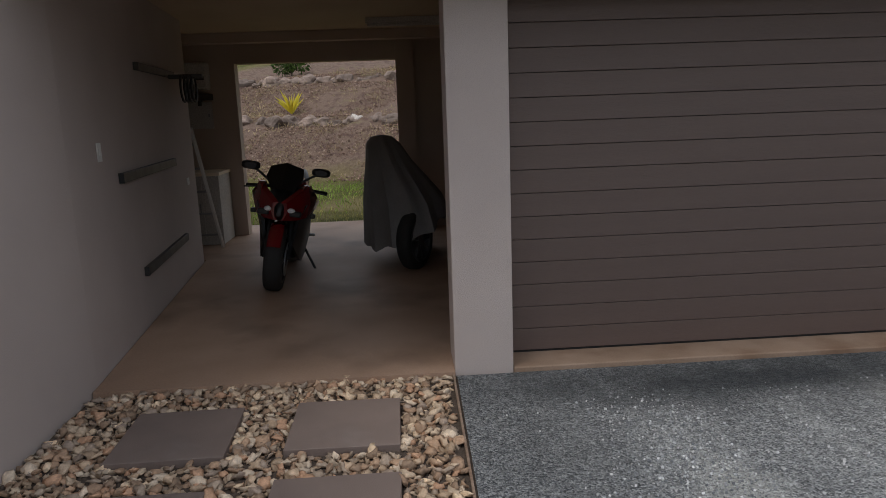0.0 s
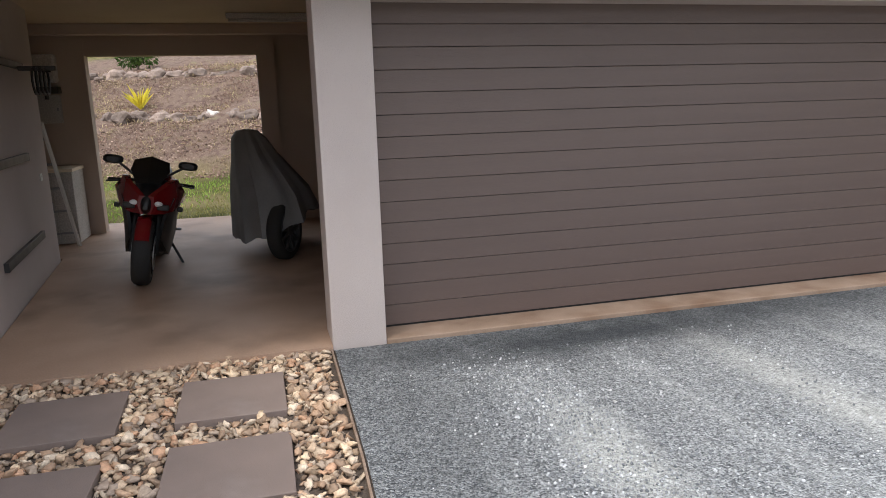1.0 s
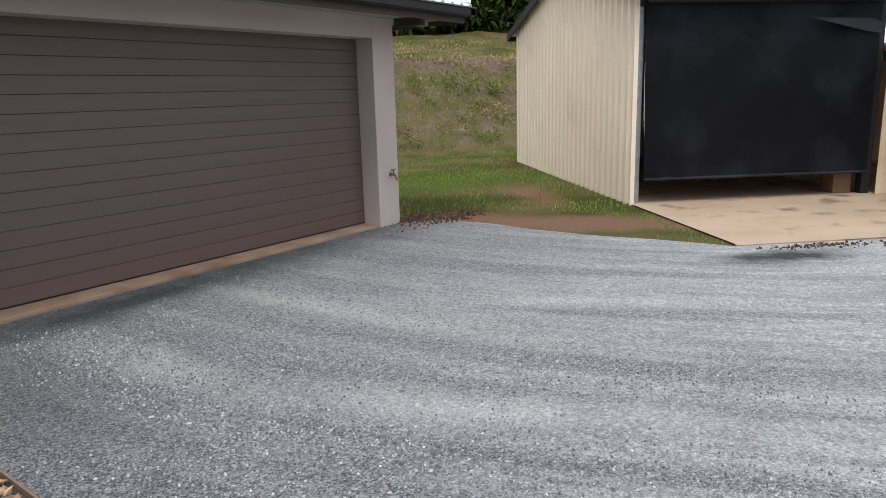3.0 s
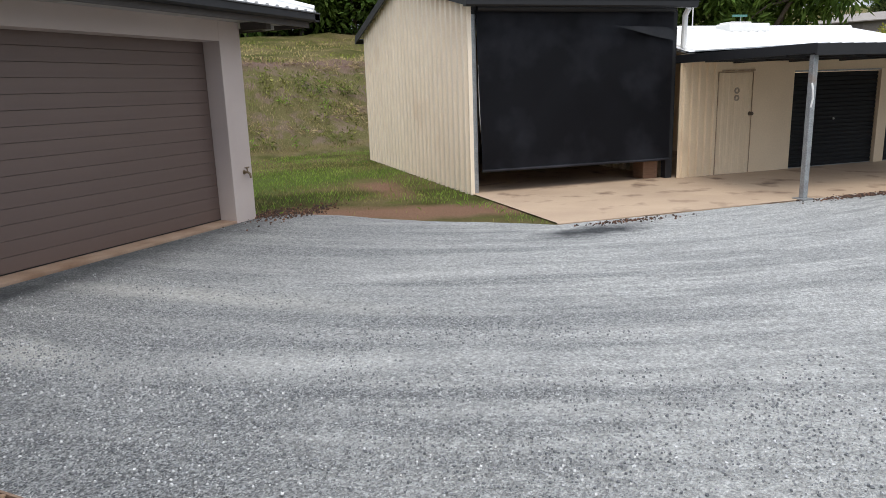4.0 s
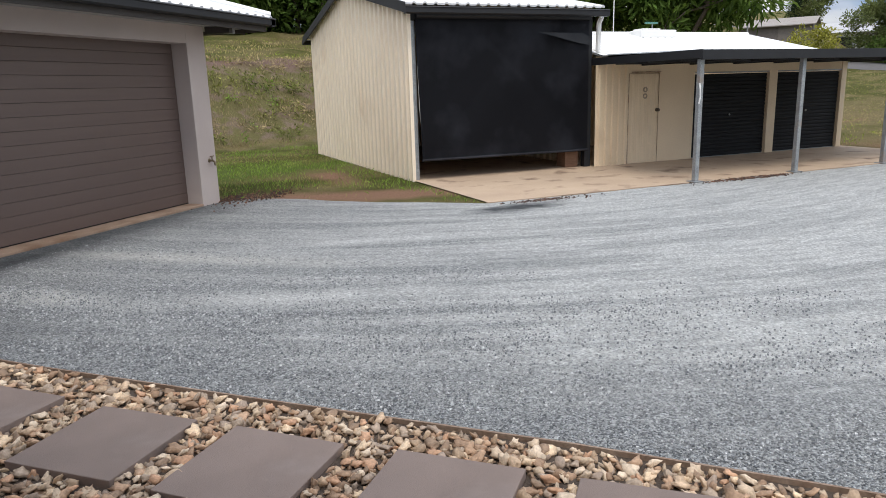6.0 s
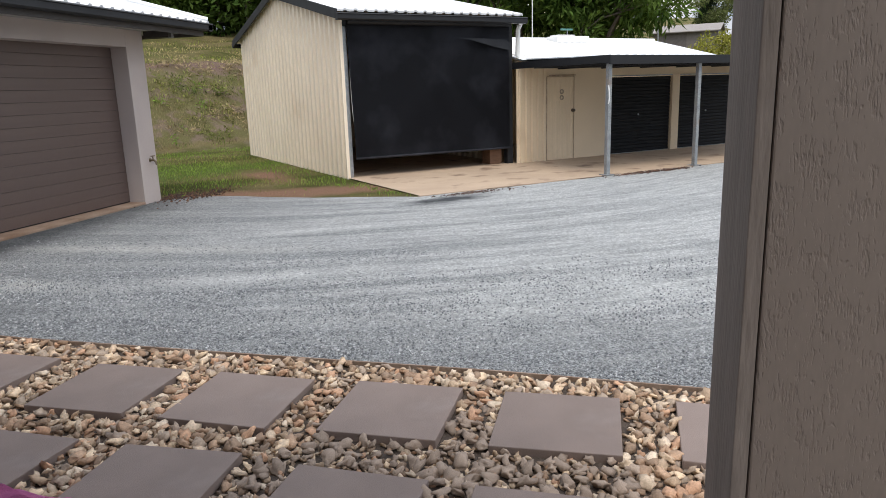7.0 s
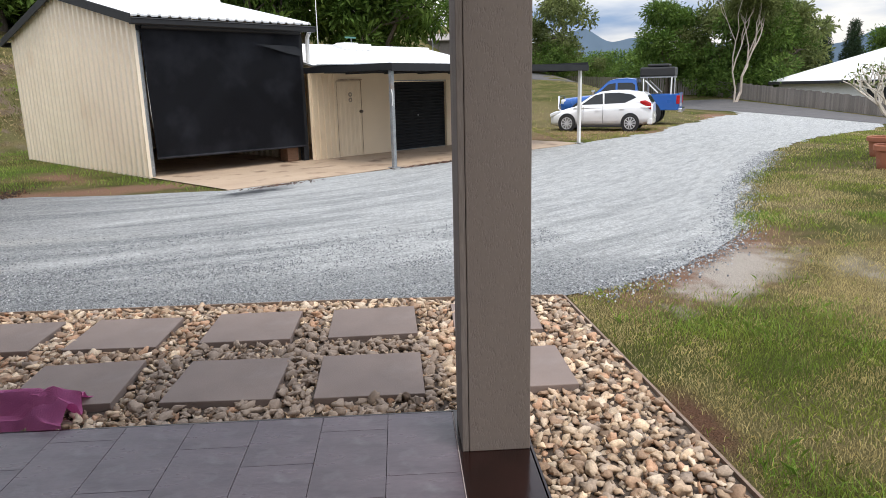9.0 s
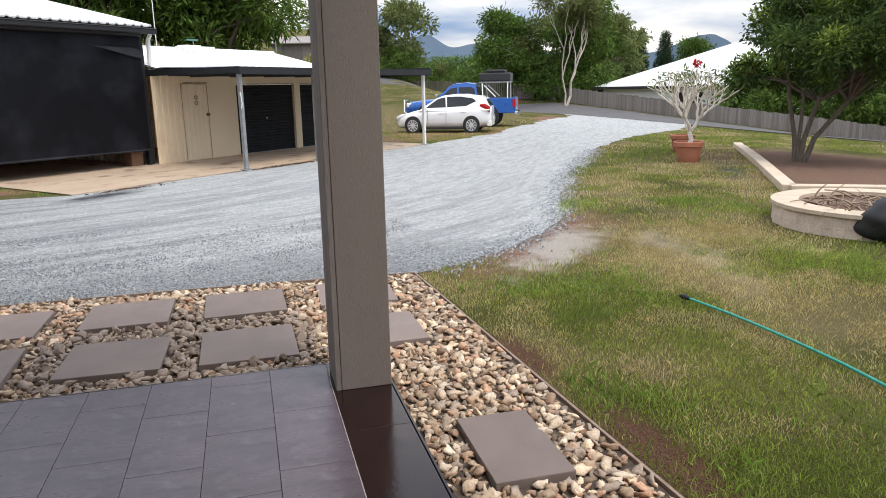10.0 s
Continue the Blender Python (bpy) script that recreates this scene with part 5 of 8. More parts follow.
part("trunk", bm, M_TREEBARK, gt, smooth=True)
v, f = leaves(rg, cl, 30000, 0.115, slim=0.36, hollow=0.35)
raw("crown", v, f, M_LEAF_DK, gt)
# brighter leaves over each clump's upper side paint the light from above
lit_tips = [(c[0], c[1], c[2] + c[3] * 0.55, c[3] * 0.66) for c in cl if rg.random() < 0.7]
v, f = leaves(rg, lit_tips, 16000, 0.105, slim=0.36, hollow=0.4)
tagged(raw("lit_tops", v, f, M_LEAF_TOPLIT, gt), "brighter yellow-green leaves painted as sky-lit clump tops")

# frangipani in terracotta pots
M_BRANCH = mat("pale_frangipani_bark", (0.74, 0.68, 0.60), (0.58, 0.52, 0.45), 10, 0.8, 0.2, 60)


def pot(m, s, group="terracotta pots"):
    root = thing("plant_pot", "large round terracotta plant pot on the lawn", "plant pot", m, group)
    prof = [(0.0, 0.0), (0.19, 0.0), (0.205, 0.02), (0.245, 0.30), (0.245, 0.31), (0.285, 0.32), (0.29, 0.40), (0.275, 0.415), (0.245, 0.41), (0.235, 0.34)]
    part("body", lathe(bmesh.new(), [(r * s, z * s) for r, z in prof], 32), M_TERRACOTTA, root, smooth=True)
    part("soil", lathe(bmesh.new(), [(0.0, 0.35 * s), (0.12 * s, 0.36 * s), (0.238 * s, 0.345 * s)], 20), M_SOIL, root, "dark potting soil")
    return root


pot(Matrix.Translation((6.55, -10.85, height(6.55, -10.85) - 0.005)), 1.0)
pot(Matrix.Translation((8.45, -12.0, height(8.45, -12.0) - 0.005)), 0.95)
fr = thing("frangipani", "bare pale-branched frangipani with few leaves, potted", "plant", Matrix.Translation((6.55, -10.85, 0.35)))
bm = bmesh.new()
rg = np.random.default_rng(8)
tips = []


def frangi(p, d, length, r, depth):
    q = p + d * length
    tube(bm, [tuple(p), tuple(p.lerp(q, 0.5) + Vector((rg.normal(), rg.normal(), 0)) * 0.02), tuple(q)], [r, r * 0.92, r * 0.86], 7 if depth < 3 else 5)
    if depth >= 5:
        tips.append(q)
        return
    k = 3 if depth in (0, 1, 2) else 2
    a0 = rg.random() * 6.28
    for i in range(k):
        a = a0 + i * 2 * math.pi / k
        side = Vector((math.cos(a), math.sin(a), 0))
        e = (d * 0.75 + side * (0.50 if depth else 0.62) + Vector((0, 0, 0.20))).normalized()
        frangi(q, e, length * (0.86 + 0.14 * rg.random()), r * 0.72, depth + 1)


frangi(Vector((0, 0, -0.05)), Vector((0.03, 0, 1)).normalized(), 0.30, 0.05, 0)
part("stem", bm, M_BRANCH, fr, smooth=True)
cl = [(t.x, t.y, t.z, 0.07) for t in tips]
v, f = leaves(rg, cl, 380, 0.10, slim=0.34, hollow=0.3)
raw("leaves", v, f, M_LEAF_OLIVE, fr)
top_tip = max(tips, key=lambda t: t.z)
v, f = leaves(rg, [(top_tip.x, top_tip.y, top_tip.z + 0.03, 0.05)], 40, 0.07, slim=0.7, hollow=0.3)
tagged(raw("flowers", v, f, mat("red_petal", (0.55, 0.03, 0.02), (0.45, 0.02, 0.02)), fr), "cluster of red flowers")

# straight garden edging and the round block planter
for a, c in (((9.55, -14.34), (2.65, -9.80)), ((2.65, -9.80), (1.2, -12.4))):
    a, c = Vector(a), Vector(c)
    L = (c - a).length
    k = max(1, round(L / 1.2))
    t = (c - a).normalized()
    for i in range(k):
        p = a.lerp(c, (i + 0.5) / k)
        m = Matrix.Translation((p.x, p.y, height(p.x, p.y))) @ Matrix.Rotation(math.atan2(t.y, t.x), 4, "Z")
        ob = part("garden_edging", nb(-L / k / 2 + 0.003, L / k / 2 - 0.003, -0.10, 0.10, -0.08, 0.11, bevel=0.012), M_CAP)
        ob.matrix_basis = m
        tagged(ob, "pale concrete garden edging sleeper around the tree bed", "edging", group="garden edging")
ring = thing("round_planter", "round pale stone-block planter with dead branches inside", "planter", Matrix.Translation((0.47, -8.94, 0)))
R = 0.98
for course in range(2):
    n = 10
    for k in range(n):
        a0, a1 = (2 * math.pi * (k + 0.5 * course) / n) + 0.006, (2 * math.pi * (k + 1 + 0.5 * course) / n) - 0.006
        key = ("blk", course)
        outl = []
        steps = 5
        for s in range(steps + 1):
            a = lerp(-(a1 - a0) / 2, (a1 - a0) / 2, s / steps)
            outl.append(((R + 0.012 * math.sin(s * 2.2 + course)) * math.cos(a), R * math.sin(a)))
        for s in range(steps, -1, -1):
            a = lerp(-(a1 - a0) / 2, (a1 - a0) / 2, s / steps)
            outl.append(((R - 0.22) * math.cos(a), (R - 0.22) * math.sin(a)))
        if key not in tv:
            tv[key] = part("block", prism(bmesh.new(), outl, "z", -0.03, 0.097), M_BLOCK, ring)
            o = tv[key]
        else:
            o = tv[key].copy()
            scene.collection.objects.link(o)
        o.location = (0, 0, 0.105 * course)
        o.rotation_euler = (0, 0, (a0 + a1) / 2)
for k in range(10):
    a0, a1 = 2 * math.pi * k / 10 + 0.006, 2 * math.pi * (k + 1) / 10 - 0.006
    if ("cap",) not in tv:
        outl = [((R + 0.03) * math.cos(lerp(-(a1 - a0) / 2, (a1 - a0) / 2, s / 4)), (R + 0.03) * math.sin(lerp(-(a1 - a0) / 2, (a1 - a0) / 2, s / 4))) for s in range(5)]
        outl += [((R - 0.26) * math.cos(lerp((a1 - a0) / 2, -(a1 - a0) / 2, s / 4)), (R - 0.26) * math.sin(lerp((a1 - a0) / 2, -(a1 - a0) / 2, s / 4))) for s in range(5)]
        tv[("cap",)] = part("capping", prism(bmesh.new(), outl, "z", 0.21, 0.25), M_CAP, ring)
        o = tv[("cap",)]
    else:
        o = tv[("cap",)].copy()
        scene.collection.objects.link(o)
    o.rotation_euler = (0, 0, (a0 + a1) / 2)
part("fill", lathe(bmesh.new(), [(0, 0.15), (0.4, 0.145), (0.6, 0.13), (0.76, 0.10)], 32), M_SOIL, ring, "brown soil and leaf litter")
bm = bmesh.new()
rg = np.random.default_rng(31)
for i in range(110):
    a, r = rg.random() * 6.28, 0.68 * math.sqrt(rg.random())
    p = Vector((r * math.cos(a) * 0.9 - 0.1, r * math.sin(a) * 0.9 + 0.15, 0.22 + 0.12 * rg.random()))
    d = Vector((rg.normal(), rg.normal(), 0.25 * rg.normal() + 0.12)).normalized()
    L = 0.15 + 0.28 * rg.random()
    tube(bm, [tuple(p), tuple(p + d * L * 0.5 + Vector((0, 0, 0.03))), tuple(p + d * L)], [0.011, 0.009, 0.004], 5)
for d in ((-0.4, 0.3, 0.9), (-0.2, 0.5, 0.75), (0.1, 0.3, 0.8), (-0.7, 0.2, 0.6), (-0.9, 0.1, 0.7)):
    p = Vector((-0.45, -0.25, 0.2))
    tube(bm, [tuple(p), tuple(p + Vector(d) * 0.35), tuple(p + Vector(d) * 0.62 + Vector((0.03, 0, 0)))], [0.016, 0.013, 0.006], 6)
bb = thing("branch_pile", "pile of dead brown branches lying in the planter", "branches", Matrix.Translation((0.47, -8.94, -0.08)))
part("twigs", bm, mat("dead_twig", (0.33, 0.24, 0.16), (0.22, 0.155, 0.11), 12), bb)

bag = thing("black_bag", "slumped black fabric bag on the lawn beside the planter", "bag", pose(-0.36, -8.45, 0, 0, 0, 35))
vs, fs = ico(4, 4, 0.42, 0.27, 0.31, 0.12, 1.6)
vs[:, 2] = np.maximum(vs[:, 2] + 0.24, 0.0) * 0.8
M_BAG = mat("black_fabric", (0.012, 0.012, 0.014), (0.02, 0.02, 0.022), 6, 0.6, 0.4, 60)
raw("body", vs, fs, M_BAG, bag, True)
part("handle", tube(bmesh.new(), [(-0.14, -0.02, 0.36), (-0.10, -0.05, 0.46), (0.04, -0.06, 0.49), (0.15, -0.04, 0.45), (0.2, 0, 0.36)], 0.022, 8), M_BAG, bag)
part("strap", tube(bmesh.new(), [(-0.3, 0.2, 0.05), (-0.55, 0.25, 0.015), (-0.8, 0.12, 0.015), (-0.95, 0.2, 0.015)], 0.014, 6), M_BAG, bag)

hose = thing("garden_hose", "teal garden hose with a black connector lying on grass", "hose")
pts = [(-1.30, -5.43), (-1.52, -5.462), (-1.746, -5.486), (-2.0, -5.5), (-2.229, -5.504), (-2.45, -5.503), (-2.651, -5.494), (-2.911, -5.47), (-3.5, -5.40), (-4.4, -5.36), (-6.0, -5.6)]
bm = tube(bmesh.new(), [(x, y, 0.035) for x, y in pts], 0.0095, 8)
part("pipe", bm, mat("teal_hose", (0.03, 0.36, 0.27), (0.025, 0.30, 0.23), 8, 0.4), hose, smooth=True)
part("connector", tube(bmesh.new(), [(-1.24, -5.42, 0.035), (-1.27, -5.425, 0.035), (-1.30, -5.43, 0.035), (-1.335, -5.435, 0.035)], [0.012, 0.018, 0.018, 0.013], 10), M_GUTTER, hose, "black plastic hose connector")

# rock terraces and plants behind the garage
rock_meshes = []
for k in range(6):
    vs, fs = ico(k + 1, 3, 0.30, 0.22, 0.20, 0.30, 1.4)
    me = bpy.data.meshes.new("rock")
    me.from_pydata(vs.tolist(), [], fs.tolist())
    me.materials.append(M_ROCK)
    rock_meshes.append(me)
M_ROCKPALE = mat("pale_rock", (0.55, 0.50, 0.45), (0.42, 0.37, 0.33), 4, 0.9, 0.5, 20)
rg = np.random.default_rng(12)
for run in (4.15, 8.15):
    x = -9.0
    while x < 6.5:
        y = 16 + (run - (x + 1) * 0.40) / 0.917
        s = 0.55 + 0.75 * rg.random()
        o = new("rock", rock_meshes[int(rg.integers(6))])
        o.matrix_basis = Matrix.Translation((x, y + 0.12 * rg.normal(), height(x, y - 0.1) + 0.06 * s)) @ Matrix.Rotation(rg.random() * 6.28, 4, "Z") @ Matrix.Diagonal((s, s, s * (0.7 + 0.4 * rg.random()), 1))
        tagged(o, "grey-brown field rock edging a mulched garden terrace", "rock", group="terrace rocks")
        x += 0.34 * s + 0.03
o = new("rock", rock_meshes[2].copy())
o.data.materials[0] = M_ROCKPALE
o.matrix_basis = Matrix.Translation((-1.15, 20.48, height(-1.15, 20.48) + 0.12)) @ Matrix.Diagonal((0.75, 0.75, 0.9, 1))
tagged(o, "pale cream rock among darker terrace rocks", "rock", group="terrace rocks")
spk = thing("spiky_plant", "small bright yellow spiky-leaved plant in mulch", "plant", Matrix.Translation((-3.28, 22.6, height(-3.28, 22.6))) @ Matrix.Scale(0.72, 4))
bm = bmesh.new()
for i in range(26):
    a = i * 2.4
    tilt = 0.25 + 0.6 * rg.random()
    L = 0.75 + 0.5 * rg.random()
    d = Vector((math.cos(a) * tilt, math.sin(a) * tilt, 1)).normalized()
    s = d.cross(Vector((0, 0, 1))).normalized() * 0.028
    p0, p1, p2 = Vector((0, 0, 0)), d * L * 0.6, d * L + Vector((math.cos(a), math.sin(a), -0.35)) * 0.12
    q = [bm.verts.new(p) for p in (p0 - s * 0.6, p0 + s * 0.6, p1 + s, p2, p1 - s)]
    bm.faces.new(q)
part("leaves", bm, mat("yellow_leaf", (0.80, 0.66, 0.05), (0.66, 0.58, 0.06), 4), spk)
db = make_tree("bush", "dark low shrub above the rock terrace", 51, 0.8, 0.04, 0.55, 8, 0.28, 900, 0.16, M_LEAF_DK, M_TREEBARK, base=0.12, crown_mid=0.5, m=Matrix.Translation((-3.9, 27.6, height(-3.9, 27.6))))
tagged(db, category="shrub")

# neighbours
M_NWALL = mat("white_wall", (0.70, 0.70, 0.69), (0.66, 0.66, 0.65))
M_NROOF = mat("pale_grey_roof", (0.80, 0.81, 0.82), (0.76, 0.77, 0.78), 2, 0.5)
nh = thing("house", "white house with a low pale hip roof beyond the fence", "house", Matrix.Translation((41.0, -41.8, -0.68)) @ Matrix.Rotation(radians(-120), 4, "Z"))
part("wall", nb(-12.4, 12.4, -5.2, 5.2, -1.5, 2.0), M_NWALL, nh)
bm = bmesh.new()
ro = [(-13, -5.8, 2.0), (13, -5.8, 2.0), (13, 5.8, 2.0), (-13, 5.8, 2.0)]
b4 = [bm.verts.new(p) for p in ro]
r2 = [bm.verts.new(p) for p in ((-2.5, 0, 5.2), (2.5, 0, 5.2))]
for q in ((b4[0], b4[1], r2[1], r2[0]), (b4[1], b4[2], r2[1]), (b4[2], b4[3], r2[0], r2[1]), (b4[3], b4[0], r2[0]), (b4[3], b4[2], b4[1], b4[0])):
    bm.faces.new(q)
part("roof", bm, M_NROOF, nh)
part("fascia", nb(-13.05, 13.05, -5.86, 5.86, 1.80, 1.995), M_GUTTER, nh, "dark gutter line")
for k in range(4):
    part("window", nb(-7.2 + k * 4.0, -5.4 + k * 4.0, 5.18, 5.24, 0.6, 1.5), M_GUTTER, nh, "dark window")
    wd = part("window", nb(-7.2 + k * 4.0, -5.4 + k * 4.0, -5.24, -5.18, 0.6, 1.5), M_GUTTER, nh, "dark window")
    part("sill", nb(-7.25 + k * 4.0, -5.35 + k * 4.0, -5.28, -5.18, 0.54, 0.598), M_NWALL, wd)
M_NSHED = mat("brown_grey_shed", (0.20, 0.175, 0.155), (0.17, 0.15, 0.135))
ns = thing("far_shed", "small brown-grey gabled shed on the rise", "shed", Matrix.Translation((60.0, -8.2, height(60.0, -8.2) - 0.1)) @ Matrix.Rotation(radians(78), 4, "Z"))
part("wall", nb(-2.5, 2.5, -2.5, 2.5, -0.5, 1.5), M_NSHED, ns)
part("roof", prism(bmesh.new(), [(-2.8, 1.45), (0, 2.15), (2.8, 1.45), (2.8, 1.38), (0, 2.06), (-2.8, 1.38)], "x", -2.7, 2.7), mat("brown_roof", (0.30, 0.27, 0.25), (0.26, 0.235, 0.215)), ns)
part("door", nb(-0.2, 1.6, 2.49, 2.53, 0.0, 1.3), mat("shed_door", (0.15, 0.13, 0.12)), ns)
yb = make_tree("bush", "yellow-green bush beside the far shed", 63, 2.6, 0.07, 1.6, 16, 0.7, 3600, 0.24, leaf_mat("yellow_green_leaf", (0.24, 0.25, 0.04), (0.36, 0.34, 0.07)), M_TREEBARK, base=0.12, crown_mid=0.5, squash=1.3, m=Matrix.Translation((49.6, -8.9, height(49.6, -8.9))))
tagged(yb, category="shrub")
fh = thing("far_house", "distant low house with a pale grey hip roof", "house", Matrix.Translation((77.0, -15.4, 3.4)) @ Matrix.Rotation(radians(82), 4, "Z"))
part("wall", nb(-4.2, 4.2, -3.2, 3.2, -1.0, 2.1), M_NWALL, fh)
bm = bmesh.new()
b4 = [bm.verts.new(p) for p in ((-4.8, -3.8, 2.1), (4.8, -3.8, 2.1), (4.8, 3.8, 2.1), (-4.8, 3.8, 2.1))]
r2 = [bm.verts.new(p) for p in ((-1.6, 0, 3.2), (1.6, 0, 3.2))]
for q in ((b4[0], b4[1], r2[1], r2[0]), (b4[1], b4[2], r2[1]), (b4[2], b4[3], r2[0], r2[1]), (b4[3], b4[0], r2[0]), (b4[3], b4[2], b4[1], b4[0])):
    bm.faces.new(q)
part("roof", bm, mat("mid_grey_roof", (0.45, 0.45, 0.46), (0.40, 0.40, 0.41)), fh)
for k in range(3):
    part("window", nb(-3.0 + k * 2.4, -1.8 + k * 2.4, 3.19, 3.24, 0.7, 1.7), M_GUTTER, fh, "dark window")
mp = plan(8.2, 5.5)
mast = thing("mast", "thin pale steel mast standing behind the low shed", "mast", Matrix.Translation((mp.x, mp.y, height(mp.x, mp.y))))
part("shaft", tube(bmesh.new(), [(0, 0, -0.2), (0, 0, 5.2)], [0.016, 0.012], 8), M_WHITE, mast)
part("foot", nb(-0.09, 0.09, -0.09, 0.09, -0.1, 0.03), M_GALV, mast)
sp = thing("sign_pole", "thin grey pole with a small blank street sign", "sign", Matrix.Translation((46.0, -5.1, height(46.0, -5.1))))
ph = 6.0 - height(46.0, -5.1)
part("shaft", tube(bmesh.new(), [(0, 0, -0.2), (0, 0, ph)], 0.045, 8), M_GALV, sp)
part("plate", nb(-0.015, 0.015, -0.85, -0.05, ph - 0.34, ph - 0.14), mat("blue_grey_sign", (0.12, 0.17, 0.20), (0.10, 0.14, 0.17)), sp, "small blue-grey sign plate")
ant = thing("antenna", "small teal antenna above the low shed roof", "antenna", SHED)
part("mast", tube(bmesh.new(), [(6.9, 2.3, 2.4), (6.9, 2.3, 2.86)], 0.012, 6), M_GALV, ant)
part("boom", nb(6.7, 7.05, 2.28, 2.32, 2.84, 2.88), mat("teal_paint", (0.08, 0.22, 0.19)), ant)


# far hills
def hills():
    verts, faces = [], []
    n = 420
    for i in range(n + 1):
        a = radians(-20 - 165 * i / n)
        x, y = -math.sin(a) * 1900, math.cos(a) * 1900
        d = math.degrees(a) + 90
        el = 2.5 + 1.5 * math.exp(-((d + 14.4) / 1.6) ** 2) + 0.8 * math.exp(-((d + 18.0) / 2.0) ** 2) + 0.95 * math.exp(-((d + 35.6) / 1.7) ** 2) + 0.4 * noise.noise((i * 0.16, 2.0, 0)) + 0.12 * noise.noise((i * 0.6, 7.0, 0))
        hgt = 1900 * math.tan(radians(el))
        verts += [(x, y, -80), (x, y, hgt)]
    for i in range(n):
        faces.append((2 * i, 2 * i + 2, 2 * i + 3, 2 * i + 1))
    # distance haze is put into the hills' pale blue base colour
    ob = raw("backdrop", verts, faces, mat("haze_blue_hills", (0.19, 0.27, 0.38), (0.155, 0.225, 0.325), 0.004, 1.0, 0, 0.02, fine=0.1))
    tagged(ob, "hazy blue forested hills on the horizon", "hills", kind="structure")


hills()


# ---- vehicles ----
def gloss(name, c, rough=0.25, metal=0.0, coat=0.0):
    m = mat(name, c, tuple(v * 0.92 for v in c), 2.0, rough, 0, 40, metal=metal, fine=0.03)
    m.node_tree.nodes["Principled BSDF"].inputs["Coat Weight"].default_value = coat
    return m


M_CARWHITE = gloss("white_car_paint", (0.88, 0.88, 0.885), 0.22, 0, 0.6)
M_CARBLUE = gloss("blue_car_paint", (0.015, 0.11, 0.42), 0.3, 0.15, 0.5)
M_GLASS = gloss("dark_tinted_glass", (0.012, 0.014, 0.016), 0.06)
M_TYRE = mat("tyre_rubber", (0.018, 0.018, 0.018), (0.025, 0.024, 0.023), 9, 0.8, 0.2, 90)
M_ALLOY = gloss("alloy_rim", (0.72, 0.73, 0.75), 0.35, 0.35)
M_BLACKPL = mat("black_plastic", (0.018, 0.018, 0.019), (0.024, 0.024, 0.025), 6, 0.5)
M_CHROME = gloss("chrome", (0.75, 0.75, 0.76), 0.12, 1.0)
M_REDLENS = gloss("red_lens", (0.45, 0.01, 0.012), 0.15)
# near-white base colour paints the sky's reflection in the headlamps
M_LAMPGLINT = gloss("headlamp_sky_glint", (0.85, 0.86, 0.88), 0.2)
M_BIKERED = gloss("red_fairing", (0.17, 0.005, 0.008), 0.22, 0, 0.5)
M_BIKEBLK = gloss("black_fairing", (0.008, 0.008, 0.009), 0.45, 0, 0.0)
M_COVER = mat("grey_cover_cloth", (0.215, 0.208, 0.205), (0.175, 0.17, 0.168), 3, 0.75, 0.3, 90, fine=0.1)
M_PLATE = mat("plate_bar", (0.6, 0.6, 0.55))


def wheel(parent, x, y, r, w, spokes=10, rim_m=None):
    """A road wheel on the axle line y; it turns about y."""
    rot = Matrix.Translation((x, y, r)) @ Matrix.Rotation(radians(90), 4, "X")
    prof = [(r * 0.68, -w / 2), (r * 0.9, -w / 2), (r * 0.98, -w * 0.36), (r, -w * 0.2), (r, w * 0.2), (r * 0.98, w * 0.36), (r * 0.9, w / 2), (r * 0.68, w / 2), (r * 0.66, 0.0), (r * 0.68, -w / 2)]
    tyre = part("wheel", lathe(bmesh.new(), prof, 36, rot), M_TYRE, parent, smooth=True)
    bm = bmesh.new()
    lathe(bm, [(r * 0.74, -w * 0.505), (r * 0.74, w * 0.505), (r * 0.67, w * 0.505), (r * 0.65, w * 0.2), (r * 0.65, -w * 0.2), (r * 0.67, -w * 0.505), (r * 0.74, -w * 0.505)], 36, rot)
    lathe(bm, [(0.0, -w * 0.49), (r * 0.16, -w * 0.49), (r * 0.18, w * 0.49), (0.0, w * 0.49)], 16, rot)
    for k in range(spokes):
        tmp = bmesh.new()
        box(tmp, r * 0.12, r * 0.70, -r * 0.065, r * 0.065, -w * 0.48, w * 0.48, bevel=0.004)
        merge(bm, tmp, rot @ Matrix.Rotation(2 * math.pi * k / spokes, 4, "Z"))
    part("rim", bm, rim_m or M_ALLOY, tyre, smooth=True)
    return tyre


def hull(stations, n=14):
    """Body skin from stations of (x, half width, bottom, top, shoulder roundness)."""
    rings = []
    for x, w, zb, zt, k in stations:
        r = []
        for i in range(n):
            a = 2 * math.pi * (i + 0.5) / n
            cs, sn = math.cos(a), math.sin(a)
            p = 2.0 / k
            yy = w * math.copysign(abs(cs) ** p, cs)
            zz = (zb + zt) / 2 + (zt - zb) / 2 * math.copysign(abs(sn) ** p, sn)
            r.append((x, yy, zz))
        rings.append(r)
    return loft(bmesh.new(), rings)


def house_glass(profile, w0, w1):
    """Cabin glass from a side profile of (x, z), wide w0 at its foot and w1 at its roof."""
    z0, z1 = min(p[1] for p in profile), max(p[1] for p in profile)
    rings = []
    for sgn in (-1, 1):
        rings.append([(x, sgn * lerp(w0, w1, (z - z0) / (z1 - z0)), z) for x, z in profile])
    return loft(bmesh.new(), rings)


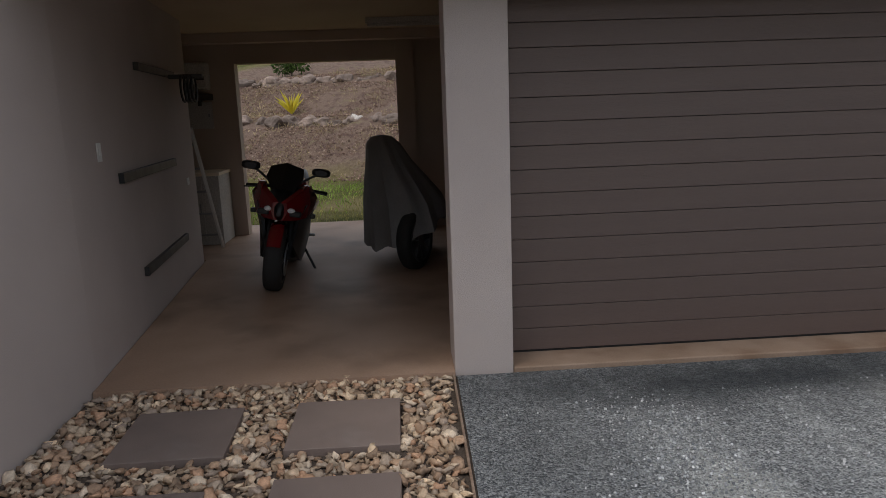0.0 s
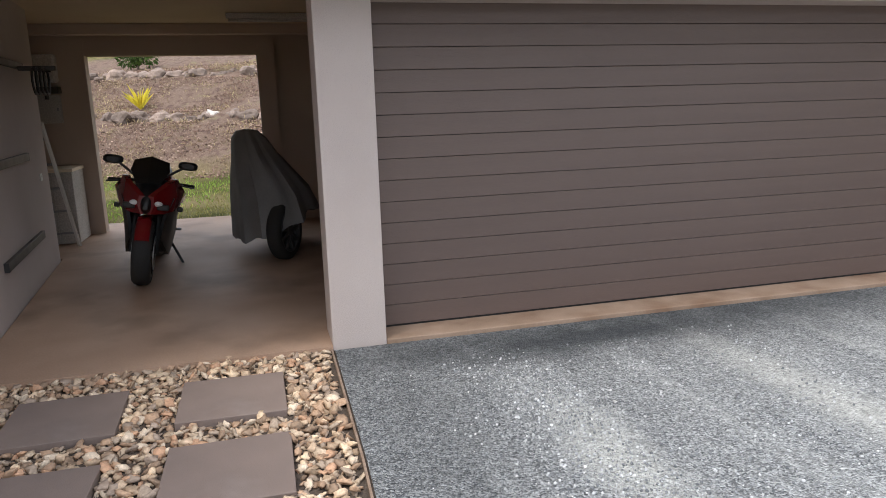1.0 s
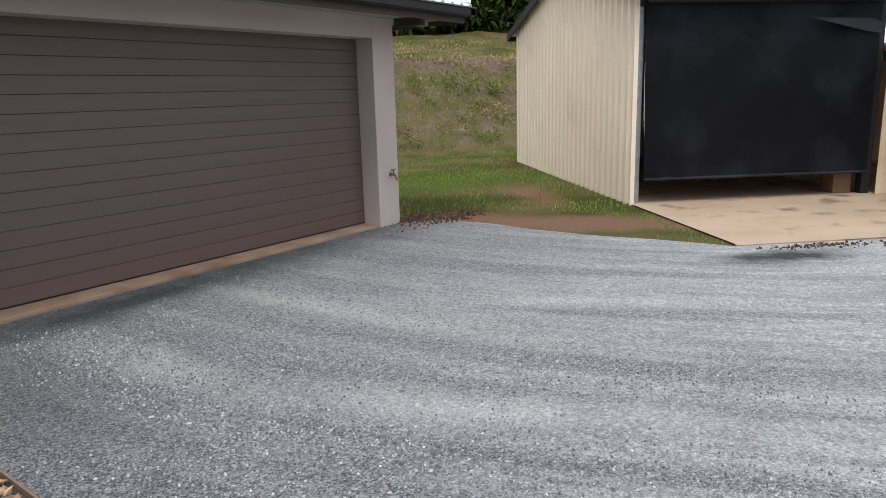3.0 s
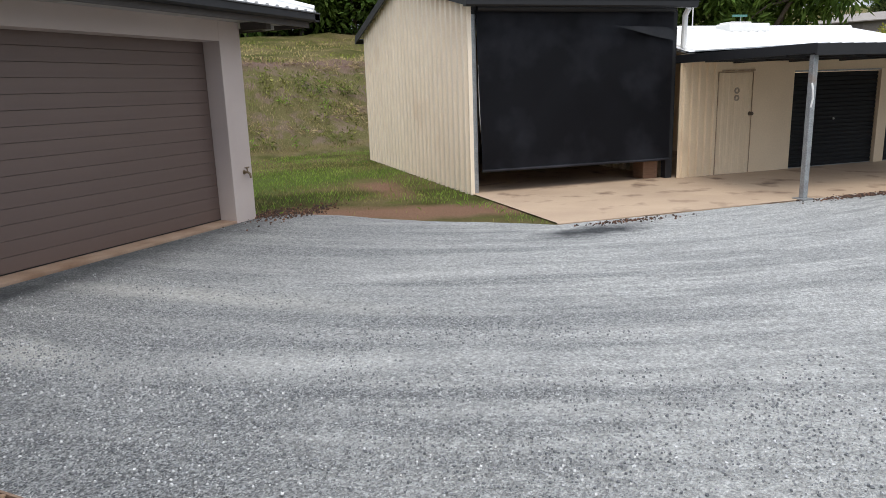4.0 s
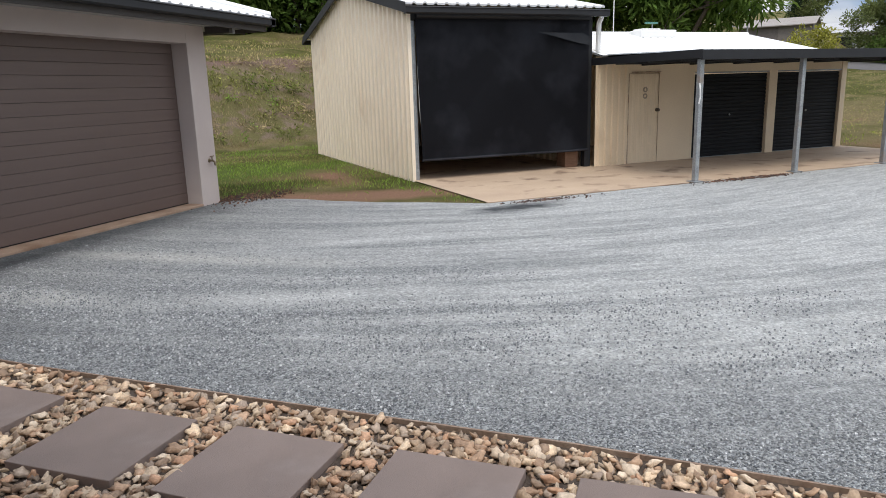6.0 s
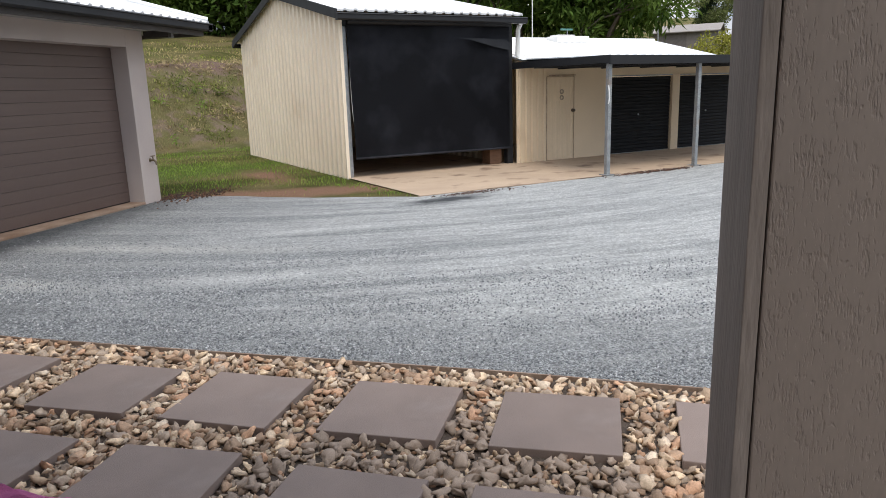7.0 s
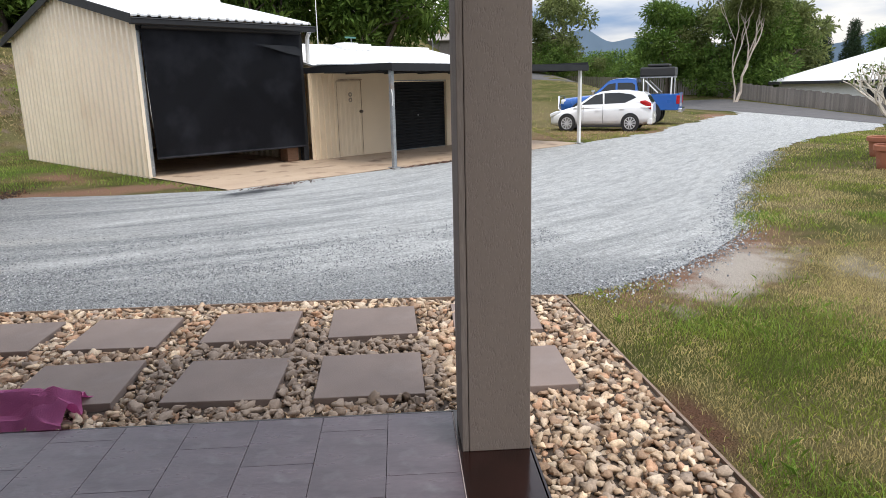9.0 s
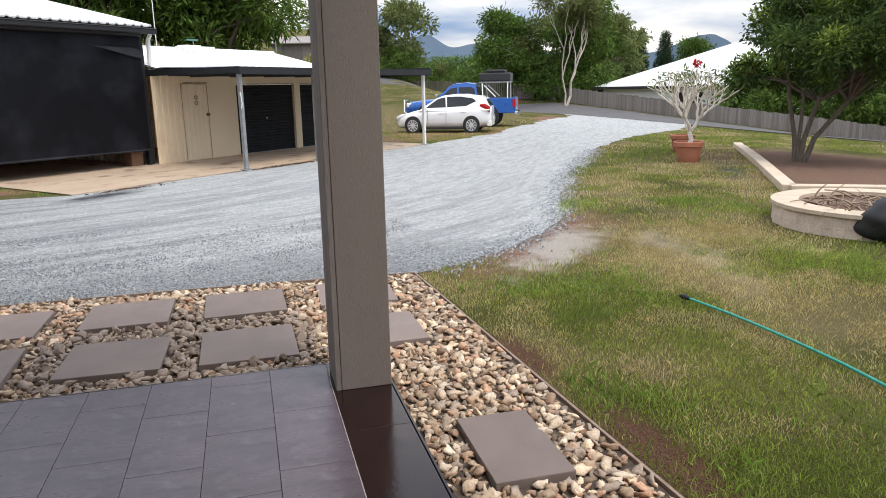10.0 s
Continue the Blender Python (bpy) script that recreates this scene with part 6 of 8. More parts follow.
def cabin_windows(root, w0, w1, z0, z1, panes):
    """Dark side windows standing a little proud of a cabin's leaning sides."""
    for s in (-1, 1):
        for pane in panes:
            rings = [[(x, s * (lerp(w0, w1, (z - z0) / (z1 - z0)) + o), z) for x, z in pane] for o in (-0.01, 0.007)]
            bm = loft(bmesh.new(), rings)
            bmesh.ops.recalc_face_normals(bm, faces=bm.faces)
            part("side_window", bm, M_GLASS, root, "dark tinted window")


def hatchback(m):
    root = thing("hatchback_car", "small white hatchback car parked on dry grass", "car", m)
    st = [(2.04, 0.45, 0.30, 0.52, 3), (1.98, 0.66, 0.22, 0.62, 3.5), (1.80, 0.80, 0.18, 0.72, 4), (1.30, 0.85, 0.18, 0.86, 4.0), (0.85, 0.86, 0.18, 0.95, 4.0), (0.0, 0.86, 0.18, 0.99, 4.5), (-0.9, 0.86, 0.18, 1.05, 4.5), (-1.5, 0.85, 0.20, 1.10, 4.5), (-1.88, 0.78, 0.26, 1.10, 4), (-2.05, 0.66, 0.34, 0.98, 4)]
    part("body", hull(st, 20), M_CARWHITE, root, smooth=True)
    prof = [(1.05, 0.86), (0.36, 1.30), (0.05, 1.42), (-0.35, 1.475), (-0.85, 1.48), (-1.40, 1.44), (-1.76, 1.36), (-2.03, 0.98), (-1.97, 0.86)]
    part("cabin", house_glass(prof, 0.83, 0.60), M_CARWHITE, root)
    cabin_windows(root, 0.83, 0.60, 0.86, 1.475, [[(0.72, 0.98), (0.20, 1.32), (-0.10, 1.38), (-0.14, 1.00)], [(-0.20, 1.005), (-0.17, 1.39), (-0.75, 1.40), (-1.25, 1.33), (-1.42, 1.22), (-1.0, 1.04)]])
    part("windscreen", loft(bmesh.new(), [[(0.985, -0.66, 0.93), (0.985, 0.66, 0.93), (0.42, 0.56, 1.285), (0.42, -0.56, 1.285)], [(0.96, -0.66, 0.90), (0.96, 0.66, 0.90), (0.40, 0.56, 1.26), (0.40, -0.56, 1.26)]]), M_GLASS, root, "dark windscreen")
    part("rear_window", loft(bmesh.new(), [[(-1.81, -0.54, 1.31), (-1.81, 0.54, 1.31), (-2.02, 0.64, 1.04), (-2.02, -0.64, 1.04)], [(-1.77, -0.54, 1.30), (-1.77, 0.54, 1.30), (-1.97, 0.64, 1.03), (-1.97, -0.64, 1.03)]]), M_GLASS, root, "dark rear window")
    part("roof", hull([(0.30, 0.50, 1.30, 1.33, 3), (0.0, 0.58, 1.38, 1.45, 4), (-0.5, 0.60, 1.42, 1.50, 4), (-1.0, 0.60, 1.40, 1.495, 4), (-1.70, 0.56, 1.33, 1.41, 3)], 16), M_CARWHITE, root, smooth=True)
    for s in (-1, 1):
        part("rear_pillar", loft(bmesh.new(), [[(-1.45, s * 0.645, 1.36), (-1.50, s * 0.78, 1.04), (-1.98, s * 0.77, 1.04), (-1.80, s * 0.63, 1.34)], [(-1.45, s * 0.55, 1.36), (-1.50, s * 0.70, 1.04), (-1.98, s * 0.66, 1.04), (-1.80, s * 0.52, 1.34)]]), M_CARWHITE, root)
        part("tail_light", hull([(-1.60, 0.03, 1.02, 1.10, 3), (-1.80, 0.06, 0.88, 1.12, 3), (-2.02, 0.06, 0.78, 1.02, 3)], 10), M_REDLENS, root).location = (0.02, s * 0.755, 0)
        part("headlight", hull([(1.55, 0.03, 0.66, 0.78, 3), (1.8, 0.06, 0.58, 0.74, 3), (1.99, 0.05, 0.54, 0.66, 3)], 10), M_LAMPGLINT, root).location = (0, s * 0.735, 0)
        part("door_seam", nb(0.62, 0.63, s * 0.868 - 0.004, s * 0.868 + 0.004, 0.35, 0.9), M_BLACKPL, root)
        part("door_seam", nb(-0.16, -0.15, s * 0.868 - 0.004, s * 0.868 + 0.004, 0.3, 0.92), M_BLACKPL, root)
        part("door_handle", nb(-0.02, 0.16, s * 0.868 - 0.012, s * 0.868 + 0.012, 0.76, 0.785, bevel=0.005), M_CARWHITE, root)
        part("door_handle", nb(-0.98, -0.80, s * 0.868 - 0.012, s * 0.868 + 0.012, 0.80, 0.825, bevel=0.005), M_CARWHITE, root)
        part("mirror", hull([(0.80, 0.02, 0.92, 0.98, 3), (0.74, 0.09, 0.90, 1.03, 3), (0.66, 0.08, 0.91, 1.02, 3)], 10), M_CARWHITE, root).location = (0, s * 0.93, 0)
        part("sill", nb(-1.0, 0.95, s * 0.84 - 0.02, s * 0.84 + 0.02, 0.15, 0.23, bevel=0.01), M_BLACKPL, root)
        for x in (1.28, -1.22):
            part("wheel_arch", lathe(bmesh.new(), [(0.0, -0.02), (0.355, -0.02), (0.36, 0.0), (0.355, 0.02), (0.0, 0.02)], 28, Matrix.Translation((x, s * 0.848, 0.315)) @ Matrix.Rotation(radians(90), 4, "X")), M_BLACKPL, root)
            wheel(root, x, s * 0.79, 0.305, 0.19, 10)
    part("rear_bumper", nb(-2.06, -1.85, -0.72, 0.72, 0.24, 0.48, bevel=0.05), M_CARWHITE, root)
    part("number_plate", nb(-2.075, -2.06, -0.19, 0.19, 0.50, 0.60), M_PLATE, root)
    part("grille", nb(1.99, 2.05, -0.42, 0.42, 0.26, 0.42, bevel=0.02), M_BLACKPL, root)
    part("roof_spoiler", nb(-1.86, -1.62, -0.52, 0.52, 1.29, 1.33, bevel=0.012), M_CARWHITE, root)
    return root


hatchback(Matrix.Translation((18.3, -9.27, height(18.3, -9.27))) @ Matrix.Rotation(radians(65), 4, "Z") @ Matrix.Diagonal((0.80, 0.82, 0.86, 1)))


def utility(m):
    root = thing("pickup_ute", "blue dual-cab pickup with bull bar and black roof tent", "pickup", m)
    st = [(2.55, 0.70, 0.55, 0.92, 4), (2.35, 0.86, 0.45, 1.05, 4.5), (1.6, 0.90, 0.42, 1.12, 5), (1.0, 0.91, 0.42, 1.16, 5), (0.0, 0.91, 0.42, 1.16, 5), (-0.95, 0.91, 0.42, 1.16, 5)]
    part("body", hull(st, 20), M_CARBLUE, root, smooth=True)
    part("cabin", house_glass([(1.16, 1.05), (0.44, 1.64), (0.1, 1.72), (-0.4, 1.735), (-0.80, 1.69), (-0.95, 1.05)], 0.86, 0.66), M_CARBLUE, root)
    cabin_windows(root, 0.86, 0.66, 1.05, 1.735, [[(0.84, 1.19), (0.40, 1.55), (0.08, 1.60), (0.06, 1.19)], [(-0.03, 1.19), (-0.01, 1.60), (-0.62, 1.60), (-0.76, 1.52), (-0.80, 1.22)]])
    part("windscreen", loft(bmesh.new(), [[(1.09, -0.70, 1.14), (1.09, 0.70, 1.14), (0.51, 0.60, 1.61), (0.51, -0.60, 1.61)], [(1.05, -0.70, 1.10), (1.05, 0.70, 1.10), (0.48, 0.60, 1.58), (0.48, -0.60, 1.58)]]), M_GLASS, root, "dark windscreen")
    part("rear_window", loft(bmesh.new(), [[(-0.94, -0.62, 1.25), (-0.94, 0.62, 1.25), (-0.855, 0.55, 1.60), (-0.855, -0.55, 1.60)], [(-0.90, -0.62, 1.25), (-0.90, 0.62, 1.25), (-0.80, 0.55, 1.60), (-0.80, -0.55, 1.60)]]), M_GLASS, root, "dark rear window")
    part("roof", hull([(0.46, 0.56, 1.64, 1.68, 3), (0.1, 0.66, 1.68, 1.765, 4), (-0.4, 0.67, 1.69, 1.79, 4), (-0.8, 0.64, 1.64, 1.74, 3)], 16), M_CARBLUE, root, smooth=True)
    for s in (-1, 1):
        part("tray_side", nb(-2.62, -0.97, s * 0.89 - 0.03, s * 0.89 + 0.03, 0.55, 1.14, bevel=0.02), M_CARBLUE, root)
        part("tail_light", nb(-2.68, -2.54, s * 0.86 - 0.07, s * 0.86 + 0.07, 0.78, 1.10, bevel=0.02), M_REDLENS, root)
        part("headlight", nb(2.28, 2.50, s * 0.70 - 0.14, s * 0.70 + 0.14, 0.82, 1.0, bevel=0.04), M_LAMPGLINT, root)
        part("mirror", nb(0.92, 1.08, s * 1.0 - 0.09, s * 1.0 + 0.09, 1.14, 1.33, bevel=0.03), M_CHROME, root)
        part("side_step", tube(bmesh.new(), [(1.1, s * 0.93, 0.38), (-0.8, s * 0.93, 0.38)], 0.035, 8), M_CHROME, root)
        for a in ((0.9, 0.1), (0.05, -0.85)):
            part("door_handle", nb(a[1] + 0.05, a[1] + 0.22, s * 0.92 - 0.012, s * 0.92 + 0.012, 0.98, 1.01), M_CHROME, root)
        part("rack_post", tube(bmesh.new(), [(-1.15, s * 0.84, 1.18), (-1.12, s * 0.72, 1.62), (-1.1, s * 0.6, 1.76)], 0.03, 8), M_WHITE, root, "white steel rack tube")
        part("rack_post", tube(bmesh.new(), [(-2.3, s * 0.84, 1.12), (-2.3, s * 0.74, 1.76)], 0.03, 8), M_WHITE, root, "white steel rack tube")
        part("rack_brace", tube(bmesh.new(), [(-1.75, s * 0.84, 1.20), (-1.2, s * 0.76, 1.66)], 0.028, 8), M_WHITE, root, "white steel rack tube")
        for x in (1.60, -1.48):
            part("wheel_arch", lathe(bmesh.new(), [(0.0, -0.03), (0.43, -0.03), (0.45, 0.0), (0.43, 0.03), (0.0, 0.03)], 28, Matrix.Translation((x, s * 0.90, 0.44)) @ Matrix.Rotation(radians(90), 4, "X")), M_BLACKPL, root)
            wheel(root, x, s * 0.83, 0.365, 0.25, 6)
    part("tray_floor", nb(-2.6, -0.96, -0.86, 0.86, 0.55, 0.66), M_BLACKPL, root)
    part("headboard", nb(-1.02, -0.96, -0.86, 0.86, 0.6, 1.2), M_CARBLUE, root)
    part("tailgate", nb(-2.66, -2.60, -0.86, 0.86, 0.60, 1.18, bevel=0.012), M_CARBLUE, root)
    part("rear_bumper", nb(-2.80, -2.62, -0.88, 0.88, 0.46, 0.62, bevel=0.03), M_CHROME, root)
    part("number_plate", nb(-2.68, -2.665, -0.19, 0.19, 0.68, 0.78), M_PLATE, root)
    bar = part("bull_bar", tube(bmesh.new(), [(2.35, -0.8, 0.5), (2.62, -0.72, 0.62), (2.68, -0.5, 1.10), (2.68, 0.5, 1.10), (2.62, 0.72, 0.62), (2.35, 0.8, 0.5)], 0.04, 8), M_CHROME, root)
    part("cross_tube", tube(bmesh.new(), [(2.66, -0.6, 0.78), (2.66, 0.6, 0.78)], 0.035, 8), M_CHROME, bar)
    part("roof_tent", nb(-2.42, -0.95, -0.66, 0.66, 1.80, 2.15, bevel=0.06), M_BLACKPL, root, "black folded roof tent cover")
    part("tent_lid", nb(-2.15, -1.25, -0.55, 0.55, 2.17, 2.27, bevel=0.04), M_BLACKPL, root)
    part("tent_base", nb(-2.4, -0.97, -0.68, 0.68, 1.755, 1.80), M_GALV, root)
    return root


utility(Matrix.Translation((21.55, -10.85, height(21.55, -10.85))) @ Matrix.Rotation(radians(64), 4, "Z") @ Matrix.Diagonal((0.82, 0.88, 0.94, 1)))


def sport_bike(m):
    """Built along +x, the front wheel ahead."""
    root = thing("sport_motorcycle", "red and black sports motorcycle leaning on its side stand", "motorcycle", m)
    for nm, x, w in (("front", 0.70, 0.155), ("rear", -0.70, 0.19)):
        t = wheel(root, x, 0, 0.30, w, 5, M_BIKEBLK)
        for s in (-1, 1):
            part("brake_disc", lathe(bmesh.new(), [(0.09, -0.003), (0.155, -0.003), (0.155, 0.003), (0.09, 0.003)], 24, Matrix.Translation((x, s * (w / 2 + 0.012), 0.30)) @ Matrix.Rotation(radians(90), 4, "X")), M_GALV, t)
    for s in (-1, 1):
        part("fork_leg", tube(bmesh.new(), [(0.71, s * 0.10, 0.30), (0.60, s * 0.10, 0.58), (0.45, s * 0.10, 0.95)], [0.028, 0.026, 0.022], 10), M_BIKEBLK, root)
        part("handlebar", tube(bmesh.new(), [(0.42, s * 0.10, 0.92), (0.36, s * 0.27, 0.90), (0.31, s * 0.37, 0.885)], [0.018, 0.016, 0.020], 8), M_BLACKPL, root)
        part("brake_lever", tube(bmesh.new(), [(0.42, s * 0.26, 0.90), (0.43, s * 0.38, 0.885)], 0.007, 6), M_BLACKPL, root)
        mi = part("mirror", hull([(0.50, 0.05, 1.05, 1.10, 3), (0.47, 0.085, 1.035, 1.115, 3), (0.43, 0.08, 1.04, 1.11, 3)], 12), M_BLACKPL, root, smooth=True)
        mi.location = (0.06, s * 0.315, 0.02)
        part("mirror_stalk", tube(bmesh.new(), [(0.60, s * 0.13, 0.98), (0.55, s * 0.22, 1.04), (0.52, s * 0.30, 1.085)], 0.011, 6), M_BLACKPL, mi).location = (-0.06, -s * 0.315, -0.02)
        # side fairing: red upper blade, black lower panel
        ring = lambda x, y0, y1, z0, z1: [(x, s * y0, z0), (x, s * (y0 + 0.03), (z0 + z1) / 2), (x, s * y1, z1), (x - 0.01, s * (y1 - 0.05), z1), (x - 0.01, s * (y0 - 0.03), z0)]
        part("side_fairing", loft(bmesh.new(), [ring(0.66, 0.13, 0.22, 0.42, 0.80), ring(0.50, 0.17, 0.275, 0.30, 0.82), ring(0.34, 0.19, 0.285, 0.22, 0.82), ring(0.1, 0.18, 0.27, 0.18, 0.76), ring(-0.1, 0.19, 0.22, 0.22, 0.62), ring(-0.35, 0.15, 0.16, 0.26, 0.40)]), M_BIKEBLK, root, "black lower fairing", smooth=True)
        part("nose_panel", loft(bmesh.new(), [ring(0.80, 0.04, 0.06, 0.66, 0.82), ring(0.72, 0.14, 0.17, 0.66, 0.92), ring(0.60, 0.225, 0.225, 0.68, 0.97), ring(0.45, 0.27, 0.23, 0.74, 0.96), ring(0.30, 0.28, 0.23, 0.72, 0.90)]), M_BIKERED, root, smooth=True)
        hl = part("headlight", lathe(bmesh.new(), [(0.0, 0.025), (0.018, 0.021), (0.030, 0.009), (0.032, 0.0), (0.0, -0.01)], 18, Matrix.Translation((0.778, s * 0.095, 0.755)) @ Matrix.Rotation(radians(78), 4, "Y") @ Matrix.Diagonal((0.75, 1.35, 1, 1))), M_LAMPGLINT, root, smooth=True)
        part("air_intake", nb(0.73, 0.79, s * 0.14 - 0.05, s * 0.14 + 0.05, 0.70, 0.75, bevel=0.012), M_BLACKPL, root)
        part("turn_signal", nb(0.42, 0.50, s * 0.27 - 0.025, s * 0.27 + 0.025, 0.66, 0.70, bevel=0.01), M_BLACKPL, root)
        part("footpeg", tube(bmesh.new(), [(-0.30, s * 0.15, 0.36), (-0.31, s * 0.26, 0.37)], 0.014, 6), M_GALV, root)
        part("swingarm", tube(bmesh.new(), [(-0.25, s * 0.12, 0.40), (-0.70, s * 0.13, 0.30)], 0.03, 8), M_GALV, root)
        part("silencer", tube(bmesh.new(), [(-0.45, s * 0.07, 0.60), (-0.88, s * 0.08, 0.72)], [0.04, 0.05], 12), M_BIKEBLK, root)
    part("front_mudguard", loft(bmesh.new(), [[(0.70 + 0.325 * math.cos(a), w, 0.30 + 0.325 * math.sin(a)) for w in (-0.06, -0.04, 0.04, 0.06)] + [(0.70 + 0.34 * math.cos(a), w, 0.30 + 0.34 * math.sin(a)) for w in (0.04, -0.04)] for a in [radians(28 + 9 * k) for k in range(11)]]), M_BIKERED, root, smooth=True)
    part("nose_beak", hull([(0.83, 0.02, 0.70, 0.74, 2.5), (0.79, 0.05, 0.66, 0.82, 2.5), (0.70, 0.09, 0.66, 0.92, 2.5), (0.60, 0.12, 0.70, 0.96, 2.5)], 14), M_BIKEBLK, root, "black centre of the nose", smooth=True)
    part("windscreen", loft(bmesh.new(), [[(0.72, -0.10, 0.92), (0.76, 0, 0.93), (0.72, 0.10, 0.92)], [(0.56, -0.165, 1.02), (0.64, 0, 1.05), (0.56, 0.165, 1.02)], [(0.42, -0.15, 1.10), (0.50, 0, 1.15), (0.42, 0.15, 1.10)]], cap=False, closed=False), M_GLASS, root, "smoked windscreen", smooth=True)
    part("instrument_panel", nb(0.44, 0.50, -0.10, 0.10, 0.95, 1.03, bevel=0.012), M_BLACKPL, root)
    part("fuel_tank", hull([(0.35, 0.10, 0.78, 0.90, 3), (0.2, 0.17, 0.72, 1.0, 3), (0.0, 0.18, 0.70, 1.0, 3), (-0.2, 0.12, 0.70, 0.88, 3), (-0.28, 0.08, 0.72, 0.82, 3)], 16), M_BIKERED, root, smooth=True)
    part("seat", hull([(-0.18, 0.10, 0.74, 0.80, 3), (-0.4, 0.14, 0.74, 0.82, 3), (-0.6, 0.12, 0.78, 0.86, 3)], 14), M_BLACKPL, root, smooth=True)
    part("tail_unit", hull([(-0.5, 0.12, 0.72, 0.84, 3), (-0.75, 0.12, 0.80, 0.95, 3), (-1.0, 0.07, 0.88, 0.98, 3)], 14), M_BIKEBLK, root, smooth=True)
    part("engine", nb(-0.25, 0.42, -0.17, 0.17, 0.24, 0.66, bevel=0.05), M_BLACKPL, root)
    part("belly_pan", hull([(0.42, 0.10, 0.24, 0.40, 3), (0.2, 0.17, 0.16, 0.40, 3), (-0.2, 0.16, 0.15, 0.36, 3), (-0.4, 0.08, 0.2, 0.3, 3)], 14), M_BIKEBLK, root, smooth=True)
    ss = part("side_stand", tube(bmesh.new(), [(-0.15, 0.15, 0.30), (-0.13, 0.33, 0.02)], 0.013, 7), M_BLACKPL, root)
    part("stand_foot", nb(-0.17, -0.08, 0.31, 0.38, 0.0, 0.02, bevel=0.005), M_BLACKPL, ss)
    return root


# the bike noses out towards the driveway and leans to its left
BIKE = Matrix.Translation((-1.225, 6.99, 0.045)) @ Matrix.Rotation(radians(-88), 4, "Z") @ Matrix.Rotation(radians(-9.5), 4, "X")
sport_bike(BIKE)


def covered_bike():
    root = thing("covered_motorcycle", "motorcycle under a draped grey cloth cover", "motorcycle", Matrix.Translation((0.02, 7.55, 0.045)))
    bm = bmesh.new()
    rings = []
    prof = [(1.32, 0.03, 0.04, -0.20, 0.0), (1.30, 0.12, 0.12, -0.20, 0.0), (1.22, 0.19, 0.24, -0.18, 0.0), (1.05, 0.25, 0.42, -0.13, 0.0), (0.85, 0.34, 0.60, -0.06, -0.02), (0.62, 0.41, 0.72, 0.0, -0.03), (0.42, 0.44, 0.80, 0.02, -0.03), (0.27, 0.46, 0.84, 0.03, -0.03)]
    n = 56
    for j, (z, rx, ry, cx, cy) in enumerate(prof):
        r = []
        for k in range(n):
            a = 2 * math.pi * k / n
            fold = 1 + (0.13 * noise.noise((math.cos(a) * 2.4, math.sin(a) * 2.4, z * 1.2)) + 0.09 * noise.noise((math.cos(a) * 6, math.sin(a) * 6, z * 1.6 + 4)) + 0.02 * math.sin(a * 13 + 2)) * min(1, j / 3)
            lift = 0.0
            if j >= 5:
                lift = 0.20 * max(0, math.cos(a + 0.40)) ** 2 * (j - 4) / 3
            if j == len(prof) - 1:
                lift -= 0.10 * max(0, math.cos(a - 3.5)) ** 4
            r.append((cx + rx * math.cos(a) * fold, cy + ry * math.sin(a) * fold, z + lift + 0.02 * math.sin(a * 9 + 1.0) * (j / 7)))
        rings.append(r)
    loft(bm, rings, cap=False)
    bm.faces.new([v for v in bm.verts[:n]][::-1])
    bmesh.ops.solidify(bm, geom=bm.faces[:], thickness=0.006)
    part("cover", bm, M_COVER, root, "grey draped cloth", smooth=True)
    w = wheel(root, 0, 0, 0.30, 0.14, 9, mat("dark_grey_rim", (0.10, 0.10, 0.105), rough=0.4, metal=0.5))
    w.matrix_local = Matrix.Translation((0.10, -0.66, 0)) @ Matrix.Rotation(radians(62), 4, "Z")
    w2 = wheel(root, 0, 0, 0.30, 0.16, 9, M_BIKEBLK)
    w2.matrix_local = Matrix.Translation((0.02, 0.55, 0)) @ Matrix.Rotation(radians(80), 4, "Z")
    part("engine_block", nb(-0.15, 0.25, -0.35, 0.35, 0.18, 0.55, bevel=0.05), M_BLACKPL, root)
    part("front_stand", tube(bmesh.new(), [(0.12, -0.25, 0.30), (0.1, -0.35, 0.02)], 0.015, 6), M_BLACKPL, root)


covered_bike()

# ---- garage fittings ----
WX0, WX1 = Vector((-1.865, 4.1)), Vector((-2.235, 7.85))


def on_wall(y, z, out=0.0):
    """A frame on the bay's side wall: x along the wall inwards, y out of the wall, z up."""
    t = (y - WX0.y) / (WX1.y - WX0.y)
    p = WX0.lerp(WX1, t)
    d = (WX1 - WX0).normalized()
    return Matrix.Translation((p.x + d.y * out, p.y - d.x * out, z)) @ Matrix.Rotation(math.atan2(d.y, d.x), 4, "Z") @ Matrix.Diagonal((1, -1, 1, 1))


M_SLOT = mat("dark_steel_rail", (0.055, 0.048, 0.042), (0.04, 0.035, 0.03), 8, 0.5)


def fitting(name, label, category, m, pieces, group=""):
    """A thing of boxes: (part name, x0, x1, y0, y1, z0, z1, material, bevel)."""
    root = thing(name, label, category, m, group)
    for nm, x0, x1, y0, y1, z0, z1, mm, bv in pieces:
        bm = nb(x0, x1, y0, y1, z0, z1, bevel=bv)
        if m is not None and m.determinant() < 0:
            bmesh.ops.reverse_faces(bm, faces=bm.faces[:])
        part(nm, bm, mm, root)
    return root


